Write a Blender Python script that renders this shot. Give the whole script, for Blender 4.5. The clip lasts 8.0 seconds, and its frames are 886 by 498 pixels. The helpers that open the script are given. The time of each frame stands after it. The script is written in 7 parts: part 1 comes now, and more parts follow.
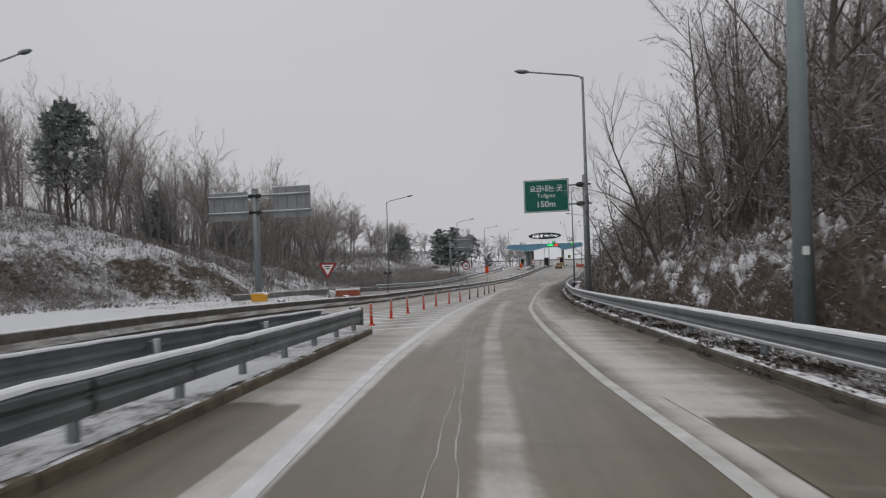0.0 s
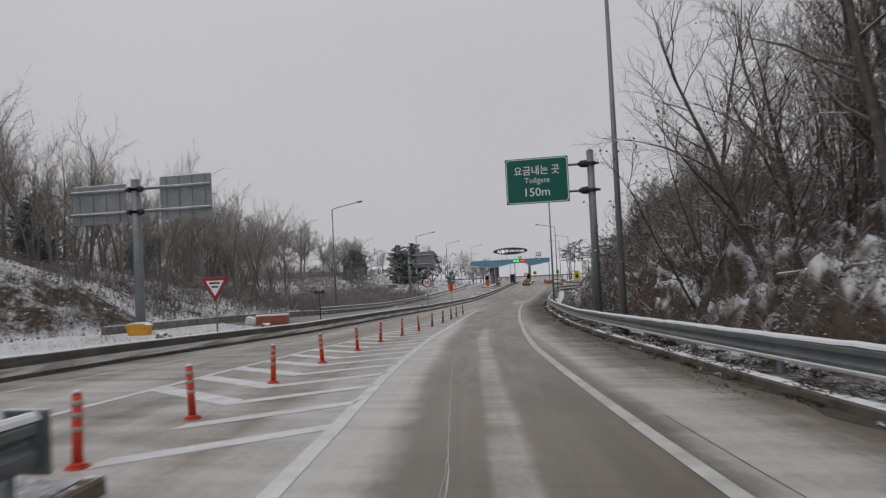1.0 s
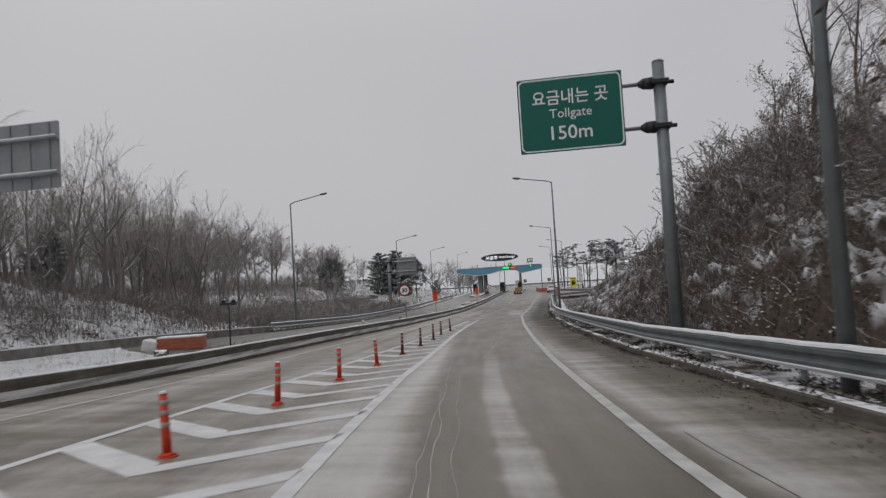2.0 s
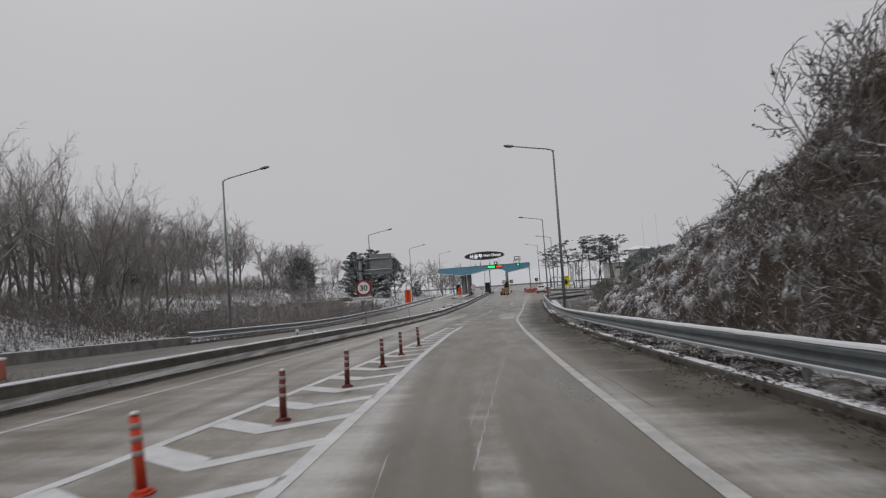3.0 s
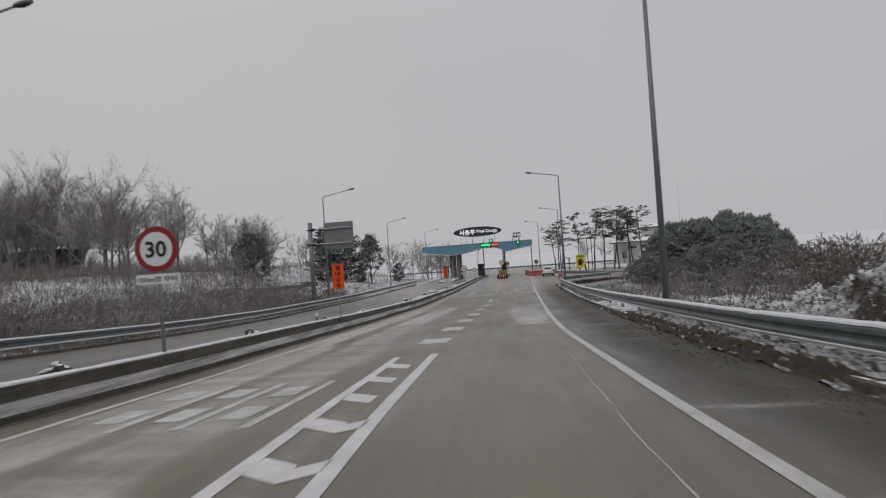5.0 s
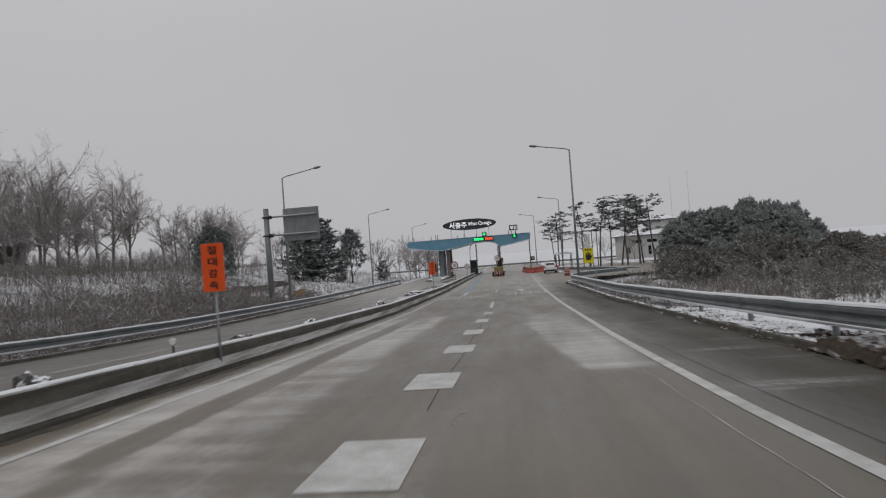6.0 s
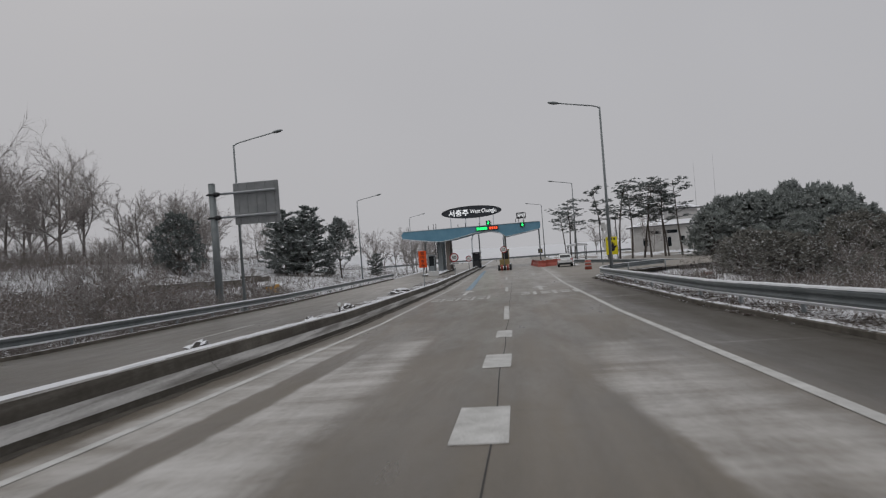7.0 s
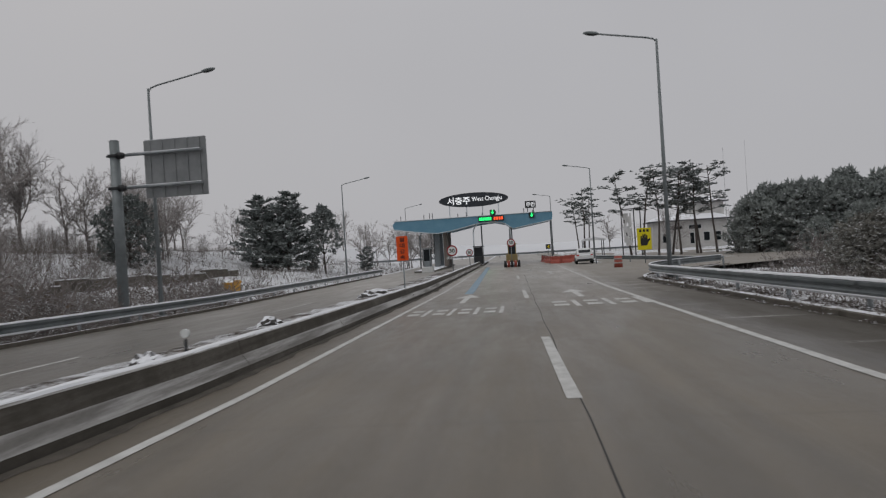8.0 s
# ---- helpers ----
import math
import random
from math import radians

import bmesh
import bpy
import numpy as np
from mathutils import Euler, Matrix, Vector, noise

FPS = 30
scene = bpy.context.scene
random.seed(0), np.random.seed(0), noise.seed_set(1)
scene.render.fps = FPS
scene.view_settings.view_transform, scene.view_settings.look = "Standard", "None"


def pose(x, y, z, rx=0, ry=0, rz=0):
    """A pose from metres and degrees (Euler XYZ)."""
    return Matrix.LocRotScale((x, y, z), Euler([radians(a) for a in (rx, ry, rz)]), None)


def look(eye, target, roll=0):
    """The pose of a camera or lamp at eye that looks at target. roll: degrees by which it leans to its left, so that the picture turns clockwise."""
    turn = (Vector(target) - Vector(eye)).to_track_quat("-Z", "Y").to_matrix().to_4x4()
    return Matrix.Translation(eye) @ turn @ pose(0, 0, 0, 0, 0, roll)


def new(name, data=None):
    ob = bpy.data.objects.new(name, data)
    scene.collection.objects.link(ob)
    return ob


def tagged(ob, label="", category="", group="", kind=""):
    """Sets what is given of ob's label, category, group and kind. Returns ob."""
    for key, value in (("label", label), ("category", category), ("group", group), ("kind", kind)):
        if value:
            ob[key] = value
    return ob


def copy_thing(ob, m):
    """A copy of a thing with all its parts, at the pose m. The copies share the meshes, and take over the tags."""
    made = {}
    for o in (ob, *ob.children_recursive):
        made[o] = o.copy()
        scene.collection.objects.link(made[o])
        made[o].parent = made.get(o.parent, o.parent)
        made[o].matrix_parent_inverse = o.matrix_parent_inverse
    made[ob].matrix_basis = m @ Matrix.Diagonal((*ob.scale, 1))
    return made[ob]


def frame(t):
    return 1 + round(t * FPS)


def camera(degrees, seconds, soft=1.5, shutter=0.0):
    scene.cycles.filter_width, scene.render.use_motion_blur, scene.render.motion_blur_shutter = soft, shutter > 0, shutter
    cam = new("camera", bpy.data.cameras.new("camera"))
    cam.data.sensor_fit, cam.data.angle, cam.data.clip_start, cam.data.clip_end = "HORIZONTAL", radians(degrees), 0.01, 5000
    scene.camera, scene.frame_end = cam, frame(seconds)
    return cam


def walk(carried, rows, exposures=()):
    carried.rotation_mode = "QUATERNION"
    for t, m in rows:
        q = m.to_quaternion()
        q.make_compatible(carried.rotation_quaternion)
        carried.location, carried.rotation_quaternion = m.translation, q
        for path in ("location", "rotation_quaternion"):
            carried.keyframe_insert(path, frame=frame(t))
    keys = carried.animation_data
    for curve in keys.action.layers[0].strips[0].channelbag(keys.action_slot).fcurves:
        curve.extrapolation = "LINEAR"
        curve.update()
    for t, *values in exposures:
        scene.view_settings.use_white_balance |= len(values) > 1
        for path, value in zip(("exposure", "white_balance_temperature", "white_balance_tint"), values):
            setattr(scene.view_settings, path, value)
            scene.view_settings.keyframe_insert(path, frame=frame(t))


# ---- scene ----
cam = camera(70.0, 8.0, 1.25, 0.22)
PATH = [
    (0, (9.948, 0.033, 3.522), (9.454, 1.971, 3.51), -2.1),
    (0.5, (8.499, 6.405, 3.139), (8.06, 8.356, 3.167), -2.6),
    (1, (7.195, 12.76, 2.819), (6.825, 14.725, 2.863), -2.9),
    (1.5, (6.107, 19.037, 2.49), (5.757, 21.006, 2.543), -3.1),
    (2, (5.152, 25.292, 2.114), (4.829, 27.264, 2.189), -3.6),
    (3.5, (3.097, 44.36, 1.036), (2.843, 46.342, 1.116), -4.0),
    (4, (2.428, 50.742, 0.756), (2.18, 52.725, 0.823), -4.0),
    (4.5, (1.929, 56.915, 0.503), (1.676, 58.899, 0.545), -3.9),
    (6, (0.071, 76.13, -0.366), (-0.143, 78.119, -0.34), -4.3),
    (6.5, (-0.355, 82.477, -0.658), (-0.569, 84.465, -0.629), -4.5),
    (7, (-0.792, 88.796, -0.883), (-1.014, 90.783, -0.873), -4.3),
    (7.5, (-1.25, 95.138, -1.143), (-1.479, 97.125, -1.141), -3.7),
    (8, (-1.769, 101.638, -1.36), (-1.994, 103.626, -1.361), -3.5),
]
walk(cam, [(t, look(eye, target, roll)) for t, eye, target, roll in PATH], [(0, 0.13), (1, 0.06), (2, 0.03), (3.5, 0.03), (4.5, -0.01), (6.5, -0.07), (8, -0.14)])

# ---- world and light: a low, even winter overcast ----
world = bpy.data.worlds.new("overcast_sky")
scene.world = world
world.use_nodes = True
wn, wl = world.node_tree.nodes, world.node_tree.links
wn.clear()
w_out, w_bg = wn.new("ShaderNodeOutputWorld"), wn.new("ShaderNodeBackground")
w_sky = wn.new("ShaderNodeTexSky")
w_sky.sky_type, w_sky.sun_disc = "NISHITA", False
w_sky.sun_elevation, w_sky.sun_rotation = radians(38), radians(-35)
w_sky.air_density, w_sky.dust_density = 1.0, 6.0
w_scale = wn.new("ShaderNodeVectorMath")
w_scale.operation = "SCALE"
w_scale.inputs["Scale"].default_value = 0.08
w_geo = wn.new("ShaderNodeTexCoord")
w_sep = wn.new("ShaderNodeSeparateXYZ")
w_ramp = wn.new("ShaderNodeValToRGB")
w_ramp.color_ramp.elements[0].position, w_ramp.color_ramp.elements[0].color = 0.0, (0.474, 0.473, 0.494, 1)
w_ramp.color_ramp.elements[1].position, w_ramp.color_ramp.elements[1].color = 0.9, (0.62, 0.627, 0.645, 1)
w_mid = w_ramp.color_ramp.elements.new(0.35)
w_mid.color = (0.474, 0.473, 0.494, 1)
w_noise = wn.new("ShaderNodeTexNoise")
w_noise.inputs["Scale"].default_value, w_noise.inputs["Detail"].default_value = 1.6, 3
w_cloud = wn.new("ShaderNodeMapRange")
w_cloud.inputs["To Min"].default_value, w_cloud.inputs["To Max"].default_value = 0.93, 1.07
w_mul = wn.new("ShaderNodeVectorMath")
w_mul.operation = "SCALE"
w_mix = wn.new("ShaderNodeMix")
w_mix.data_type = "RGBA"
w_mix.inputs[0].default_value = 0.985
wl.new(w_geo.outputs["Generated"], w_sep.inputs[0])
wl.new(w_geo.outputs["Generated"], w_noise.inputs["Vector"])
wl.new(w_noise.outputs["Fac"], w_cloud.inputs["Value"])
wl.new(w_sep.outputs["Z"], w_ramp.inputs["Fac"])
wl.new(w_ramp.outputs["Color"], w_mul.inputs[0])
wl.new(w_cloud.outputs["Result"], w_mul.inputs["Scale"])
wl.new(w_sky.outputs["Color"], w_scale.inputs[0])
wl.new(w_scale.outputs["Vector"], w_mix.inputs[6])
wl.new(w_mul.outputs["Vector"], w_mix.inputs[7])
wl.new(w_mix.outputs[2], w_bg.inputs["Color"])
wl.new(w_bg.outputs[0], w_out.inputs["Surface"])

sun_data = bpy.data.lights.new("veiled_sun", "SUN")
sun_data.energy, sun_data.angle, sun_data.color = 0.5, radians(40), (1.0, 0.985, 0.96)
sun = new("veiled_sun", sun_data)
sun.matrix_world = look((0, 0, 60), (18, 26, 12))

# ---- materials ----


class Nodes:
    """Short-hand for building one node material."""

    def __init__(self, name):
        self.mat = bpy.data.materials.new(name)
        self.mat.use_nodes = True
        self.tree = self.mat.node_tree
        self.bsdf = self.tree.nodes["Principled BSDF"]

    def node(self, kind, **values):
        n = self.tree.nodes.new(kind)
        for key, value in values.items():
            n.inputs[key].default_value = value
        return n

    def link(self, a, b):
        self.tree.links.new(a, b)

    def noise(self, scale, detail=4.0, rough=0.6, vector=None, stretch=None):
        n = self.node("ShaderNodeTexNoise", Scale=scale, Detail=detail, Roughness=rough)
        if vector is None:
            vector = self.node("ShaderNodeTexCoord").outputs["Object"]
        if stretch:
            m = self.node("ShaderNodeMapping", Scale=stretch)
            self.link(vector, m.inputs["Vector"])
            vector = m.outputs["Vector"]
        self.link(vector, n.inputs["Vector"])
        return n.outputs["Fac"]

    def ramp(self, fac, stops):
        n = self.node("ShaderNodeValToRGB")
        el = n.color_ramp.elements
        while len(el) < len(stops):
            el.new(0.5)
        for e, (pos, col) in zip(el, stops):
            e.position = pos
            e.color = (*col, 1) if len(col) == 3 else col
        self.link(fac, n.inputs["Fac"])
        return n.outputs["Color"]

    def span(self, value, a, b, lo=0.0, hi=1.0):
        n = self.node("ShaderNodeMapRange")
        n.interpolation_type = "SMOOTHSTEP"
        for key, v in (("From Min", a), ("From Max", b), ("To Min", lo), ("To Max", hi)):
            n.inputs[key].default_value = v
        self.link(value, n.inputs["Value"])
        return n.outputs["Result"]

    def maths(self, op, a, b=None):
        n = self.node("ShaderNodeMath")
        n.operation = op
        for i, v in enumerate((a, b)):
            if v is None:
                continue
            if isinstance(v, (int, float)):
                n.inputs[i].default_value = v
            else:
                self.link(v, n.inputs[i])
        return n.outputs[0]

    def mix(self, fac, a, b, blend="MIX"):
        n = self.node("ShaderNodeMix")
        n.data_type, n.blend_type = "RGBA", blend
        for i, v in ((0, fac), (6, a), (7, b)):
            if isinstance(v, tuple):
                n.inputs[i].default_value = (*v, 1)
            elif isinstance(v, (int, float)):
                n.inputs[i].default_value = v
            else:
                self.link(v, n.inputs[i])
        return n.outputs[2]

    def bump(self, height, strength, distance=0.02):
        n = self.node("ShaderNodeBump", Strength=strength, Distance=distance)
        self.link(height, n.inputs["Height"])
        self.link(n.outputs["Normal"], self.bsdf.inputs["Normal"])

    def up(self):
        g = self.node("ShaderNodeNewGeometry")
        s = self.node("ShaderNodeSeparateXYZ")
        self.link(g.outputs["Normal"], s.inputs[0])
        return s.outputs["Z"]

    def done(self, colour, rough, metal=0.0, spec=0.4):
        for key, v in (("Base Color", colour), ("Roughness", rough), ("Metallic", metal), ("Specular IOR Level", spec)):
            if isinstance(v, tuple):
                self.bsdf.inputs[key].default_value = (*v, 1)
            elif isinstance(v, (int, float)):
                self.bsdf.inputs[key].default_value = v
            else:
                self.link(v, self.bsdf.inputs[key])
        return self.mat


SNOW = (0.80, 0.81, 0.84)


def surface(name, dark, light, scale=6.0, rough=0.6, metal=0.0, bump=0.15, snow=None, grain=60.0, spec=0.4, vary=0.0, drift=0.0, flake=None):
    """A worn surface: two tones broken by noise at two scales, with snow lying on what faces up if wanted."""
    n = Nodes(name)
    big = n.noise(scale, 5, 0.65)
    fine = n.noise(grain, 3, 0.6)
    both = n.maths("ADD", n.maths("MULTIPLY", big, 0.7), n.maths("MULTIPLY", fine, 0.3))
    colour = n.ramp(both, [(0.32, dark), (0.68, light)])
    if vary:
        info = n.node("ShaderNodeObjectInfo")
        colour = n.mix(n.maths("MULTIPLY", info.outputs["Random"], vary), colour, tuple(c * 0.45 for c in dark))
    r = rough
    if snow:
        lo, hi, much = snow
        cover = n.maths("MULTIPLY", n.span(n.up(), lo, hi), n.span(n.noise(flake or scale * 2.5, 4, 0.7), 0.62 - much * 0.5, 0.75 - much * 0.5))
        if drift:
            cover = n.maths("MULTIPLY", cover, n.span(n.noise(drift, 4, 0.65), 0.36, 0.56))
        colour = n.mix(cover, colour, SNOW)
    n.bump(both, bump)
    return n.done(colour, r, metal, spec)


def plain(name, colour, rough=0.5, metal=0.0, wear=0.12, scale=9.0, bump=0.04):
    return surface(name, tuple(c * (1 - wear * 1.6) for c in colour), tuple(min(1, c * (1 + wear)) for c in colour), scale, rough, metal, bump)


def glowing(name, colour, strength):
    n = Nodes(name)
    n.bsdf.inputs["Emission Color"].default_value = (*colour, 1)
    n.bsdf.inputs["Emission Strength"].default_value = strength
    return n.done(tuple(c * 0.3 for c in colour), 0.4)


galvanised = surface("galvanised_steel", (0.17, 0.19, 0.20), (0.30, 0.32, 0.33), 3.0, 0.42, 0.6, 0.05, (0.75, 0.95, 0.9))
rail_steel = surface("weathered_rail_steel", (0.085, 0.10, 0.104), (0.19, 0.21, 0.215), 1.6, 0.45, 0.3, 0.06, (0.80, 0.98, 0.9))
pole_steel = surface("grey_painted_pole", (0.15, 0.17, 0.175), (0.23, 0.25, 0.255), 2.2, 0.5, 0.3, 0.05)
concrete = surface("stained_concrete", (0.06, 0.055, 0.048), (0.25, 0.24, 0.225), 1.4, 0.85, 0, 0.25, (0.55, 0.9, 0.85), 30)


def splashed_concrete():
    """Cast concrete blackened by traffic, smeared along its length, with thin snow blown on to its sloping foot."""
    n = Nodes("splashed_median_concrete")
    smear = n.noise(1.0, 5, 0.6, None, (5.0, 0.22, 6.0))
    patch = n.noise(0.45, 5, 0.65)
    drip = n.noise(1.0, 4, 0.6, None, (1.0, 3.0, 0.5))
    fine = n.noise(26.0, 3, 0.6)
    tone = n.maths("ADD", n.maths("MULTIPLY", smear, 0.38), n.maths("ADD", n.maths("MULTIPLY", patch, 0.26), n.maths("ADD", n.maths("MULTIPLY", fine, 0.2), n.maths("MULTIPLY", drip, 0.16))))
    colour = n.ramp(tone, [(0.34, (0.040, 0.035, 0.029)), (0.5, (0.085, 0.077, 0.065)), (0.66, (0.19, 0.175, 0.155))])
    blown = n.noise(1.0, 4, 0.55, None, (4.0, 0.30, 7.0))
    caught = n.maths("MULTIPLY", n.span(n.up(), 0.36, 0.58), n.maths("MULTIPLY", n.span(blown, 0.34, 0.66, 0.22, 0.80), n.span(fine, 0.25, 0.6, 0.7, 1.0)))
    colour = n.mix(caught, colour, (0.62, 0.61, 0.60))
    n.bump(tone, 0.2)
    return n.done(colour, 0.85, 0, 0.3)


median_concrete = splashed_concrete()
kerb_concrete = surface("dirty_kerb_concrete", (0.05, 0.044, 0.036), (0.16, 0.143, 0.12), 2.0, 0.9, 0, 0.5, (0.7, 0.95, 0.5), 25)
kerb_soiled = surface("soil_stained_kerb", (0.06, 0.048, 0.035), (0.22, 0.18, 0.135), 1.6, 0.9, 0, 0.8, (0.8, 0.98, 0.35), 18, 0.3, 0.0, 0.6)
sign_green = plain("green_sign_sheet", (0.002, 0.118, 0.092), 0.45, 0, 0.06, 1.0, 0.01)
sign_white = plain("white_sign_sheet", (0.78, 0.80, 0.79), 0.45, 0, 0.04, 3.0, 0.01)
sign_red = plain("red_sign_sheet", (0.30, 0.025, 0.032), 0.45, 0, 0.08, 3.0, 0.01)
sign_black = plain("black_sign_sheet", (0.02, 0.02, 0.022), 0.5, 0, 0.1, 3.0, 0.01)
sign_orange = plain("orange_sign_sheet", (0.85, 0.10, 0.012), 0.5, 0, 0.06, 2.0, 0.01)
sign_yellow = plain("yellow_sign_sheet", (0.72, 0.62, 0.01), 0.5, 0, 0.06, 2.0, 0.01)
sign_back = surface("bare_aluminium_back", (0.20, 0.21, 0.215), (0.31, 0.32, 0.325), 1.2, 0.5, 0.5, 0.04, (0.75, 0.95, 0.9))
post_orange = plain("orange_delineator_plastic", (0.62, 0.055, 0.018), 0.5, 0, 0.2, 14.0, 0.05)
post_dark = plain("sooty_red_plastic", (0.17, 0.042, 0.036), 0.6, 0, 0.25, 14.0, 0.05)
reflector = plain("silver_reflector_tape", (0.36, 0.31, 0.29), 0.4, 0, 0.15, 20.0, 0.02)
paint_white = surface("worn_white_road_paint", (0.36, 0.355, 0.34), (0.64, 0.635, 0.62), 2.5, 0.7, 0, 0.12, None, 40)
paint_snow = surface("snow_dusted_road_paint", (0.50, 0.50, 0.51), (0.74, 0.74, 0.75), 2.0, 0.75, 0, 0.15, None, 30)
paint_blue = surface("worn_blue_road_paint", (0.17, 0.24, 0.30), (0.27, 0.36, 0.43), 3.0, 0.7, 0, 0.1, None, 40)
# Canopy blue is lightened to put the distance haze into its colour.
canopy_blue = surface("blue_canopy_sheet", (0.11, 0.26, 0.37), (0.16, 0.33, 0.44), 0.8, 0.5, 0, 0.03, (0.7, 0.95, 0.95))
canopy_trim = plain("pale_canopy_trim", (0.55, 0.60, 0.63), 0.5)
column_grey = plain("grey_column_cladding", (0.20, 0.22, 0.23), 0.5)
dark_metal = plain("dark_metal", (0.035, 0.036, 0.038), 0.5, 0.2)
board_dark = plain("dark_oval_board", (0.035, 0.04, 0.05), 0.45)
glass_dark = plain("dark_glass", (0.02, 0.023, 0.026), 0.08, 0, 0.05)
booth_white = plain("white_booth_panel", (0.62, 0.63, 0.63), 0.5)
booth_brown = plain("brown_column_cladding", (0.19, 0.165, 0.145), 0.55)
booth_yellow = plain("yellow_booth_panel", (0.30, 0.23, 0.10), 0.5)
barrier_red = surface("red_plastic_barrier", (0.28, 0.06, 0.045), (0.42, 0.10, 0.07), 4.0, 0.5, 0, 0.05, (0.7, 0.95, 0.7))
box_yellow = surface("yellow_grit_box_plastic", (0.52, 0.25, 0.02), (0.68, 0.35, 0.03), 4.0, 0.5, 0, 0.05, (0.6, 0.9, 1.0))
box_red = surface("red_crate_plastic", (0.34, 0.095, 0.05), (0.48, 0.145, 0.085), 4.0, 0.55, 0, 0.05, (0.6, 0.9, 0.9))
tarp_white = surface("white_tarpaulin", (0.55, 0.55, 0.55), (0.75, 0.75, 0.75), 5.0, 0.6, 0, 0.2)
car_white = plain("white_car_paint", (0.70, 0.71, 0.72), 0.25, 0, 0.03)
rubber = plain("tyre_rubber", (0.02, 0.02, 0.02), 0.8)
lens_red = plain("red_lamp_lens", (0.45, 0.02, 0.02), 0.2)
pole_pale = surface("pale_galvanised_tube", (0.36, 0.37, 0.375), (0.46, 0.47, 0.475), 2.2, 0.5, 0.2, 0.05)
# Pale paint, lightened further to take in the haze before the house.
house_wall = surface("hazed_pale_render", (0.46, 0.45, 0.44), (0.62, 0.61, 0.595), 0.8, 0.85)
shed_wall = surface("dark_shed_boards", (0.06, 0.055, 0.052), (0.12, 0.11, 0.105), 1.5, 0.85, 0, 0.3)
house_roof = surface("dark_roof_tiles", (0.07, 0.07, 0.075), (0.13, 0.13, 0.135), 2.0, 0.7, 0, 0.3, (0.1, 0.5, 1.0))
bark = surface("dark_wet_bark", (0.062, 0.052, 0.046), (0.17, 0.146, 0.131), 7.0, 0.85, 0, 0.5, (0.55, 0.95, 0.62), 40, 0.3, 0.5)
# Bark lightened so its colour carries the distance haze, with snow on top.
bark_hazed = surface("hazed_snow_dusted_bark", (0.145, 0.130, 0.122), (0.29, 0.264, 0.25), 7.0, 0.85, 0, 0.5, (0.45, 0.95, 0.7), 40, 0.3, 0.4)
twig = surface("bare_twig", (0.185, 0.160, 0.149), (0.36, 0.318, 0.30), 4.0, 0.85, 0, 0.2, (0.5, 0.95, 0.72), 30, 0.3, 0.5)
# Twig base raised to paint in the haze over bank and far trees.
twig_hazed = surface("haze_paled_twig", (0.235, 0.213, 0.203), (0.38, 0.352, 0.338), 3.0, 0.9, 0, 0.2, (0.75, 0.99, 0.55), 30, 0.3, 0.3)
brush_dark = surface("dark_bramble", (0.075, 0.060, 0.053), (0.23, 0.186, 0.162), 0.6, 0.9, 0, 0.2, (0.55, 0.95, 0.6), 12, 0.2)
twig_grey = surface("grey_brown_twig", (0.17, 0.147, 0.135), (0.31, 0.277, 0.26), 3.0, 0.9, 0, 0.2, (0.6, 0.98, 0.55), 30, 0.3, 0.4)
# Needle tones raised to include distance haze; the snow cover is separate.
needles = surface("haze_paled_pine_needles", (0.125, 0.142, 0.136), (0.25, 0.275, 0.263), 3.0, 0.8, 0, 0.2, (0.55, 0.98, 0.62), 20, 0.3, 0.3)
bush_olive = surface("olive_grey_bush", (0.155, 0.151, 0.132), (0.30, 0.291, 0.262), 0.7, 0.9, 0, 0.2, (0.45, 0.97, 0.45), 12, 0.2, 0.3, 0.0, 1.2)
# Grey base holds the haze over the thicket, besides its dusting of snow.
needles_grey = surface("haze_greyed_snowy_needles", (0.215, 0.238, 0.226), (0.355, 0.382, 0.366), 0.5, 0.85, 0, 0.2, (0.5, 0.98, 0.40), 15, 0.3, 0.3, 0.0, 0.9)
vine = surface("withered_vine_leaves", (0.064, 0.051, 0.044), (0.205, 0.168, 0.146), 1.1, 0.9, 0, 0.3, (0.25, 0.8, 0.85), 12, 0.3, 0.0, 0.55)
dead_leaf = surface("withered_brown_leaf", (0.085, 0.060, 0.045), (0.19, 0.138, 0.105), 3.0, 0.85, 0, 0.2, (0.8, 0.98, 0.4), 20, 0.3)
soil_dark = surface("dark_wet_soil", (0.022, 0.017, 0.013), (0.085, 0.066, 0.050), 5.0, 0.95, 0, 0.5, (0.93, 1.06, 0.5), 18, 0.2)
creeper = surface("matted_creeper", (0.026, 0.020, 0.017), (0.10, 0.080, 0.067), 7.5, 0.95, 0, 1.0, (0.45, 1.0, 0.52), 26, 0.2, 0.0, 0.4)
leaf_floor = surface("leaf_strewn_soil", (0.036, 0.028, 0.023), (0.125, 0.097, 0.079), 7.0, 0.95, 0, 1.0, (0.6, 1.0, 0.54), 26, 0.2, 0.0, 0.45, 5.0)
leaf_snow = surface("snowy_leaf_litter", (0.040, 0.031, 0.025), (0.13, 0.102, 0.083), 7.0, 0.95, 0, 1.0, (0.47, 0.95, 0.62), 26, 0.2, 0.0, 0.42, 7.0)
vine_dry = surface("dry_vine_leaves", (0.050, 0.038, 0.032), (0.165, 0.126, 0.104), 1.1, 0.9, 0, 0.3, (0.5, 0.95, 0.8), 12, 0.3, 0.0, 0.30)
brush = surface("dry_brushwood", (0.105, 0.091, 0.081), (0.235, 0.207, 0.190), 0.5, 0.9, 0, 0.2, (0.5, 0.98, 0.52), 12, 0.2)
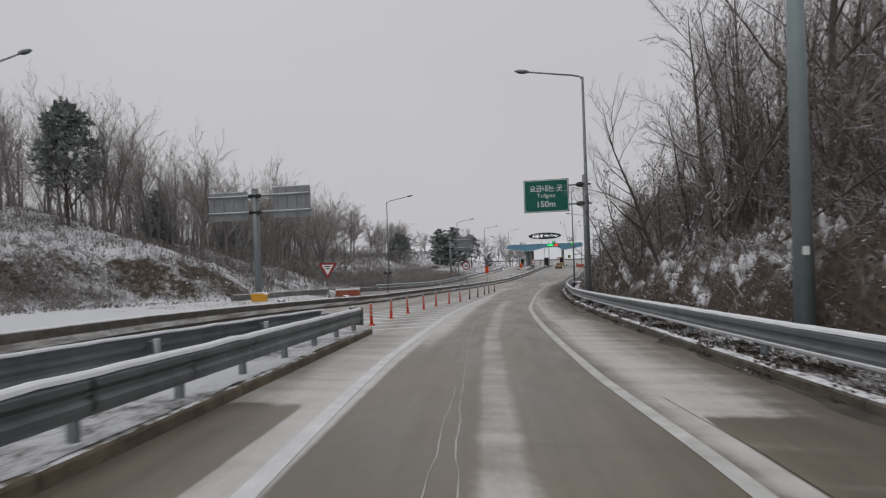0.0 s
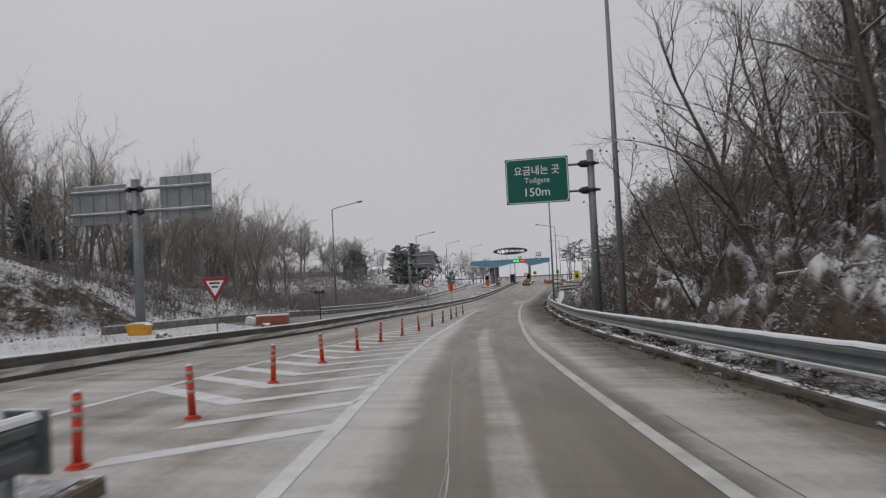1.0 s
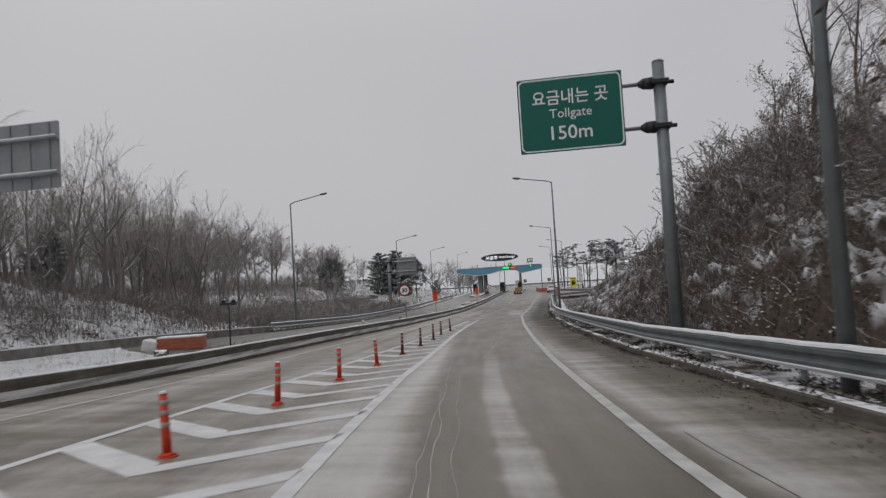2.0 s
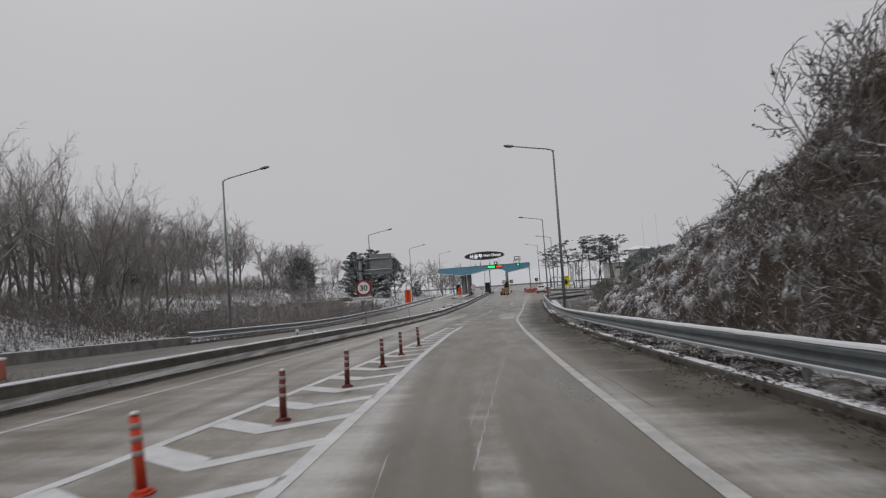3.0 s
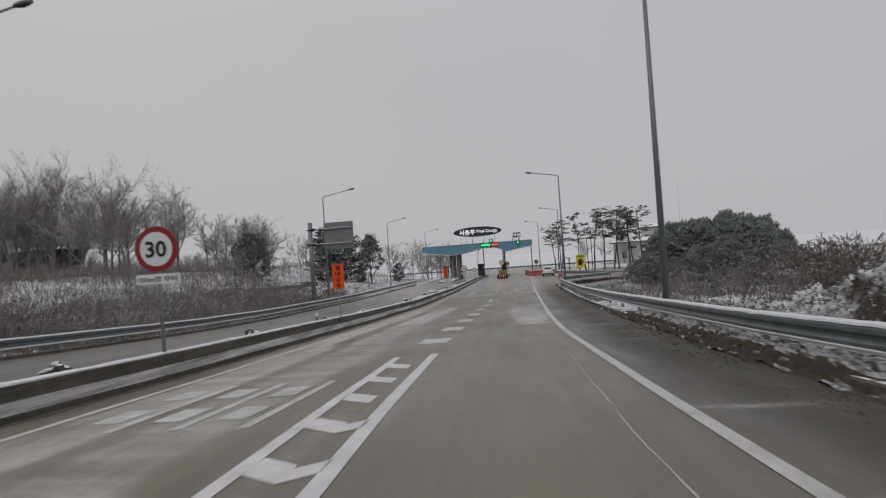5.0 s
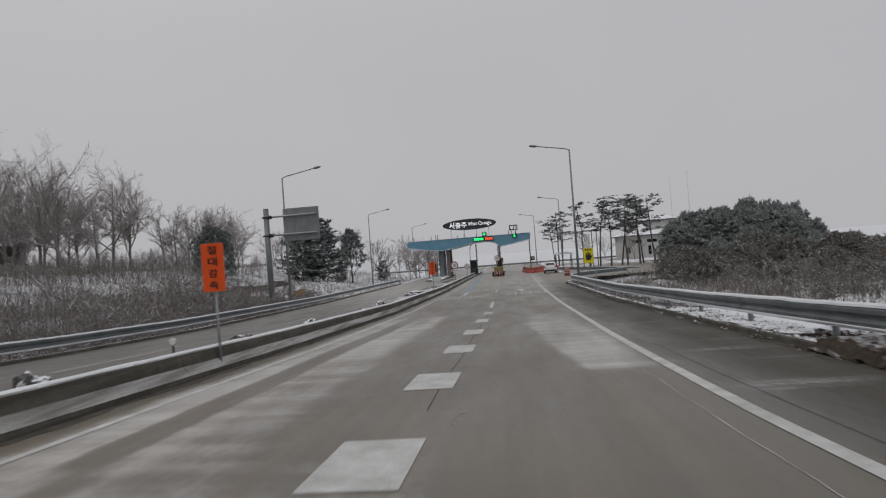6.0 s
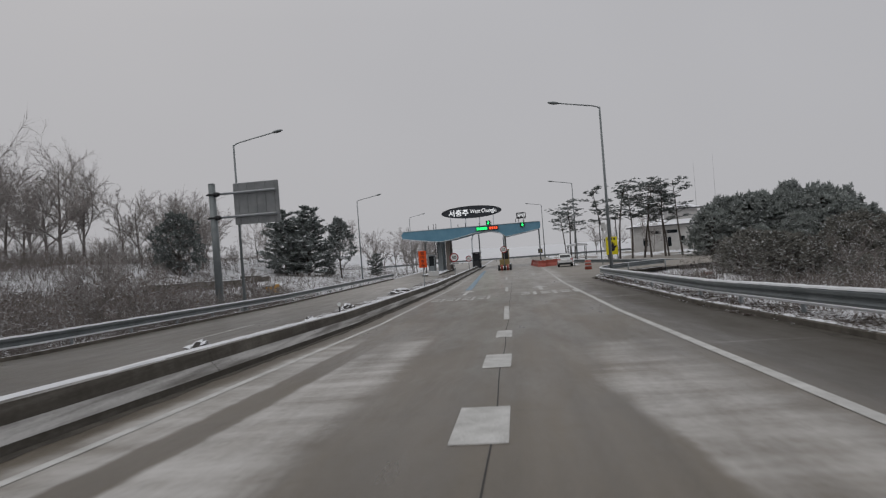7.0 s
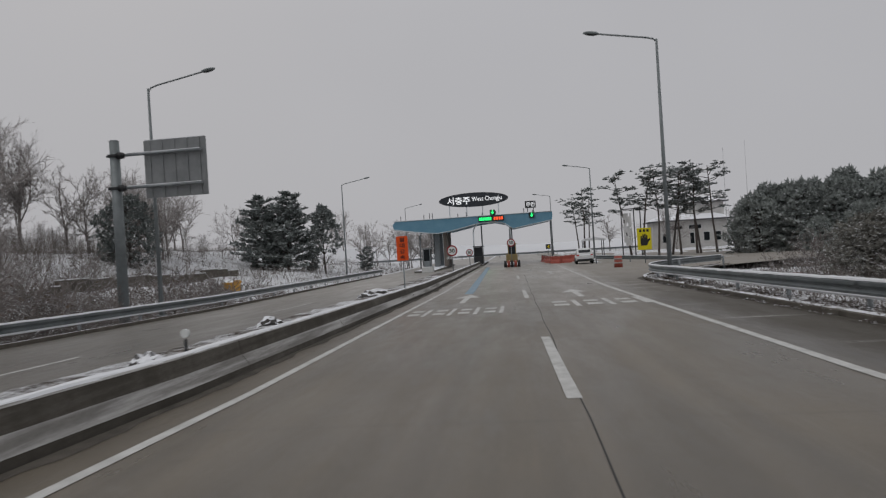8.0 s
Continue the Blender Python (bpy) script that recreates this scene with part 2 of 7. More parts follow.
straw = surface("dead_grass", (0.12, 0.09, 0.055), (0.26, 0.205, 0.14), 3.0, 0.9, 0, 0.3, (0.5, 0.95, 0.6), 20, 0.3)
snow_mat = surface("fresh_snow", (0.70, 0.71, 0.74), (0.84, 0.85, 0.87), 3.0, 0.85, 0, 0.3)
rubble = surface("dark_rubbish", (0.03, 0.03, 0.03), (0.14, 0.13, 0.12), 5.0, 0.8, 0, 0.4, (0.5, 0.9, 0.8))

# ---- the lie of the land ----
PROFILE = [(-80, 6.2), (0, 1.94), (19, 0.91), (44.4, -0.54), (57, -1.08), (76, -1.95), (95, -2.70), (110, -3.20), (135, -3.65), (190, -4.0), (4000, -4.0)]
PROFILE_Y, PROFILE_Z = [p[0] for p in PROFILE], [p[1] for p in PROFILE]


def level(y):
    """Height of the carriageway's axis."""
    return float(np.interp(y, PROFILE_Y, PROFILE_Z))


def right_line(y):
    """x of the right edge line of the ramp: a right-hand bend that runs out into a straight."""
    return 2.7 + 0.00114 * max(0.0, 90 - max(y, -30)) ** 2


def left_line(y):
    return right_line(y) - 3.6 - 0.32 * (1 - min(1.0, max(0.0, (y - 40) / 16)))


def edge_right(y):
    """x of the painted right edge line, which wanders a little about the design line."""
    return right_line(y) + float(np.interp(y, (0, 6, 10, 20, 32, 40, 46, 53, 60, 67, 76, 83, 92, 110, 130, 150, 170), (0.05, 0.0, -0.17, -0.27, -0.31, -0.13, 0.0, 0.05, 0.10, 0.05, -0.04, -0.25, -0.29, -0.24, -0.24, -0.1, 0.0)))


def edge_left(y):
    """x of the painted line between the lane and the gore."""
    return left_line(y) + float(np.interp(y, (0, 4, 8, 12, 20, 26, 33, 50, 56, 63, 71, 78.4), (0.15, 0.13, 0.03, -0.05, -0.01, -0.08, -0.07, -0.02, -0.11, -0.09, -0.16, -0.16)))


def rail_x(y):
    """x of the guardrail on the right; past the last lamp it swings away."""
    return right_line(y) + 2.76 + 0.05 * max(0.0, y - 136) ** 2


def barrier_x(y):
    """x of the near foot of the concrete median wall."""
    return -6.35 + 0.006 * max(0.0, 34 - max(y, -4)) ** 2


def gore_left(y):
    return float(np.interp(y, (17, 22, 28, 33, 40, 50, 60, 66, 72, 78.4), (-0.30, -0.70, -1.05, -1.25, -1.30, -1.16, -1.20, -1.32, -1.58, -1.76)))


def median_line(y):
    """x of the painted line beside the median wall."""
    return float(np.interp(y, (-10, 20, 34, 46, 54, 60, 66, 72, 85, 200), (-2.2, -3.9, -4.6, -4.75, -4.80, -5.0, -5.28, -5.44, -5.49, -5.62)))


def post_x(y):
    return float(np.interp(y, (18.2, 20.9, 24.5, 28.3, 32, 36, 43, 50.6, 54.1, 57.9, 61.5, 80), (2.32, 1.95, 1.41, 0.90, 0.62, 0.2, 0.0, -0.18, -0.31, -0.58, -0.70, -1.0)))


def road_z(x, y):
    z = level(y)
    if x < -6.9:
        z += (0.012 - 0.040 * min(1.0, max(0.0, (y - 60) / 40))) * min(-6.9 - x, 13.5)
    return z


def ease(a, b, v):
    v = min(1.0, max(0.0, (v - a) / (b - a)))
    return v * v * (3 - 2 * v)


LEFT_EDGE = -19.0


def land(x, y):
    """Height of the ground sheet: roads sunk a little under their paving, cut slopes on both sides."""
    z = road_z(x, y)
    lump = noise.fractal(Vector((x * 0.13, y * 0.13, 0.0)), 1.0, 2.1, 4)
    small = noise.fractal(Vector((x * 0.7, y * 0.7, 5.0)), 1.0, 2.1, 3)
    dr = x - right_line(min(y, 150)) - 3.0
    if dr > -0.3:
        tall = (1.7 + 1.5 * ease(28, 40, y) + 6.3 * ease(45, 58, y)) * (1 - ease(57, 82.5, y)) + 0.4 * ease(130, 200, y) + 0.05
        rise = tall * math.tanh(1.1 * max(0, dr - 1.0) / tall)
        rise += (0.10 * max(0, min(dr, 90) - 14) + 0.14 * max(0, min(dr, 40) - 4) * (1 - ease(26, 40, y))) * (1 - ease(60, 110, y))
        dip = -0.35 * ease(0, 3, dr) * ease(85, 100, y)
        dip -= 0.072 * min(26.0, max(0.0, x - 9)) * ease(140, 158, y) * (1 - ease(169, 198, y))
        grow = ease(0.2, 3.0, dr) * (1 - 0.7 * ease(150, 160, y) * (1 - ease(170, 178, y)))
        return z - 0.1 + rise + dip + grow * (0.35 * lump + 0.16 * small)
    dl = LEFT_EDGE - 1.6 - 6.2 * (1 - ease(36, 50, y)) - x
    if dl > 0:
        tall = 9.0 * (1 - ease(55, 100, y)) + 3.2
        slope = 0.42 * (1 - ease(60, 105, y)) + 0.075 + 0.30 * (1 - ease(44, 58, y))
        rise = tall * (1 - math.exp(-dl * slope / tall))
        hollow = -1.1 * math.exp(-((dl - 4) / 5.0) ** 2) * ease(80, 105, y)
        terrace = 3.3 * ease(17, 33, dl) * ease(100, 135, y)
        return z - 0.1 + rise + hollow + terrace + ease(0, 4, dl) * (0.5 * lump + 0.2 * small)
    return z - 0.1


# ---- mesh helpers ----


def thing(name, place, label, category, group="", kind="", turn=0.0):
    ob = new(name)
    ob.matrix_basis = pose(*place, 0, 0, turn)
    return tagged(ob, label, category, group, kind)


def part(name, bm, material, parent=None, label=""):
    """Links a bmesh as one mesh object under its parent."""
    me = bpy.data.meshes.new(name)
    bm.to_mesh(me)
    bm.free()
    me.materials.append(material)
    ob = new(name, me)
    ob.parent = parent
    return tagged(ob, label)


def mesh_of(name, verts, faces, material, parent=None, label=""):
    me = bpy.data.meshes.new(name)
    me.from_pydata(verts, [], faces)
    me.materials.append(material)
    ob = new(name, me)
    ob.parent = parent
    return tagged(ob, label)


def smooth(ob):
    ob.data.polygons.foreach_set("use_smooth", [True] * len(ob.data.polygons))
    return ob


def box(bm, place, size, turn=(0, 0, 0), bevel=0.0):
    made = bmesh.ops.create_cube(bm, size=1.0)["verts"]
    bmesh.ops.scale(bm, vec=size, verts=made)
    if bevel:
        edges = list({e for v in made for e in v.link_edges})
        made = list({v for f in bmesh.ops.bevel(bm, geom=edges, offset=bevel, segments=2, affect="EDGES", profile=0.5)["faces"] for v in f.verts} | {v for v in made if v.is_valid})
    bmesh.ops.transform(bm, matrix=pose(*place, *turn), verts=made)
    return bm


def tube(bm, a, b, r0, r1=None, sides=10, caps=True):
    a, b = Vector(a), Vector(b)
    r1 = r0 if r1 is None else r1
    q = (b - a).to_track_quat("Z", "Y").to_matrix()
    rings = []
    for p, r in ((a, r0), (b, r1)):
        rings.append([bm.verts.new(p + q @ Vector((r * math.cos(2 * math.pi * i / sides), r * math.sin(2 * math.pi * i / sides), 0))) for i in range(sides)])
    for i in range(sides):
        f = bm.faces.new((rings[0][i], rings[0][(i + 1) % sides], rings[1][(i + 1) % sides], rings[1][i]))
        f.smooth = True
    if caps:
        bm.faces.new(list(reversed(rings[0])))
        bm.faces.new(rings[1])
    return bm


def pipe(bm, points, r, sides=8):
    for a, b in zip(points, points[1:]):
        tube(bm, a, b, r, r, sides)
    return bm


def prism(bm, outline, y0, y1):
    """A flat outline in x and z, given a thickness along y."""
    front = [bm.verts.new((x, y0, z)) for x, z in outline]
    back = [bm.verts.new((x, y1, z)) for x, z in outline]
    n = len(outline)
    bm.faces.new(front)
    bm.faces.new(list(reversed(back)))
    for i in range(n):
        bm.faces.new((front[i], back[i], back[(i + 1) % n], front[(i + 1) % n]))
    bmesh.ops.recalc_face_normals(bm, faces=bm.faces[:])
    return bm


def rounded(w, h, r, steps=5):
    """Outline of a rectangle with rounded corners, centred."""
    out = []
    for cx, cz, a0 in ((w / 2 - r, h / 2 - r, 0), (-w / 2 + r, h / 2 - r, 90), (-w / 2 + r, -h / 2 + r, 180), (w / 2 - r, -h / 2 + r, 270)):
        for i in range(steps + 1):
            a = radians(a0 + 90 * i / steps)
            out.append((cx + r * math.cos(a), cz + r * math.sin(a)))
    return out


def disc(r, steps=28, sx=1.0):
    return [(r * sx * math.cos(2 * math.pi * i / steps), r * math.sin(2 * math.pi * i / steps)) for i in range(steps)]


def lettering(name, text, height, place, material, parent, width=None, label="", turn=(90, 0, 0), bold=0.0):
    """Text in the built-in font as a thin mesh, centred at place, facing -y unless turned."""
    cu = bpy.data.curves.new(name, "FONT")
    cu.body, cu.align_x, cu.align_y, cu.extrude, cu.resolution_u = text, "CENTER", "CENTER", 0.004, 3
    cu.offset = bold
    tmp = new(name, cu)
    me = bpy.data.meshes.new_from_object(tmp.evaluated_get(bpy.context.evaluated_depsgraph_get()))
    bpy.data.objects.remove(tmp)
    co = np.array([v.co[:] for v in me.vertices])
    if len(co):
        low, high = co.min(0), co.max(0)
        size = high - low
        sy = height / max(size[1], 1e-4)
        sx = width / max(size[0], 1e-4) if width else sy
        mid = (low + high) / 2
        me.transform(Matrix.Diagonal((sx, sy, 1, 1)) @ Matrix.Translation((-mid[0], -mid[1], 0)))
    me.transform(pose(*place, *turn))
    me.materials.clear()
    me.materials.append(material)
    ob = new(name, me)
    ob.parent = parent
    return tagged(ob, label)


def ribbon(name, left, right, y0, y1, step, lift, material, parent=None, label="", across=1):
    """A strip of paving between two lines of the plan, laid on the road; its UV is (distance from the right line, y)."""
    ys = np.arange(y0, y1 + 1e-6, step).tolist()
    verts, faces, uvs = [], [], []
    for y in ys:
        a, b = left(y), right(y)
        for i in range(across + 1):
            x = a + (b - a) * i / across
            verts.append((x, y, road_z(x, y) + lift))
            uvs.append((x - right_line(y), y))
    w = across + 1
    for j in range(len(ys) - 1):
        for i in range(across):
            faces.append((j * w + i, j * w + i + 1, (j + 1) * w + i + 1, (j + 1) * w + i))
    ob = mesh_of(name, verts, faces, material, parent, label)
    layer = ob.data.uv_layers.new(name="plan")
    for loop in ob.data.loops:
        layer.data[loop.index].uv = uvs[loop.vertex_index]
    return ob

# ---- ground and roads ----


def ground_material(name="snowy_hillside", clear=0.01):
    n = Nodes(name)
    big = n.noise(0.35, 5, 0.65)
    mid = n.noise(2.2, 5, 0.7)
    fine = n.noise(14.0, 4, 0.7)
    litter = n.ramp(mid, [(0.25, (0.028, 0.022, 0.017)), (0.5, (0.082, 0.063, 0.047)), (0.75, (0.19, 0.148, 0.105))])
    wet = n.maths("ADD", n.maths("MULTIPLY", big, 0.45), n.maths("ADD", n.maths("MULTIPLY", mid, 0.3), n.maths("MULTIPLY", fine, 0.25)))
    flat = n.span(n.up(), 0.72, 1.0, 0.0, 0.16)
    place = n.node("ShaderNodeSeparateXYZ")
    n.link(n.node("ShaderNodeTexCoord").outputs["Object"], place.inputs[0])
    # Beyond y 225 extra snow colour stands in for the white distance haze.
    flat = n.maths("ADD", flat, n.span(place.outputs["Y"], 225, 275, 0.0, 0.5))
    cover = n.span(n.maths("ADD", wet, flat), 0.50 + clear, 0.64 + clear, 0.0, 0.9)
    colour = n.mix(cover, litter, SNOW)
    n.bump(n.maths("ADD", mid, fine), 0.8, 0.12)
    return n.done(colour, 0.92, 0, 0.2)


def road_material(name, plan_a, plan_b, plan_c, dark=(0.107, 0.089, 0.066), light=(0.226, 0.191, 0.147)):
    """Damp concrete with thin blown snow. The plans say how much snow lies at each distance from the right line: on the bend, along the gore, past the merge."""
    n = Nodes(name)
    uv = n.node("ShaderNodeUVMap")
    uv.uv_map = "plan"
    sep = n.node("ShaderNodeSeparateXYZ")
    n.link(uv.outputs["UV"], sep.inputs[0])
    where = n.maths("DIVIDE", n.maths("ADD", sep.outputs["X"], 16.0), 20.0)
    wobble = n.maths("MULTIPLY", n.maths("SUBTRACT", n.noise(0.10, 2, 0.5, uv.outputs["UV"]), 0.5), 0.022)
    where = n.maths("ADD", where, wobble)

    def amount(plan):
        return n.ramp(where, [((u + 16) / 20, (a, a, a)) for u, a in plan])

    much = n.mix(n.span(sep.outputs["Y"], 42, 62), amount(plan_a), amount(plan_b))
    ahead = n.maths("SUBTRACT", sep.outputs["Y"], n.span(sep.outputs["X"], -4.5, -2.8, 0.0, 4.2))
    much = n.mix(n.span(ahead, 81.4, 82.8), much, amount(plan_c))
    slant = n.maths("SUBTRACT", n.maths("ADD", sep.outputs["X"], n.maths("MULTIPLY", n.maths("SUBTRACT", sep.outputs["Y"], 86.5), 0.09)), n.maths("MULTIPLY", wobble, 20.0))
    beside = n.maths("MULTIPLY", n.span(slant, -1.85, -1.35, 1.0, 0.0), n.span(sep.outputs["X"], -3.6, -3.2))
    much = n.maths("SUBTRACT", much, n.maths("MULTIPLY", n.maths("MULTIPLY", beside, n.span(ahead, 81.4, 82.8)), 0.42))
    much = n.maths("SUBTRACT", much, n.maths("MULTIPLY", n.span(sep.outputs["Y"], 89, 95, 0.0, 0.085), n.span(sep.outputs["X"], -4.2, -3.4)))
    much = n.maths("SUBTRACT", much, n.maths("MULTIPLY", n.span(sep.outputs["Y"], 103, 108, 0.0, 0.24), n.span(sep.outputs["X"], -4.5, -3.5, 1.0, 0.0)))
    long_noise = n.noise(1.0, 5, 0.62, uv.outputs["UV"], (0.9, 0.10, 1))
    cross = n.noise(1.0, 4, 0.6, uv.outputs["UV"], (0.28, 1.5, 1))
    fine = n.noise(9.0, 4, 0.7, uv.outputs["UV"])
    much = n.maths("SUBTRACT", much, n.maths("MULTIPLY", n.span(sep.outputs["Y"], 96, 112, 0.0, 0.36), n.span(sep.outputs["X"], -4.5, -3.5, 0.35, 1.0)))
    ragged = n.maths("ADD", sep.outputs["Y"], n.maths("MULTIPLY", n.noise(0.9, 3, 0.6, uv.outputs["UV"]), 0.8))
    bare = n.span(ragged, 7.5, 8.0, 0.75, 0.0)
    much = n.maths("SUBTRACT", much, n.maths("MULTIPLY", bare, n.span(sep.outputs["X"], 0.42, 0.52)))
    much = n.maths("SUBTRACT", much, n.maths("MULTIPLY", bare, n.span(sep.outputs["X"], -4.42, -4.28, 1.0, 0.0)))
    much = n.maths("SUBTRACT", much, n.maths("MULTIPLY", n.span(sep.outputs["Y"], 9.0, 19.0, 0.5, 0.0), n.maths("MULTIPLY", n.span(sep.outputs["X"], -3.72, -3.55), n.span(sep.outputs["X"], -2.9, -2.7, 1.0, 0.0))))
    much = n.maths("SUBTRACT", much, n.maths("MULTIPLY", n.span(sep.outputs["Y"], 22, 36, 0.0, 0.08), n.span(sep.outputs["X"], -3.6, -4.0)))
    much = n.maths("ADD", much, n.maths("MULTIPLY", n.span(sep.outputs["Y"], 19, 29, 0.12, 0.0), n.span(sep.outputs["X"], 0.1, 0.6)))
    field = n.maths("ADD", n.maths("MULTIPLY", long_noise, 0.42), n.maths("ADD", n.maths("MULTIPLY", cross, 0.38), n.maths("MULTIPLY", fine, 0.20)))
    lie = n.span(n.maths("ADD", field, n.maths("SUBTRACT", much, 0.5)), 0.38, 0.76, 0.0, 0.80)
    grain = n.noise(70.0, 3, 0.7, uv.outputs["UV"])
    stain = n.noise(0.5, 5, 0.7, uv.outputs["UV"], (1.6, 0.35, 1))
    rut = n.noise(1.0, 4, 0.6, uv.outputs["UV"], (3.2, 0.04, 1))
    speck = n.noise(16.0, 4, 0.75, uv.outputs["UV"], (1, 0.7, 1))
    tone = n.maths("ADD", n.maths("ADD", n.maths("MULTIPLY", stain, 0.36), n.maths("MULTIPLY", rut, 0.26)), n.maths("ADD", n.maths("MULTIPLY", grain, 0.16), n.maths("MULTIPLY", speck, 0.22)))
    base = n.ramp(tone, [(0.40, dark), (0.60, light)])
    damp = n.span(n.noise(0.22, 5, 0.65, uv.outputs["UV"], (1.3, 0.7, 1)), 0.36, 0.64)
    base = n.mix(n.maths("MULTIPLY", damp, 0.42), base, (0.085, 0.074, 0.058))
    shoulder = n.span(sep.outputs["X"], 0.25, 1.3)
    soil = n.maths("MULTIPLY", shoulder, n.span(n.noise(0.5, 5, 0.7, uv.outputs["UV"]), 0.28, 0.56))
    base = n.mix(n.maths("MULTIPLY", soil, n.span(sep.outputs["Y"], 14, 62, 0.25, 0.9)), base, (0.062, 0.052, 0.038))
    wet = n.maths("MULTIPLY", n.span(sep.outputs["X"], -0.5, 0.3), n.span(sep.outputs["Y"], 56, 78, 0.0, 0.9))
    base = n.mix(wet, base, (0.043, 0.037, 0.028))
    base = n.mix(n.span(sep.outputs["Y"], 72, 96, 0.0, 0.32), base, (0.082, 0.068, 0.050))
    # Base paled towards the toll gate: distance haze and grazing sky sheen as colour.
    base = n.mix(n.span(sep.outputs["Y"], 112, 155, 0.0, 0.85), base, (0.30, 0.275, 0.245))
    streak = n.span(n.noise(1.0, 3, 0.6, uv.outputs["UV"], (0.10, 0.75, 1)), 0.57, 0.68)
    streak = n.maths("MULTIPLY", streak, n.maths("MULTIPLY", n.span(sep.outputs["X"], -0.2, 0.3), n.span(fine, 0.35, 0.6)))
    lie = n.maths("MAXIMUM", lie, n.maths("MULTIPLY", streak, n.span(sep.outputs["X"], 0.8, 2.2, 0.48, 0.06)))
    joint = n.maths("LESS_THAN", n.maths("PINGPONG", sep.outputs["Y"], 3.0), 0.018)
    base = n.mix(n.maths("MULTIPLY", joint, 0.45), base, (0.05, 0.045, 0.04))
    colour = n.mix(lie, base, (0.65, 0.635, 0.62))
    n.bump(n.maths("ADD", n.maths("MULTIPLY", grain, 0.6), n.maths("MULTIPLY", lie, 0.5)), 0.35, 0.012)
    rough = n.maths("ADD", n.maths("ADD", n.maths("MULTIPLY", lie, 0.35), n.maths("MULTIPLY", shoulder, 0.3)), n.span(stain, 0.3, 0.7, 0.27, 0.46))
    return n.done(colour, rough, 0, 0.44)


RAMP_A = [(-15.5, 0.54), (-9.5, 0.60), (-7.6, 0.54), (-6.6, 0.62), (-5.2, 0.54), (-4.5, 0.62), (-3.9, 0.70), (-3.35, 0.68), (-2.95, 0.44), (-2.75, 0.16), (-2.45, 0.12), (-2.15, 0.34), (-2.0, 0.56),
          (-1.68, 0.56), (-1.45, 0.22), (-0.45, 0.12), (-0.15, 0.40), (0.25, 0.62), (1.1, 0.50), (1.7, 0.36), (2.2, 0.14), (2.6, 0.02)]
RAMP_B = [(-15.5, 0.3), (-9.0, 0.42), (-8.2, 0.62), (-7.25, 0.64), (-7.0, 0.42), (-6.6, 0.62), (-5.6, 0.62), (-5.1, 0.45), (-4.2, 0.52), (-3.5, 0.40), (-3.0, 0.20), (-1.8, 0.27),
          (-0.9, 0.12), (-0.1, 0.14), (0.3, 0.40), (0.7, 0.24), (1.4, 0.16), (2.6, 0.06)]
RAMP_C = [(-15.5, 0.2), (-9.0, 0.2), (-8.4, 0.64), (-7.55, 0.72), (-7.35, 0.28), (-7.05, 0.28), (-6.85, 0.66), (-5.9, 0.66), (-5.1, 0.40), (-4.5, 0.22), (-3.5, 0.12), (-3.1, 0.30), (-2.7, 0.56),
          (-2.2, 0.62), (-0.9, 0.63), (-0.25, 0.52), (0.2, 0.30), (0.8, 0.14), (2.6, 0.02)]
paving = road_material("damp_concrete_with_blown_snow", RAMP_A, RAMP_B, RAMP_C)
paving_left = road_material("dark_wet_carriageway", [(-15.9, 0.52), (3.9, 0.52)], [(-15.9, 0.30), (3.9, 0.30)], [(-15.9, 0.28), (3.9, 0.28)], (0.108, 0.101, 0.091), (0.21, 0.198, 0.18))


def spread(*stretches):
    out = []
    for a, b, step in stretches:
        out += np.arange(a, b - 1e-6, step).tolist()
    return out + [stretches[-1][1]]


def build_ground():
    xs = spread((-3500, -500, 600), (-500, -120, 40), (-120, -50, 3.5), (-50, -18, 1.0), (-18, 4, 2.0), (4, 26, 0.55), (26, 60, 2.0), (60, 500, 40), (500, 3500, 600))
    ys = spread((-600, -60, 60), (-60, -10, 4), (-10, 100, 0.9), (100, 240, 2.5), (240, 600, 30), (600, 4000, 400))
    verts = [(x, y, land(x, y)) for y in ys for x in xs]
    w = len(xs)
    faces = [(j * w + i, j * w + i + 1, (j + 1) * w + i + 1, (j + 1) * w + i) for j in range(len(ys) - 1) for i in range(w - 1)]
    ob = smooth(mesh_of("ground", verts, faces, ground_material()))
    return tagged(ob, "rough hillside ground of leaf litter and dead grass under patchy snow", "ground", "", "structure")


build_ground()

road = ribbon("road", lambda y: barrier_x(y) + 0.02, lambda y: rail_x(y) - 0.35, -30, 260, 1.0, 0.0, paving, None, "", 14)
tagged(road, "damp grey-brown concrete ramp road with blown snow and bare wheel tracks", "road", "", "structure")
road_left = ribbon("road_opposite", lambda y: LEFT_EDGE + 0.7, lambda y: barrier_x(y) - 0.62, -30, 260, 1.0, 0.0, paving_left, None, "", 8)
tagged(road_left, "dark wet opposite carriageway with snowy edges behind the median wall", "road", "", "structure")

# road markings, each line a thing of its own, 4 mm and more above the paving


def marking(name, left, right, y0, y1, label, material=paint_white, lift=0.006, step=0.8):
    ob = ribbon(name, left, right, y0, y1, step, lift, material)
    return tagged(ob, label, "road marking", "", "structure")


marking("edge_line_right", lambda y: edge_right(y) - 0.09, lambda y: edge_right(y) + 0.09, -20, 205, "solid white edge line beside the hard shoulder")
marking("edge_line_left", lambda y: edge_left(y) - 0.10, lambda y: edge_left(y) + 0.10, -20, 78.4, "solid white line between ramp lane and hatched gore", paint_snow)
marking("edge_line_median", lambda y: median_line(y) - 0.075, lambda y: median_line(y) + 0.075, 14, 200, "solid white line beside the median wall")
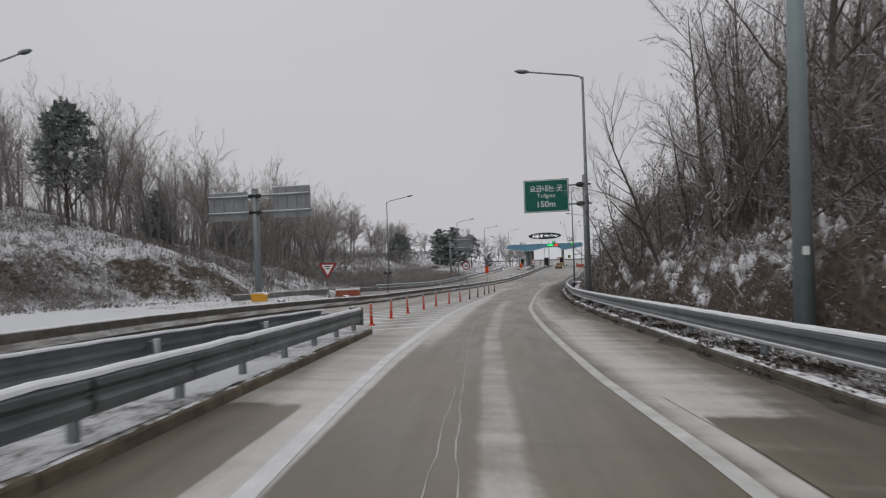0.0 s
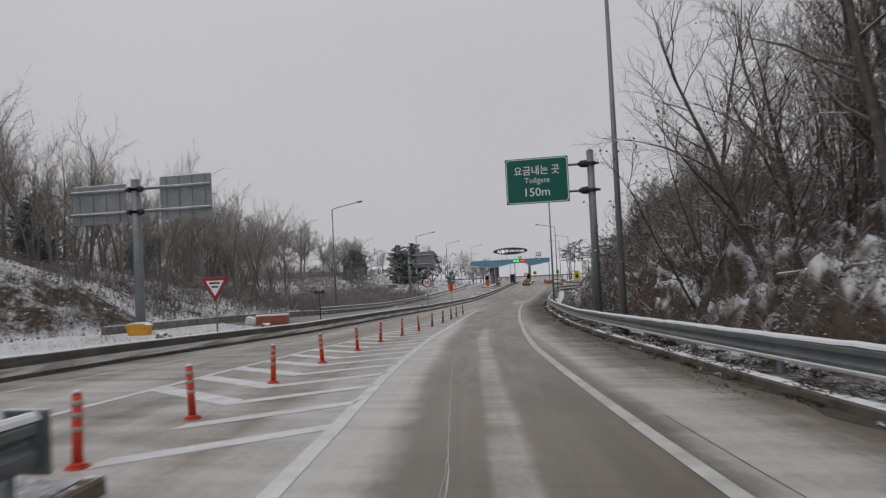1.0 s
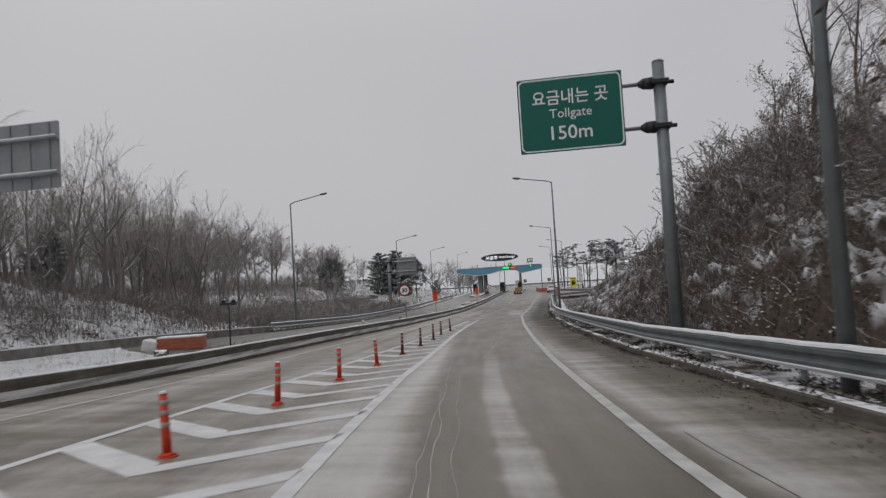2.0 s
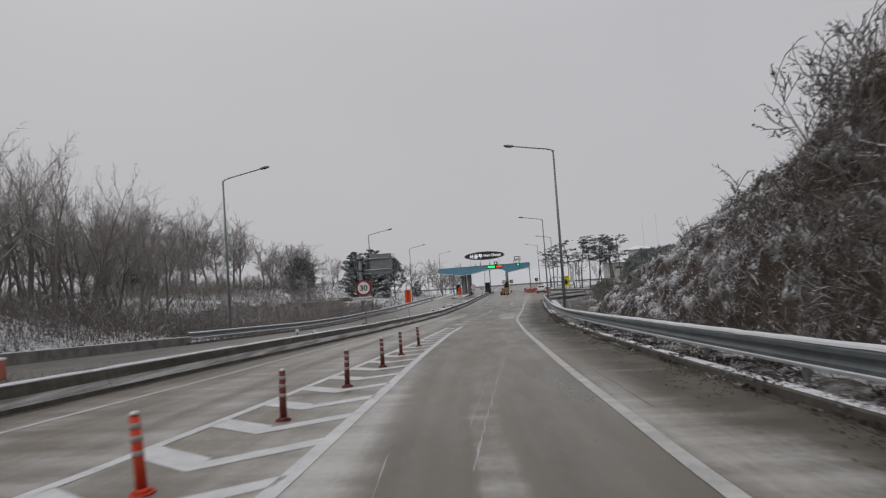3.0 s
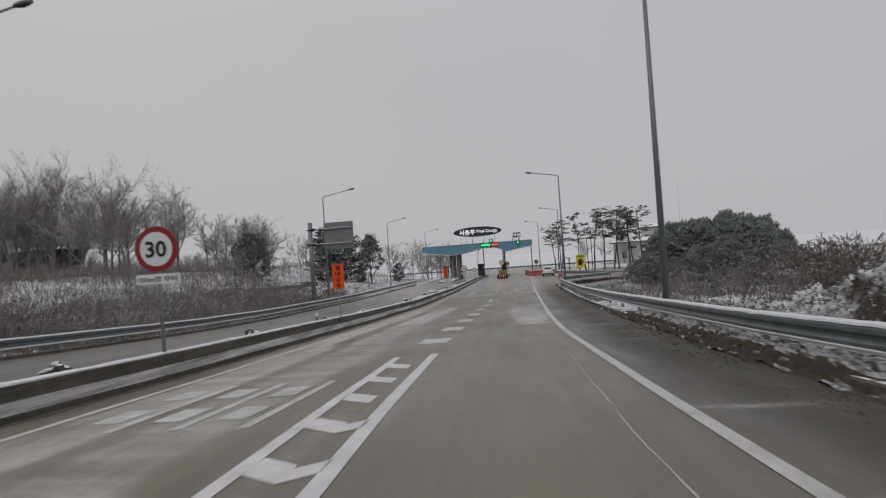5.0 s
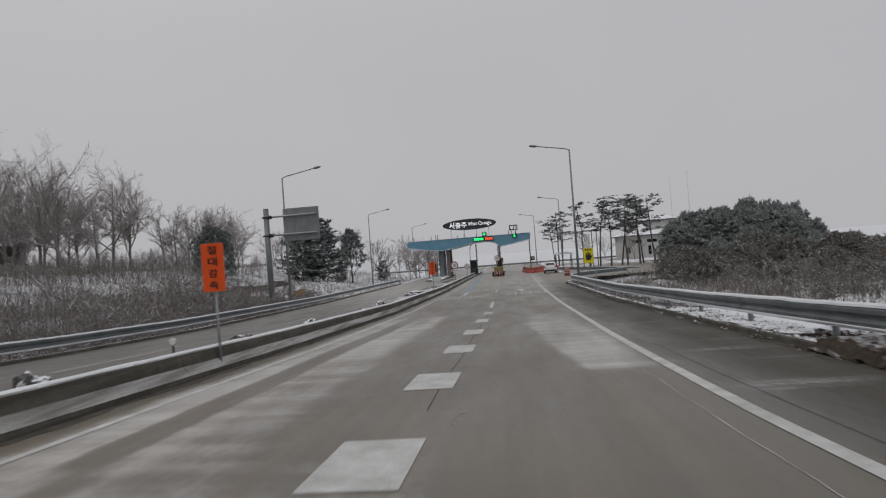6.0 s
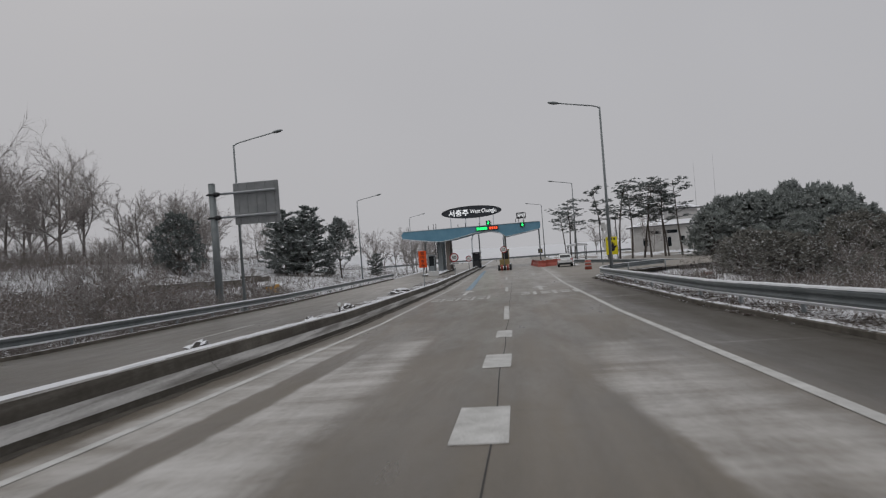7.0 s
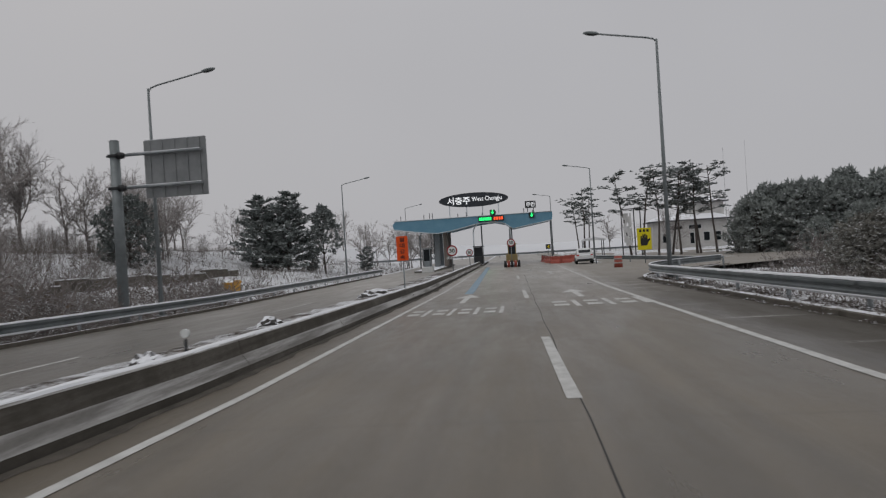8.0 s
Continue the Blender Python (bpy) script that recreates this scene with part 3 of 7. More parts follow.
marking("gore_line", lambda y: gore_left(y) - 0.09, lambda y: gore_left(y) + 0.09, 17.2, 78.4, "solid white line closing the hatched gore", paint_snow)

gore = thing("gore_hatching", (0, 0, 0), "white chevron hatching painted on the snowy gore", "road marking", "", "structure")


def slanted(name, corners, material, parent, lift=0.006):
    """A flat painted shape from its corners in the plan."""
    verts = [(x, y, road_z(x, y) + lift) for x, y in corners]
    return mesh_of(name, verts, [tuple(range(len(verts)))], material, parent)


k = 0
while True:
    y = 18.24 + 1.86 * k
    k += 1
    if y > 77:
        break
    ax = post_x(y) + float(np.interp(y, (34, 60), (0.05, -0.10)))
    ax = min(ax, edge_left(y) - 0.3)
    ax = max(ax, gore_left(y) + 0.25)
    run_r, run_l = 0.0, 0.0
    while ax + run_r < edge_left(y + run_r) - 0.1 and run_r < 4:
        run_r += 0.05
    while ax - run_l > gore_left(y + 0.68 * run_l) + 0.09 and run_l < 4:
        run_l += 0.05
    deep = 0.46
    if run_r > 0.2:
        slanted("right_arm", [(ax, y), (ax + run_r, y + run_r), (ax + run_r, y + run_r + deep), (ax, y + deep)], paint_snow, gore)
    if run_l > 0.2 and k > 2:
        slanted("left_arm", [(ax, y), (ax, y + deep + 0.12), (ax - run_l, y + 0.68 * run_l + deep + 0.12), (ax - run_l, y + 0.68 * run_l)], paint_snow, gore)

for k in range(6):
    y = 80.98 + 4.556 * k
    wide = 0.86 - 0.085 * k
    ob = slanted("guide_block", [(-0.94 - wide, y), (-0.94 - 0.01 * k, y), (-0.94 - 0.01 * k, y + 1.6), (-0.94 - wide, y + 1.6)], paint_white, None)
    tagged(ob, "broad white dash between the merging lanes", "road marking", "guide dashes", "structure")
for k in range(5):
    y = 109.0 + 17.7 * k
    ob = marking("lane_dash", lambda v: -1.28 - 0.012 * (v - 109), lambda v: -1.10 - 0.012 * (v - 109), y, y + 7.4, "long white lane dash", paint_white, 0.006, 1.9)
    ob["group"] = "lane dashes"


def arrow(y, x, parent=None):
    pts = [(x - 0.12, y), (x + 0.12, y), (x + 0.12, y + 3.0), (x + 0.55, y + 3.0), (x, y + 5.2), (x - 0.55, y + 3.0), (x - 0.12, y + 3.0)]
    ob = slanted("lane_arrow", pts, paint_white, None)
    return tagged(ob, "white arrow painted on the lane towards the toll gate", "road marking", "lane arrows", "structure")


arrow(125.6, -3.9)
arrow(126.0, 0.65)
arrow(150, 0.9)


def painted_word(x, y, wide, tall, count, label):
    """Illegible lane lettering: stout blocks of its size."""
    ob = thing("lane_lettering", (0, 0, 0), label, "road marking", "lane lettering", "structure")
    step = wide / count

    def stroke(x0, x1, y0, y1):
        slanted("stroke", [(x0, y0), (x1, y0), (x1, y1), (x0, y1)], paint_white, ob)

    for i in range(count):
        a = x - wide / 2 + i * step
        stroke(a, a + step * 0.46, y + tall * 0.15, y + tall * 0.40)
        stroke(a, a + step * 0.46, y + tall * 0.62, y + tall * 0.86)
        stroke(a + step * 0.62, a + step * 0.78, y, y + tall)
    return ob


painted_word(-3.65, 120.6, 3.2, 2.6, 4, "worn white lane lettering before the toll gate")
painted_word(1.0, 121.8, 3.2, 2.8, 3, "worn white lane lettering on the outer lane")
painted_word(-3.4, 70.8, 2.8, 3.8, 3, "snow-blurred white lettering on the inner lane")
marking("guide_stripe", lambda y: -4.33 - 0.0207 * (y - 134), lambda y: -3.90 - 0.0207 * (y - 134), 131.5, 178, "pale blue guide stripe leading to the automatic toll lane", paint_blue, 0.006, 2.0)

for k in range(5):
    y = 92.0 + 18.0 * k
    ob = marking("lane_dash", lambda v: -12.55, lambda v: -12.40, y, y + 6.0, "worn white lane dash on the opposite carriageway", paint_white, 0.006, 2.0)
    ob["group"] = "opposite lane dashes"

# snow-filled cracks wandering along the lane
frost_crack = plain("snow_filled_crack", (0.44, 0.43, 0.42), 0.8)


def crack(y0, y1, offset, wide, seed, label="thin snow-filled crack wandering along the lane", sway=0.07):
    def mid(y):
        return right_line(y) + offset(y) + sway * noise.noise(Vector((y * 0.55, seed, 0))) + 0.03 * noise.noise(Vector((y * 2.1, seed, 4)))

    def half(y):
        return max(0.002, wide * (0.55 + 0.9 * noise.noise(Vector((y * 1.3, seed, 9)))))

    ob = marking("road_crack", lambda y: mid(y) - half(y), lambda y: mid(y) + half(y), y0, y1, label, frost_crack, 0.004, 0.22)
    ob["category"] = "road crack"


crack(2, 45, lambda y: -2.13 - 0.0185 * y, 0.011, 1)
crack(3, 9, lambda y: -2.42, 0.010, 2)
crack(14, 20, lambda y: -2.50, 0.006, 7)
crack(30, 37, lambda y: -2.85, 0.009, 8)
crack(24, 40, lambda y: -2.1 - 0.012 * y, 0.006, 5)
crack(44, 78, lambda y: float(np.interp(y, (44, 49.6, 51, 53.5, 60, 66, 72, 78), (-2.05, -1.62, -1.53, -1.33, -0.93, -0.87, -0.77, -0.66))), 0.017, 3, "snow-filled crack running along the lane", 0.03)
crack(52, 67, lambda y: float(np.interp(y, (52, 53.5, 60, 67), (-1.49, -1.40, -1.00, -0.91))), 0.011, 3, "thin snow-filled crack beside a wider one", 0.03)
crack(46, 56, lambda y: float(np.interp(y, (46, 51, 53, 56), (-2.1, -1.72, -1.6, -1.42))), 0.007, 4, "thin snow-filled crack wandering along the lane", 0.03)
crack(60, 65, lambda y: -1.14 + 0.02 * (y - 60), 0.010, 9, "short flecks of snow in a hairline crack", 0.05)
crack(80, 90, lambda y: -0.72, 0.012, 6, "scuffed pale marks along the lane")

# dark sealed seam along the merge and the kerbs
seal = plain("bitumen_joint_seal", (0.028, 0.026, 0.024), 0.6)
marking("joint_seal", lambda y: -1.15 + 0.02 * math.sin(y), lambda y: -1.132 + 0.02 * math.sin(y), 84, 150, "dark sealed joint between two concrete lanes", seal, 0.003, 1.0)


for y0, y1 in ((2, 8.5), (17.5, 21), (30, 33), (47, 52), (59, 68), (78, 90)):
    marking("shoulder_joint", lambda y: edge_right(y) + 0.456 + 0.012 * math.sin(y * 1.3), lambda y: edge_right(y) + 0.466 + 0.012 * math.sin(y * 1.3), y0, y1, "dark open joint between lane slab and hard shoulder", seal, 0.003, 0.5)


def sweep(name, profile, line, ys, material, parent=None, label="", base=road_z, closed=True):
    """Carries a profile (offset along x, height) along a line of the plan."""
    verts, faces, n = [], [], len(profile)
    for y in ys:
        x = line(y)
        z = base(x, y)
        verts += [(x + dx, y, z + dz) for dx, dz in profile]
    m = n if closed else n - 1
    for j in range(len(ys) - 1):
        for i in range(m):
            a, b = j * n + i, j * n + (i + 1) % n
            faces.append((a, b, b + n, a + n))
    if closed:
        faces.append(tuple(reversed(range(n))))
        faces.append(tuple(range((len(ys) - 1) * n, len(ys) * n)))
    ob = mesh_of(name, verts, faces, material, parent, label)
    bm = bmesh.new()
    bm.from_mesh(ob.data)
    bmesh.ops.recalc_face_normals(bm, faces=bm.faces[:])
    bm.to_mesh(ob.data)
    bm.free()
    return ob


def steps(a, b, s):
    n = max(1, round((b - a) / s))
    return [a + (b - a) * i / n for i in range(n + 1)]


kerb_profile = [(-0.10, -0.15), (-0.09, 0.11), (-0.06, 0.14), (0.14, 0.15), (0.16, 0.12), (0.17, -0.15)]
kerb = thing("kerb_right", (0, 0, 0), "dirty concrete kerb below the guardrail, patched with snow", "kerb", "", "structure")
y = -12.0
while y < 148:
    sweep("kerb_stone", kerb_profile, lambda v: rail_x(v) - 0.36, steps(y, y + 3.96, 1.0), kerb_concrete, kerb)
    y += 4.0

grit = surface("black_road_grit", (0.03, 0.026, 0.021), (0.11, 0.096, 0.08), 2.5, 0.9, 0, 0.5, None, 40)
marking("grit_strip", lambda v: rail_x(v) - 0.66 - 0.20 * noise.noise(Vector((v * 0.7, 9, 0))) - 0.12 * noise.noise(Vector((v * 2.6, 9, 0))), lambda v: rail_x(v) - 0.462, -10, 140, "dark grit and rotten leaves washed along the kerb", grit, 0.004, 0.3)

# median wall in cast lengths
wall_profile = [(0.0, -0.1), (-0.02, 0.10), (-0.16, 0.28), (-0.20, 0.515), (-0.22, 0.54), (-0.40, 0.545), (-0.43, 0.515), (-0.47, 0.28), (-0.60, 0.10), (-0.62, -0.1)]
median = thing("median_wall", (0, 0, 0), "stained low concrete median wall with snow on its top", "barrier", "", "structure")
y = -8.0
while y < 186:
    sweep("wall_length", wall_profile, barrier_x, steps(y, y + 5.985, 1.0), median_concrete, median)
    y += 6.0
marking("grit_strip", lambda v: barrier_x(v) + 0.025, lambda v: barrier_x(v) + 0.22 + 0.16 * noise.noise(Vector((v * 0.6, 0, 0))) + 0.08 * noise.noise(Vector((v * 2.3, 5, 0))), -6, 180, "dark grit washed along the foot of the median wall", grit, 0.004, 0.35)
cap_profile = [(-0.21, 0.538), (-0.24, 0.57), (-0.31, 0.583), (-0.39, 0.567), (-0.415, 0.54)]
cap = sweep("snow_cap", cap_profile, barrier_x, steps(-8, 186, 0.5), snow_mat, median, "thin uneven ridge of snow")
for v in cap.data.vertices:
    v.co.z -= 0.022 * max(0.0, 0.4 + 1.6 * noise.noise(Vector((v.co.y * 0.9, v.co.x * 6, 0))))

edge_wall = thing("edge_wall", (0, 0, 0), "low stained concrete wall along the far road edge", "barrier", "", "structure")
edge_profile = [(0.12, -0.2), (0.10, 0.50), (0.06, 0.54), (-0.16, 0.54), (-0.20, 0.50), (-0.20, -0.2)]
y = 45.5
while y < 74:
    sweep("wall_length", edge_profile, lambda v: LEFT_EDGE + 0.55 - 0.03 * max(0.0, 76 - v), steps(y, y + 6.18, 1.2), concrete, edge_wall)
    y += 6.2

BEAM = [(0.0, 0.765), (0.045, 0.76), (0.085, 0.705), (0.087, 0.645), (0.03, 0.59), (0.03, 0.555), (0.087, 0.50), (0.085, 0.44), (0.045, 0.375), (0.0, 0.37)]


def guardrail(line, y0, y1, face, label, spacing=4.0, lift=0.0, base=road_z, lip_snow=True):
    """A W-beam on posts; face is -1 where the road lies towards -x."""
    rail = thing("guardrail", (0, 0, 0), label, "guardrail", "", "structure")

    def under(x, v):
        return base(x, v) + lift

    y = y0
    front = [(face * dx, dz) for dx, dz in BEAM]
    back = [(face * (dx - 0.006), dz) for dx, dz in reversed(BEAM)]
    cap = [(face * -0.02, 0.755), (face * -0.022, 0.780), (face * 0.0, 0.802), (face * 0.04, 0.800), (face * 0.068, 0.775), (face * 0.082, 0.738), (face * 0.05, 0.752)]
    while y < y1 - 0.5:
        end = min(y + spacing, y1)
        sweep("beam", front + back, line, steps(y - 0.12, end, 1.0), rail_steel, rail, "", under)
        x, z = line(end - 0.1), under(line(end - 0.1), end - 0.1)
        bm = bmesh.new()
        tube(bm, (x - face * 0.14, end - 0.1, z - 0.5), (x - face * 0.14, end - 0.1, z + 0.70), 0.062, 0.062, 10)
        box(bm, (x - face * 0.05, end - 0.1, z + 0.585), (0.09, 0.12, 0.16))
        box(bm, (x + face * 0.034, end - 0.1, z + 0.585), (0.02, 0.05, 0.03))
        part("post", bm, galvanised, rail)
        y = end
    snow = sweep("snow_cap", cap, line, steps(y0, y1, 0.4), snow_mat, rail, "snow lying along the top", under)
    for v in snow.data.vertices:
        v.co.z += 0.012 * noise.noise(Vector((v.co.y * 1.7, 3, v.co.x))) + 0.010 * noise.noise(Vector((v.co.y * 6.0, 4, v.co.x)))
    if not lip_snow:
        return rail
    lip = [(face * 0.045, 0.370), (face * 0.088, 0.412), (face * 0.094, 0.428), (face * 0.088, 0.445), (face * 0.080, 0.436)]
    sweep("snow_line", lip, line, steps(y0, y1, 1.0), snow_mat, rail, "thin line of snow on the lower lip", under)
    return rail


guardrail(rail_x, -12, 148, -1, "galvanised W-beam guardrail with snow along its top on the hard shoulder")


def nose_right(y):
    return 3.0 + 0.178 * (17.3 - y)


def nose_left(y):
    return 2.15 + 0.0045 * (17.4 - y) ** 2 + 0.02 * (17.4 - y)


nose_a = guardrail(nose_right, -7, 17.05, 1, "galvanised W-beam guardrail with snow cap ending at the gore nose", 2.0, lip_snow=False)
guardrail(nose_left, -7, 16.6, -1, "galvanised guardrail seen from behind along the diverging lane", 4.0, lip_snow=False)
bm = bmesh.new()
box(bm, (nose_right(17.05) - 0.10, 17.10, road_z(2.7, 17.0) + 0.55), (0.42, 0.05, 0.52), (0, 0, 0), 0.02)
part("end_piece", bm, rail_steel, nose_a, "flat beam end")
verge_soil = ground_material("trodden_verge_soil", 0.10)
nose_kerb = thing("kerb_nose", (0, 0, 0), "dirty kerb with soil and snow in front of the gore guardrail", "kerb", "", "structure")
y = -8.0
while y < 17.0:
    sweep("kerb_stone", kerb_profile, lambda v: nose_right(v) + 0.12, steps(y, min(y + 3.96, 17.6), 1.0), kerb_soiled, nose_kerb)
    y += 4.0
nose_soil = ground_material("snow_dusted_verge_soil", 0.05)
verge = ribbon("nose_verge", lambda v: nose_left(v) - 0.2, lambda v: nose_right(v) + 0.16, -8, 17.5, 0.5, 0.15, nose_soil, None, "", 9)
tagged(verge, "snow and leaf litter heaped round the guardrail posts of the gore", "verge", "", "structure")
for v in verge.data.vertices:
    v.co.z += 0.05 * noise.noise(v.co * 2.0)
verge_right = ribbon("rail_verge", lambda v: rail_x(v) - 0.28, lambda v: rail_x(v) + 0.75, -12, 148, 0.5, 0.10, verge_soil, None, "", 6)
tagged(verge_right, "strip of soil, stones and snow under the guardrail", "verge", "", "structure")
for v in verge_right.data.vertices:
    v.co.z += 0.06 * noise.noise(v.co * 2.3) + 0.03 * noise.noise(v.co * 6.0)


median_verge = ribbon("median_verge", lambda v: barrier_x(v) - 3.7 - 0.6 * noise.noise(Vector((v * 0.5, 2, 0))) - 0.15 * noise.noise(Vector((v * 1.9, 2, 0))), lambda v: barrier_x(v) - 0.60, 26, 176, 0.6, 0.015, verge_soil, None, "", 5)
tagged(median_verge, "strip of grit, dead grass and snow behind the median wall", "verge", "", "structure")
for v in median_verge.data.vertices:
    v.co.z += 0.03 + 0.05 * noise.noise(v.co * 1.7)


snow_field = ground_material("snow_covered_field", -0.05)
field = ribbon("snow_field", lambda v: LEFT_EDGE - 8.6, lambda v: barrier_x(v) - 0.7 - (12.5 * ease(44, 60, v)), -30, 58, 1.0, 0.03, snow_field, None, "", 14)
tagged(field, "flat verge under snow with dead grass beside the ramp", "verge", "", "structure")
for v in field.data.vertices:
    v.co.z += 0.05 * noise.noise(v.co * 0.9) + 0.03 * noise.noise(v.co * 2.7)


def far_rail_x(y):
    return LEFT_EDGE + 0.45


guardrail(far_rail_x, 76.5, 180, 1, "galvanised guardrail along the far edge of the opposite carriageway")
far_kerb = thing("kerb_far", (0, 0, 0), "concrete kerb under the far guardrail", "kerb", "", "structure")
y = 76.0
while y < 178:
    sweep("kerb_stone", kerb_profile, lambda v: LEFT_EDGE + 0.72, steps(y, y + 5.95, 2.0), kerb_concrete, far_kerb)
    y += 6.0

# ---- street furniture ----


def street_lamp(place, arm, height=12.3, reach=3.5, rise=0.62, label=""):
    """A tapered steel pole with a raking arm towards arm (+1: +x, -1: -x) and a flat lantern."""
    lamp = thing("street_lamp", place, label or "tall grey steel street lamp with a single arm beside the guardrail", "street lamp", "street lamps")
    bm = bmesh.new()
    tube(bm, (0, 0, -0.3), (0, 0, height), 0.125, 0.062, 12)
    part("pole", bm, pole_steel, lamp)
    bm = bmesh.new()
    box(bm, (0, 0, 0.02), (0.42, 0.42, 0.05), (0, 0, 0), 0.01)
    for sx in (-0.15, 0.15):
        for sy in (-0.15, 0.15):
            tube(bm, (sx, sy, 0.04), (sx, sy, 0.11), 0.02, 0.02, 6)
    part("base_plate", bm, pole_steel, lamp)
    bm = bmesh.new()
    tip = (arm * reach * 0.84, 0, height + rise * 0.88)
    pipe(bm, [(0, 0, height - 0.12), (arm * 0.16, 0, height + 0.03), (arm * 0.5, 0, height + 0.03 + rise * 0.15), tip], 0.045, 8)
    part("arm", bm, pole_steel, lamp)
    bm = bmesh.new()
    made = bmesh.ops.create_uvsphere(bm, u_segments=14, v_segments=8, radius=1.0)["verts"]
    bmesh.ops.transform(bm, matrix=pose(arm * reach * 0.92, 0, height + rise * 0.97, 0, -arm * 8, 0) @ Matrix.Diagonal((0.42, 0.17, 0.10, 1)), verts=made)
    lantern = smooth(part("lantern", bm, pole_steel, lamp))
    bm = bmesh.new()
    made = bmesh.ops.create_uvsphere(bm, u_segments=12, v_segments=6, radius=1.0)["verts"]
    bmesh.ops.transform(bm, matrix=pose(arm * reach * 0.92, 0, height + rise * 0.97 - 0.05, 0, -arm * 8, 0) @ Matrix.Diagonal((0.33, 0.13, 0.075, 1)), verts=made)
    smooth(part("glass_bowl", bm, glass_dark, lantern, "unlit lamp glass"))
    return lamp


def lamp_at(x, y, arm, **kw):
    return street_lamp((x, y, road_z(x, y) - 0.05), arm, **kw)


for x, y in ((9.12, 34.8), (6.0, 85.0), (6.0, 134.84), (8.86, 188.6), (6.2, 236.0)):
    lamp_at(x, y, -1)
for x, y in ((-19.4, 84.1), (-20.9, 133.9), (-24.1, 183.8), (-25.0, 238)):
    lamp_at(x, y, 1, rise=0.72, reach=3.75)
lamp_at(-20.5, 25.0, 1, rise=0.72, reach=3.75)

# a stout mast close to the hard shoulder
mast = thing("camera_mast", (13.5, 13.0, level(13.0) - 0.1), "stout blue-grey steel mast behind the guardrail", "mast")
bm = bmesh.new()
tube(bm, (0, 0, 0), (0, 0, 12.5), 0.19, 0.12, 14)
part("pole", bm, surface("blue_grey_mast_paint", (0.22, 0.275, 0.28), (0.31, 0.36, 0.365), 2.0, 0.5, 0.2, 0.04), mast)


bm = box(bmesh.new(), (0, 0, 0.12), (0.6, 0.6, 0.05), (0, 0, 0), 0.01)
part("base_plate", bm, galvanised, mast)
for z in (2.05,):
    bm = prism(bmesh.new(), rounded(0.12, 0.16, 0.02, 2), -0.195, -0.185)
    bmesh.ops.translate(bm, vec=(0, 0, z), verts=bm.verts[:])
    part("label_plate", bm, sign_white, mast, "small pale label")


def sign_mast(parent, height, r=0.21):
    bm = bmesh.new()
    tube(bm, (0, 0, -0.4), (0, 0, height), r * 1.06, r * 0.94, 16)
    tube(bm, (0, 0, height), (0, 0, height + 0.05), r * 0.99, r * 0.7, 16)
    smooth(part("pole", bm, pole_steel, parent))


def sign_arm(parent, z, x0, x1, r=0.055, y=0.0):
    bm = bmesh.new()
    tube(bm, (x0, y, z), (x1, y, z), r, r, 10)
    arm = part("arm", bm, galvanised, parent)
    side = 1 if x1 > x0 else -1
    bm = bmesh.new()
    for x_a, x_b, r_a, r_b in ((0.12, 0.22, 0.13, 0.19), (0.22, 0.46, 0.19, 0.17), (0.46, 0.62, 0.17, 0.075)):
        tube(bm, (side * x_a, y, z), (side * x_b, y, z), r_a, r_b, 12)
    tube(bm, (-side * 0.20, y, z), (-side * 0.42, y, z), 0.06, 0.06, 8)
    box(bm, (0, y, z), (0.50, 0.47, 0.14), (0, 0, 0), 0.02)
    part("clamp", bm, dark_metal, arm, "dark bolted clamp")


# green sign over the hard shoulder
gs = thing("toll_gate_sign", (8.79, 44.85, level(44.85) - 0.1), "green direction sign on a grey cantilever pole beside the guardrail", "road sign")
gs_z = level(44.85) - 0.1
sign_mast(gs, 8.0 - gs_z, 0.185)
for zz in (7.38, 6.06):
    sign_arm(gs, zz - gs_z, -0.05, -2.6, 0.06, 0.0)
W, Hs = 3.12, 2.28
cx, cz = 6.14 - 8.79, 6.70 - gs_z
bm = prism(bmesh.new(), [(cx + x, cz + z) for x, z in rounded(W, Hs, 0.03, 2)], -0.16, -0.12)
panel = part("sign_panel", bm, sign_green, gs, "green reflective sheet")
bm = bmesh.new()
outer, inner = rounded(W - 0.07, Hs - 0.07, 0.17), rounded(W - 0.15, Hs - 0.15, 0.14)
oo = [bm.verts.new((cx + x, -0.164, cz + z)) for x, z in outer]
ii = [bm.verts.new((cx + x, -0.164, cz + z)) for x, z in inner]
for i in range(len(oo)):
    j = (i + 1) % len(oo)
    bm.faces.new((oo[i], oo[j], ii[j], ii[i]))
part("border", bm, sign_white, panel, "thin white border with rounded corners")
lettering("lettering", "요금내는 곳", 0.46, (cx, -0.165, cz + 0.52), sign_white, panel, 2.25, "white Korean lettering", (90, 0, 0), 0.012)
lettering("lettering", "Tollgate", 0.36, (cx, -0.165, cz - 0.02), sign_white, panel, 1.26, "white lettering")
lettering("lettering", "150m", 0.42, (cx, -0.165, cz - 0.57), sign_white, panel, 1.22, "white figures", (90, 0, 0), 0.01)
for x in (-1.1, 0.0, 1.1):
    bm = box(bmesh.new(), (cx + x, -0.09, cz), (0.07, 0.05, Hs - 0.2))
    part("stiffener", bm, sign_back, panel)


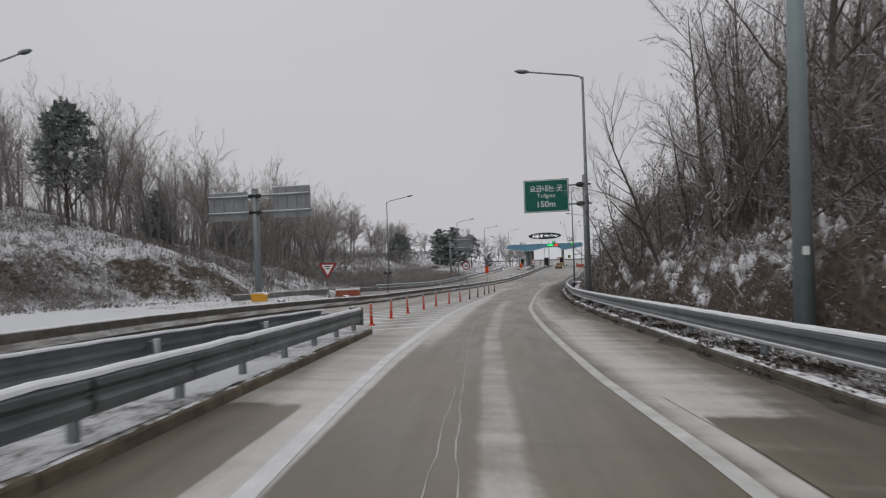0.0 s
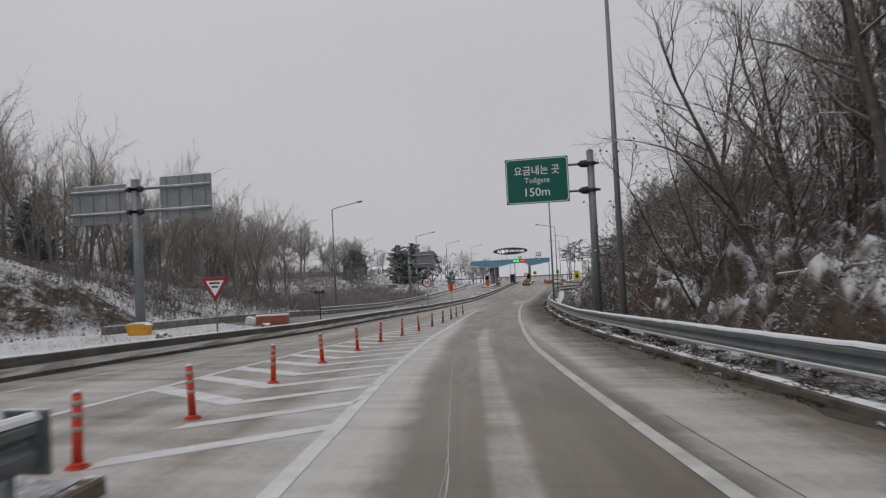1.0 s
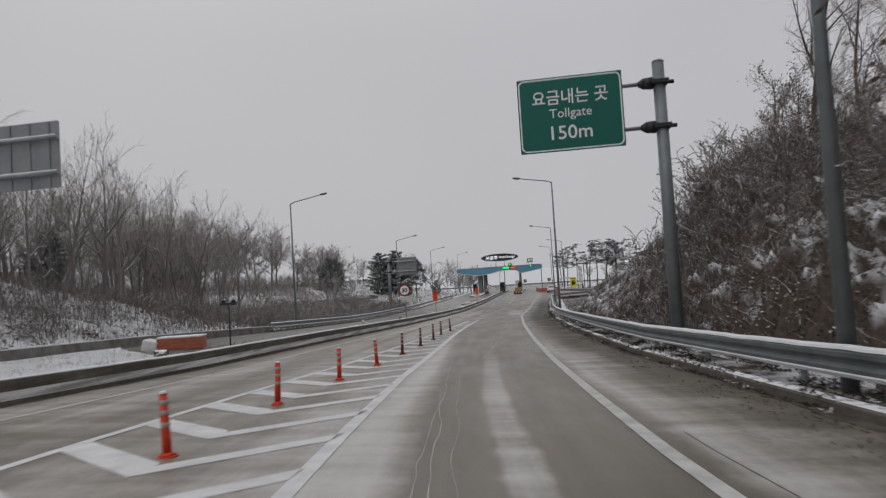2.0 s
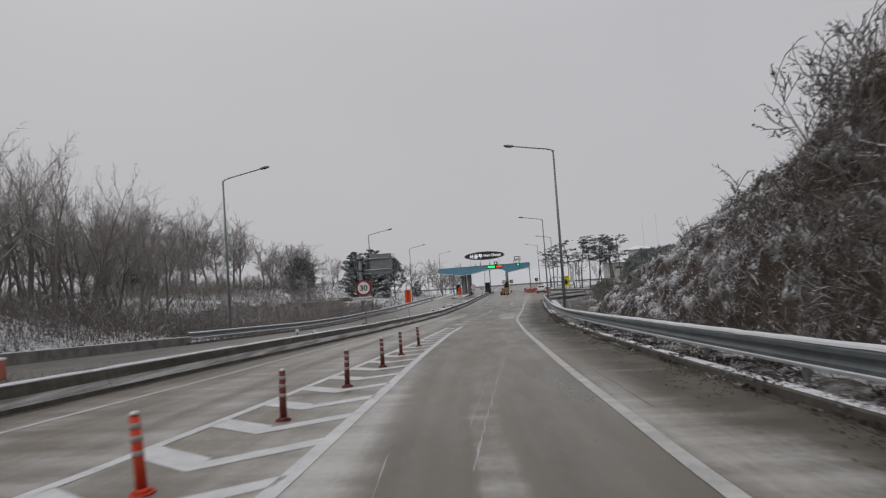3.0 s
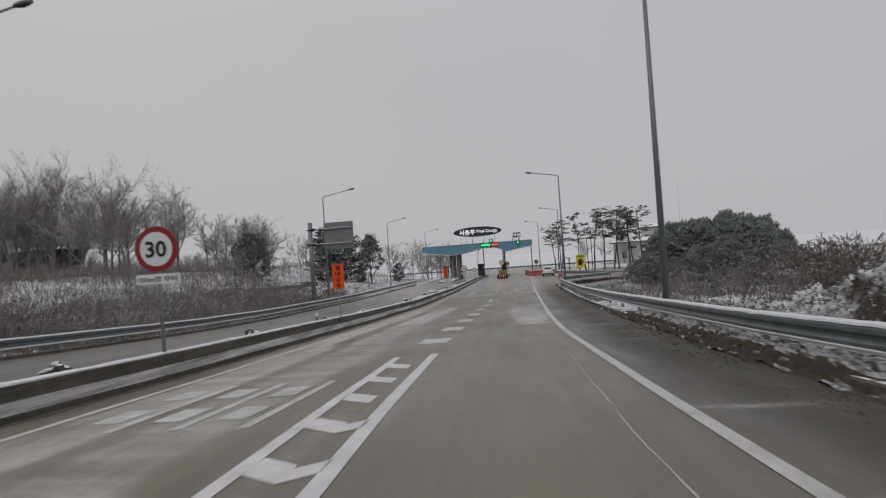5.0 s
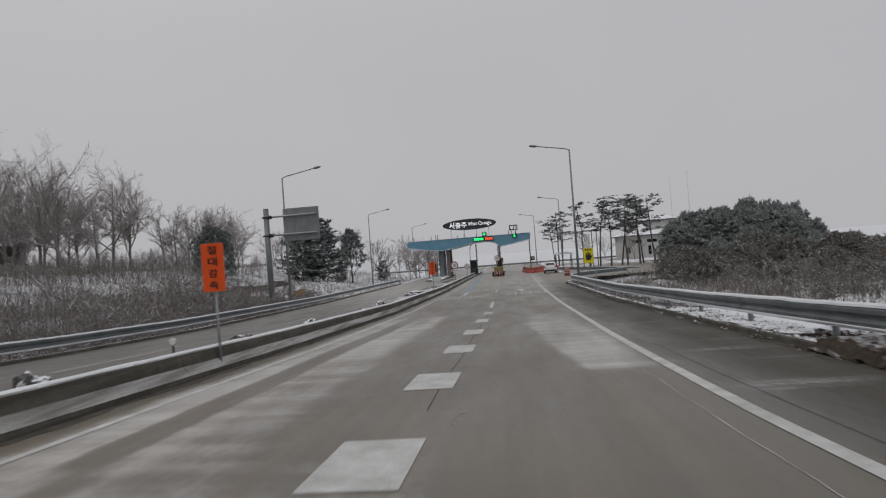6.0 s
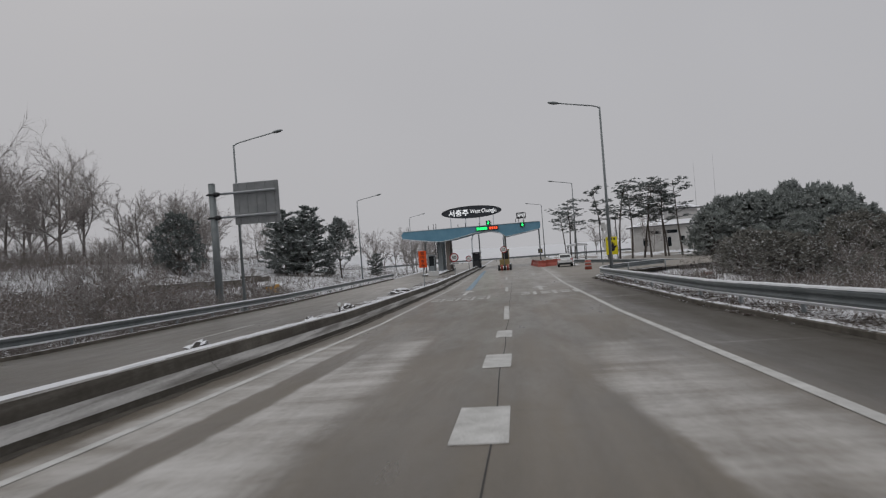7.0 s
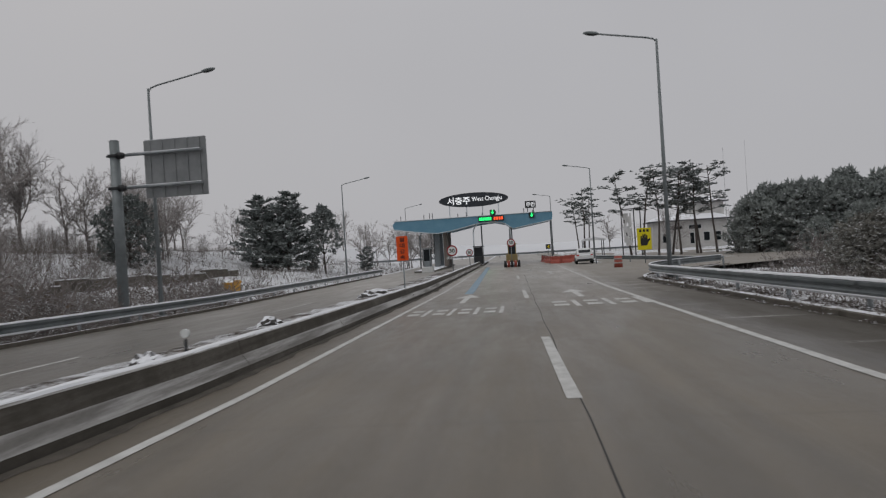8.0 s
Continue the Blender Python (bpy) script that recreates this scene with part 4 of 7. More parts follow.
def back_panel(parent, cx, cz, w, h, y=0.12, ribs=4):
    bm = prism(bmesh.new(), [(cx + x, cz + z) for x, z in rounded(w, h, 0.04, 2)], y, y + 0.05)
    p = part("sign_panel", bm, sign_back, parent, "bare aluminium back of a sign")
    for i in range(ribs):
        x = cx - w / 2 + w * (i + 0.5) / ribs
        bm = box(bmesh.new(), (x, y - 0.02, cz), (0.06, 0.04, h - 0.06))
        part("stiffener", bm, sign_back, p)
    bm = box(bmesh.new(), (cx, y + 0.02, cz + h / 2 + 0.015), (w - 0.1, 0.06, 0.03))
    part("snow_cap", bm, snow_mat, p, "thin line of snow")
    return p


# two-winged sign seen from behind
t1 = thing("overhead_sign", (-17.3, 46.0, road_z(-17.3, 46) - 0.2), "two-winged road sign on a thick pole seen from behind", "road sign", "signs seen from behind")
b0 = road_z(-17.3, 46) - 0.2
sign_mast(t1, 8.6 - b0, 0.27)
for zz in (8.05, 6.72):
    sign_arm(t1, zz - b0, -0.1, -4.4, 0.075, -0.06)
    sign_arm(t1, zz - b0, 0.1, 4.9, 0.075, -0.06)
    for x0, x1 in ((-4.3, -0.6), (0.6, 4.8)):
        bm = box(bmesh.new(), ((x0 + x1) / 2, -0.06, zz - b0 + 0.085), (x1 - x0, 0.09, 0.05), (0, 0, 0), 0.015)
        part("snow_cap", bm, snow_mat, t1, "snow lying on the arm")
back_panel(t1, -2.55, 7.30 - b0, 3.6, 2.3)
back_panel(t1, 3.15, 7.44 - b0, 3.3, 2.5)

t2 = thing("overhead_sign", (-22.2, 132.6, road_z(-19, 132.6) - 0.1), "single sign panel on a cantilever pole seen from behind", "road sign", "signs seen from behind")
b0 = road_z(-19, 132.6) - 0.1
sign_mast(t2, 5.28 - b0, 0.26)
for zz in (4.50, 2.80):
    sign_arm(t2, zz - b0, -0.3, 4.8, 0.075, -0.06)
    bm = box(bmesh.new(), (2.7, -0.06, zz - b0 + 0.085), (4.0, 0.09, 0.04), (0, 0, 0), 0.012)
    part("snow_cap", bm, snow_mat, t2, "snow lying on the arm")
back_panel(t2, 3.25, 3.70 - b0, 3.4, 3.0, 0.12, 5)


def round_sign(place, r, foot, text, label, plate=""):
    s = thing("speed_limit_sign", place, label, "road sign", "speed limit signs")
    bm = bmesh.new()
    tube(bm, (0, 0.04, -foot), (0, 0.04, r * 0.8), 0.04, 0.04, 10)
    part("pole", bm, galvanised, s)
    bm = prism(bmesh.new(), disc(r), -0.03, 0.0)
    plate_ob = part("disc", bm, sign_red, s, "red rim")
    bm = prism(bmesh.new(), disc(r * 0.76), -0.036, -0.031)
    part("disc_face", bm, sign_white, plate_ob, "white face")
    lettering("lettering", text, r * 0.72, (0, -0.045, 0), sign_black, plate_ob, r * 0.98, "black figures", (90, 0, 0), 0.02)
    if plate:
        bm = box(bmesh.new(), (0, -0.015, -r - 0.16), (r * 2.05, 0.025, 0.22), (0, 0, 0), 0.006)
        small = part("sub_plate", bm, sign_white, s, "small white plate")
        if plate != "bars":
            lettering("lettering", plate, 0.13, (0, -0.031, -r - 0.16), sign_black, small, r * 1.8, "black lettering", (90, 0, 0), 0.006)
            return s
        for i in range(7):
            bm = box(bmesh.new(), (-r * 0.84 + i * r * 0.28, -0.030, -r - 0.16), (r * 0.17, 0.004, 0.12))
            part("text_bar", bm, sign_black, small)
    return s


z0 = 0.88
round_sign((-6.62, 76.3, z0), 0.5, z0 - level(76.3) + 0.1, "30", "round 30 speed limit sign with a small plate on the median", "100m앞 부터")

# narrow orange warning sign
z0 = -0.21
so = thing("warning_sign", (-6.47, 89.45, z0), "narrow orange warning sign with black Korean letters on the median", "road sign", "orange warning signs")
bm = bmesh.new()
tube(bm, (0, 0.05, -0.5), (0, 0.05, level(89) - z0 - 0.5), 0.03, 0.03, 8)
part("pole", bm, galvanised, so)
bm = prism(bmesh.new(), rounded(0.50, 1.06, 0.02, 2), -0.02, 0.01)
pan = part("sign_panel", bm, sign_orange, so, "fluorescent orange sheet")
for i, ch in enumerate("절대감속"):
    lettering("lettering", ch, 0.185, (0, -0.026, 0.38 - 0.255 * i), sign_black, pan, 0.21, "black Korean letter", (90, 0, 0), 0.012)
copy_thing(so, pose(-6.62, 128.8, -1.24))

# give-way triangle
z0 = 2.32
gw = thing("yield_sign", (-6.72, 36.3, z0), "red and white triangular yield sign with faint lettering", "road sign")
bm = bmesh.new()
tube(bm, (0, 0.05, -2.35), (0, 0.05, 0.2), 0.035, 0.035, 8)
part("pole", bm, galvanised, gw)
tri = [(-0.62, 0.36), (0.62, 0.36), (0.0, -0.62)]
bm = prism(bmesh.new(), tri, -0.02, 0.01)
plate_ob = part("triangle", bm, sign_red, gw, "red rim")
bm = prism(bmesh.new(), [(-0.40, 0.25), (0.40, 0.25), (0.0, -0.38)], -0.026, -0.021)
part("triangle_face", bm, sign_white, plate_ob, "white face")
for w, z in ((0.46, 0.15), (0.30, 0.0)):
    bm = box(bmesh.new(), (0, -0.029, z), (w, 0.004, 0.07))
    part("text_bar", bm, sign_black, plate_ob)

# yellow hand sign by the toll plaza
z0 = -1.58
yh = thing("hand_sign", (10.2, 162.0, z0), "yellow warning board with a black open hand beside the ramp", "road sign")
bm = bmesh.new()
tube(bm, (0, 0.05, -2.6), (0, 0.05, 0.6), 0.045, 0.045, 8)
part("pole", bm, galvanised, yh)
bm = prism(bmesh.new(), rounded(1.28, 2.02, 0.03, 2), -0.03, 0.01)
pan = part("sign_panel", bm, sign_yellow, yh, "fluorescent yellow sheet")
bm = prism(bmesh.new(), [(-0.33, -0.62), (0.22, -0.62), (0.36, -0.30), (0.56, -0.05), (0.46, 0.04), (0.30, -0.08), (0.28, 0.34), (0.17, 0.34), (0.15, 0.02), (0.12, 0.46), (0.0, 0.46),
                         (-0.02, 0.02), (-0.06, 0.42), (-0.17, 0.42), (-0.18, 0.0), (-0.24, 0.28), (-0.34, 0.27), (-0.36, -0.2)], -0.036, -0.031)
part("hand_symbol", bm, sign_black, pan, "black palm")
for x in (-0.32, 0.0, 0.32):
    bm = box(bmesh.new(), (x, -0.034, 0.76), (0.20, 0.006, 0.24))
    part("text_bar", bm, sign_black, pan)

# flexible marker posts on the hatched gore


def marker_post(place, soot):
    m = thing("marker_post", place, "orange flexible marker post with silver bands on the gore" if not soot else "soot-darkened red marker post with silver bands on the gore", "marker post", "marker posts")
    body = post_dark if soot else post_orange
    bm = bmesh.new()
    tube(bm, (0, 0, 0.0), (0, 0, 0.025), 0.12, 0.115, 16)
    tube(bm, (0, 0, 0.025), (0, 0, 0.06), 0.10, 0.055, 16)
    part("foot", bm, body, m)
    bm = bmesh.new()
    tube(bm, (0, 0, 0.05), (0, 0, 0.73), 0.054, 0.048, 14)
    tube(bm, (0, 0, 0.73), (0, 0, 0.75), 0.048, 0.036, 14)
    part("tube", bm, body, m)
    for z in (0.36, 0.50, 0.62):
        bm = bmesh.new()
        tube(bm, (0, 0, z), (0, 0, z + 0.055), 0.0545, 0.0535, 14)
        part("reflector_band", bm, reflector, m)
    bm = bmesh.new()
    tube(bm, (0, 0, 0.75), (0, 0, 0.778), 0.046, 0.024, 12)
    part("snow_cap", bm, snow_mat, m)
    return m


fresh = sooty = None
for k, y in enumerate((18.35, 20.9, 24.55, 28.45, 32.15, 36.1, 39.8, 43.5, 47.1, 50.7, 54.45, 58.0, 61.85)):
    x = post_x(y)
    here = pose(x, y, road_z(x, y), random.uniform(-3, 3), random.uniform(-3, 3), random.uniform(0, 360))
    if k < 8:
        if fresh is None:
            fresh = marker_post((0, 0, 0), False)
            fresh.matrix_basis = here
        else:
            copy_thing(fresh, here)
    elif sooty is None:
        sooty = marker_post((0, 0, 0), True)
        sooty.matrix_basis = here
    else:
        copy_thing(sooty, here)

# things lying behind the median wall
gb = thing("grit_box", (-16.6, 44.9, road_z(-16.6, 44.9) + 0.04), "yellow plastic grit box with a snowy lid", "grit box", "", "", 8)
bm = bmesh.new()
outline = [(-0.75, 0.0), (0.75, 0.0), (0.86, 0.55), (-0.86, 0.55)]
prism(bm, outline, -0.42, 0.42)
part("body", bm, box_yellow, gb)
bm = bmesh.new()
prism(bm, [(-0.92, 0.55), (0.92, 0.55), (0.92, 0.62), (0.55, 0.74), (-0.55, 0.74), (-0.92, 0.62)], -0.48, 0.48)
part("lid", bm, box_yellow, gb, "hinged lid under snow")
bm = bmesh.new()
prism(bm, [(-0.90, 0.625), (0.90, 0.625), (0.52, 0.79), (-0.52, 0.79)], -0.46, 0.46)
part("snow_cap", bm, snow_mat, gb)
gb.scale = (0.70, 0.70, 0.90)
copy_thing(gb, pose(-29.4, 160.8, land(-29.4, 160.8), 0, 0, 84) @ Matrix.Diagonal((1.28, 1.64, 1.6, 1)))

cr = thing("crate", (-13.2, 54.6, road_z(-13.2, 54.6)), "orange-red slatted crate lying under snow", "crate", "", "", 14)
bm = bmesh.new()
box(bm, (0, 0, 0.32), (2.2, 0.8, 0.60), (0, 0, 0), 0.02)
part("body", bm, box_red, cr)
for z in (0.14, 0.28, 0.42, 0.56):
    bm = box(bmesh.new(), (0, -0.415, z), (2.15, 0.03, 0.055))
    part("slat", bm, box_red, cr)
bm = bmesh.new()
box(bm, (0, 0, 0.655), (2.24, 0.84, 0.07), (0, 0, 0), 0.02)
part("snow_cap", bm, snow_mat, cr)
bm = bmesh.new()
box(bm, (-1.45, 0, 0.28), (0.75, 0.9, 0.58), (0, 14, 0), 0.06)
part("cover", bm, tarp_white, cr, "pale folded tarpaulin")

bl = thing("warning_beacon", (-6.72, 47.4, level(47.4)), "black two-headed warning beacon on a short post behind the wall", "beacon")
bm = bmesh.new()
tube(bm, (0, 0, 0), (0, 0, 2.1), 0.03, 0.03, 8)
part("pole", bm, dark_metal, bl)
bm = bmesh.new()
box(bm, (0, 0, 2.13), (0.62, 0.16, 0.10), (0, 0, 0), 0.02)
part("bar", bm, dark_metal, bl)
for sx in (-0.2, 0.2):
    bm = bmesh.new()
    tube(bm, (sx, 0, 2.17), (sx, 0, 2.27), 0.085, 0.06, 12)
    part("lamp_head", bm, glass_dark, bl)


def small_reflector(x, y):
    s = thing("reflector_post", (x, y, road_z(x, y)), "short black post with a round white reflector on the median", "reflector post", "reflector posts")
    bm = bmesh.new()
    tube(bm, (0, 0, 0), (0, 0, 0.62), 0.03, 0.03, 8)
    part("post", bm, dark_metal, s)
    bm = prism(bmesh.new(), disc(0.075, 16), -0.03, 0.02)
    bmesh.ops.translate(bm, vec=(0, 0, 0.72), verts=bm.verts[:])
    part("reflector_disc", bm, sign_white, s)
    return s


rp = small_reflector(-7.4, 111.8)
for x, y in ((-7.5, 89.4), (-7.5, 67.0)):
    copy_thing(rp, pose(x, y, road_z(x, y)))


def debris(x, y, size, seed, label, material=rubble):
    rnd = random.Random(seed)
    bm = bmesh.new()
    made = bmesh.ops.create_icosphere(bm, subdivisions=3, radius=1.0)["verts"]
    for v in made:
        d = 1 + 0.45 * noise.noise(v.co * 1.7 + Vector((seed, 0, 0))) + 0.3 * noise.noise(v.co * 4.0 + Vector((0, seed, 0)))
        v.co = Vector((v.co.x * size[0] * d, v.co.y * size[1] * d, max(-0.02, v.co.z * size[2] * 1.7 * d)))
    me = bpy.data.meshes.new("debris")
    bm.to_mesh(me)
    bm.free()
    me.materials.append(material)
    ob = new("debris", me)
    ob.matrix_basis = pose(x, y, road_z(x, y), 0, 0, rnd.uniform(0, 360))
    return tagged(ob, label, "debris", "heaps on the median")


for i, (x, y, s) in enumerate(((-10.6, 78.0, (0.42, 0.26, 0.17)), (-9.8, 88.0, (0.40, 0.28, 0.20)), (-9.6, 97.6, (0.50, 0.30, 0.17)), (-9.7, 105.6, (0.60, 0.35, 0.16)), (-9.0, 113.2, (0.50, 0.30, 0.16)),
                               (-9.5, 120.6, (0.55, 0.3, 0.17)), (-9.4, 135.0, (0.9, 0.5, 0.24)), (-9.0, 84.5, (0.3, 0.2, 0.1)), (-9.2, 41.0, (0.5, 0.3, 0.16)), (-12.8, 41.5, (0.45, 0.3, 0.18)), (-11.6, 50.5, (0.5, 0.3, 0.16)))):
    debris(x, y, s, i + 3, "dark snow-dusted heap of rubbish on the median")

# ---- toll plaza ----
TY = 190.0
TZ = road_z(0, TY)
toll = thing("toll_canopy", (0, TY, TZ), "blue toll gate canopy with an arched underside on grey columns", "toll canopy")


top_l, top_r = 6.78, 6.84
xs_l, xs_r = -18.35, 3.5
arches = [(xs_l, 5.67), (-15.5, 5.21), (-13.4, 4.92), (-12.3, 4.81), (-10.4, 5.02), (-8.4, 5.42), (-7.0, 5.76), (-4.5, 5.96), (-2.9, 5.6), (-1.85, 4.82), (0.9, 5.26), (xs_r - 0.2, 5.66), (xs_r, 5.75)]
outline = [(x, z) for x, z in arches] + [(xs_r + 0.1, 6.4), (xs_r, top_r), (-8.0, 6.82), (xs_l + 0.2, top_l), (xs_l - 0.15, 6.3)]
bm = prism(bmesh.new(), outline, -1.2, 7.0)
part("roof", bm, canopy_blue, toll, "blue sheet fascia with snow on top")
bm = bmesh.new()
pts = [(x, -1.24, z - 0.02) for x, z in arches]
pipe(bm, pts, 0.07, 6)
part("lower_trim", bm, canopy_trim, toll, "pale edge trim")
bm = bmesh.new()
pipe(bm, [(xs_l - 0.1, -1.24, top_l), (-8.0, -1.24, 6.82), (xs_r + 0.05, -1.24, top_r)], 0.06, 6)
part("upper_trim", bm, canopy_trim, toll, "pale edge trim")
for x, wide, look_of in ((-12.7, 0.8, column_grey), (-11.4, 0.62, booth_brown), (-2.2, 0.46, column_grey)):
    for dy in (0.6, 5.2):
        bm = bmesh.new()
        box(bm, (x, dy, 2.45), (wide, 0.6, 4.9), (0, 0, 0), 0.06)
        part("column", bm, look_of, toll)
for points in ([(-15.1, 0.4, 0), (-15.0, 0.4, 4.5), (-14.85, 0.4, 4.9), (-14.4, 0.4, 5.15)], [(-6.5, 5.6, 0), (-6.5, 5.6, 5.7)], [(3.35, 0.4, 0), (3.35, 0.4, 5.75)]):
    part("strut", pipe(bmesh.new(), points, 0.10, 10), column_grey, toll)
bm = bmesh.new()
for i in range(14):
    z0, z1 = 2.2 + 0.33 * i, 2.2 + 0.33 * (i + 1)
    tube(bm, (-13.35 + 0.4 * (i % 2), -0.2, z0), (-13.35 + 0.4 * ((i + 1) % 2), -0.2, z1), 0.035, 0.035, 6)
for x in (-13.35, -12.95):
    tube(bm, (x, -0.2, 2.0), (x, -0.2, 7.7), 0.045, 0.045, 6)
part("lattice_mast", bm, dark_metal, toll, "dark lattice aerial beside the column")
bm = bmesh.new()
pipe(bm, [(-7.4, -1.0, 0), (-7.3, -1.0, 4.7), (-7.15, -1.0, 5.3), (-6.7, -1.0, 5.72), (-6.1, -1.0, 5.84), (-2.9, -1.0, 5.80), (-2.45, -1.0, 5.6), (-2.25, -1.0, 5.1), (-2.15, -1.0, 3.0)], 0.09, 8)
part("gantry_pipe", bm, canopy_trim, toll, "bent pipe frame below the roof")
for x in (-17.5, -14.2, -13.0, -9.4, -8.2, -6.0, -4.1, -0.2, 1.0):
    bm = bmesh.new()
    tube(bm, (x, 0, 6.7), (x, 0, 7.3 + 0.4 * ((x * 7) % 1)), 0.05, 0.05, 6)
    part("roof_stub", bm, dark_metal, toll)

board = thing("oval_name_board", (-7.05, TY - 0.6, TZ + 9.17), "dark oval board with white place-name lettering above the canopy", "sign board")
bm = prism(bmesh.new(), disc(0.98, 48, 4.9), -0.15, 0.15)
part("panel", bm, board_dark, board)
letter_white = glowing("lit_white_letter", (0.9, 0.92, 0.95), 0.8)
lettering("lettering", "서충주", 1.05, (-2.05, -0.17, -0.05), letter_white, board, 3.2, "large white Korean letters", (90, 0, 0), 0.02)
lettering("lettering", "West Chungju", 0.82, (1.85, -0.17, -0.02), letter_white, board, 4.15, "white Latin letters", (90, 0, 0), 0.01)
for x in (-3.4, -1.0, 1.2, 3.4):
    bm = bmesh.new()
    tube(bm, (x, 0, -2.4), (x, 0, -0.75), 0.06, 0.06, 8)
    part("support", bm, canopy_trim, board)

green_glow = glowing("green_light", (0.02, 1.0, 0.22), 1.5)
red_glow = glowing("red_light", (1.0, 0.10, 0.03), 1.2)
led = thing("message_sign", (-4.75, TY - 1.35, TZ + 6.36), "dark lane board with lit green and red lettering on the canopy", "message sign")
bm = box(bmesh.new(), (0, 0, 0), (3.5, 0.2, 0.66), (0, 0, 0), 0.03)
part("housing", bm, dark_metal, led)
for i in range(7):
    bm = box(bmesh.new(), (-1.52 + i * 0.245, -0.11, 0.0), (0.19, 0.02, 0.42))
    part("lit_character", bm, green_glow, led, "green lit character")
for i in range(4):
    bm = box(bmesh.new(), (0.50 + i * 0.34, -0.11, 0.0), (0.24, 0.02, 0.42))
    part("lit_character", bm, red_glow, led, "red lit character")


def lane_light(x, z, label):
    s = thing("lane_signal", (x, TY - 1.32, TZ + z), label, "signal", "lane signals")
    bm = box(bmesh.new(), (0, 0, 0), (0.72, 0.2, 0.72), (0, 0, 0), 0.04)
    part("housing", bm, dark_metal, s)
    bm = prism(bmesh.new(), [(-0.08, 0.28), (0.08, 0.28), (0.08, 0.0), (0.25, 0.0), (0.0, -0.28), (-0.25, 0.0), (-0.08, 0.0)], -0.13, -0.105)
    part("arrow", bm, green_glow, s, "lit green arrow")
    return s


lane_light(-4.5, 7.2, "dark lane signal with a lit green arrow on the roof edge")
lane_light(0.8, 6.5, "dark lane signal with a lit green arrow")
mb = thing("lane_board", (0.7, TY - 1.2, TZ + 7.95), "small dark board with white Korean letters above the canopy", "sign board")
bm = box(bmesh.new(), (0, 0, 0), (1.45, 0.15, 0.95), (0, 0, 0), 0.03)
part("panel", bm, dark_metal, mb)
lettering("lettering", "무인", 0.62, (0, -0.09, 0), letter_white, mb, 1.15, "white Korean letters", (90, 0, 0), 0.02)
for sx in (-0.4, 0.4):
    part("support", tube(bmesh.new(), (sx, 0, -1.2), (sx, 0, -0.4), 0.05, 0.05, 6), dark_metal, mb)


def island(x, w, y0, y1, label):
    ob = thing("toll_island", (x, y0, road_z(x, y0)), label, "traffic island", "toll islands")
    bm = prism(bmesh.new(), [(-w / 2, 0), (w / 2, 0), (w / 2 - 0.05, 0.22), (-w / 2 + 0.05, 0.22)], 0, y1 - y0)
    part("kerb", bm, concrete, ob)
    return ob


island(-12.5, 2.6, 176, 200, "raised concrete toll island under snow")
island(-6.7, 1.4, 186.2, 202, "raised concrete toll island at the end of the median wall")
island(-2.15, 1.6, 176, 202, "raised concrete toll island between two lanes")


def booth(x, y, w, d, h, body, label):
    ob = thing("toll_booth", (x, y, road_z(x, y) + 0.2), label, "toll booth", "toll booths")
    bm = box(bmesh.new(), (0, 0, 0.55), (w, d, 1.1), (0, 0, 0), 0.03)
    part("body", bm, body, ob)
    bm = box(bmesh.new(), (0, 0, 1.1 + (h - 1.25) / 2), (w - 0.06, d - 0.06, h - 1.25))
    part("window", bm, glass_dark, ob, "dark window band")
    bm = box(bmesh.new(), (0, 0, h - 0.06), (w + 0.2, d + 0.2, 0.14), (0, 0, 0), 0.03)
    part("roof", bm, body, ob)
    for sx in (-1, 1):
        for sy in (-1, 1):
            bm = box(bmesh.new(), (sx * (w / 2 - 0.05), sy * (d / 2 - 0.05), h / 2), (0.10, 0.10, h - 0.1))
            part("corner_post", bm, body, ob)
    return ob


booth(-13.2, 184, 0.95, 1.6, 2.75, column_grey, "grey toll booth with dark windows on its island")
booth(-6.7, 189, 1.2, 2.6, 2.5, dark_metal, "dark toll booth with dark windows on its island")
booth(-2.15, 187, 1.1, 2.4, 2.6, booth_yellow, "yellowish toll booth with dark windows on its island")

cushion = thing("crash_cushion", (-2.15, 172.5, road_z(-2, 172.5)), "dark striped crash cushion in front of the toll island", "crash cushion")
for i in range(5):
    bm = bmesh.new()
    tube(bm, (-0.75 + 0.375 * i, 0.3 * abs(i - 2), 0), (-0.75 + 0.375 * i, 0.3 * abs(i - 2), 0.75), 0.17, 0.15, 12)
    part("drum", bm, barrier_red if i % 2 else dark_metal, cushion)
bm = box(bmesh.new(), (0, 1.3, 1.0), (1.3, 0.1, 0.9), (0, 0, 0), 0.02)
part("chevron_board", bm, booth_yellow, cushion, "yellow marker board")
for sx in (-0.5, 0.5):
    part("support", tube(bmesh.new(), (sx, 1.35, 0), (sx, 1.35, 1.4), 0.04, 0.04, 8), dark_metal, cushion)
round_sign((-2.15, 173.2, road_z(-2, 173) + 2.75), 0.45, 2.75, "30", "round 30 speed limit sign on the toll island")
round_sign((-8.04, 165.0, -1.62), 0.55, 2.35, "30", "large round 30 speed limit sign beside the toll lane", "bars")
round_sign((-6.55, 168.5, -1.93), 0.37, 2.2, "30", "round 30 speed limit sign on the median end")
block = thing("concrete_block", (-11.9, 174.4, road_z(-11.9, 174.4)), "white painted concrete block at the toll lane", "concrete block")
bm = box(bmesh.new(), (0, 0, 0.34), (1.35, 0.9, 0.68), (0, 0, 0), 0.06)
part("body", bm, booth_white, block)


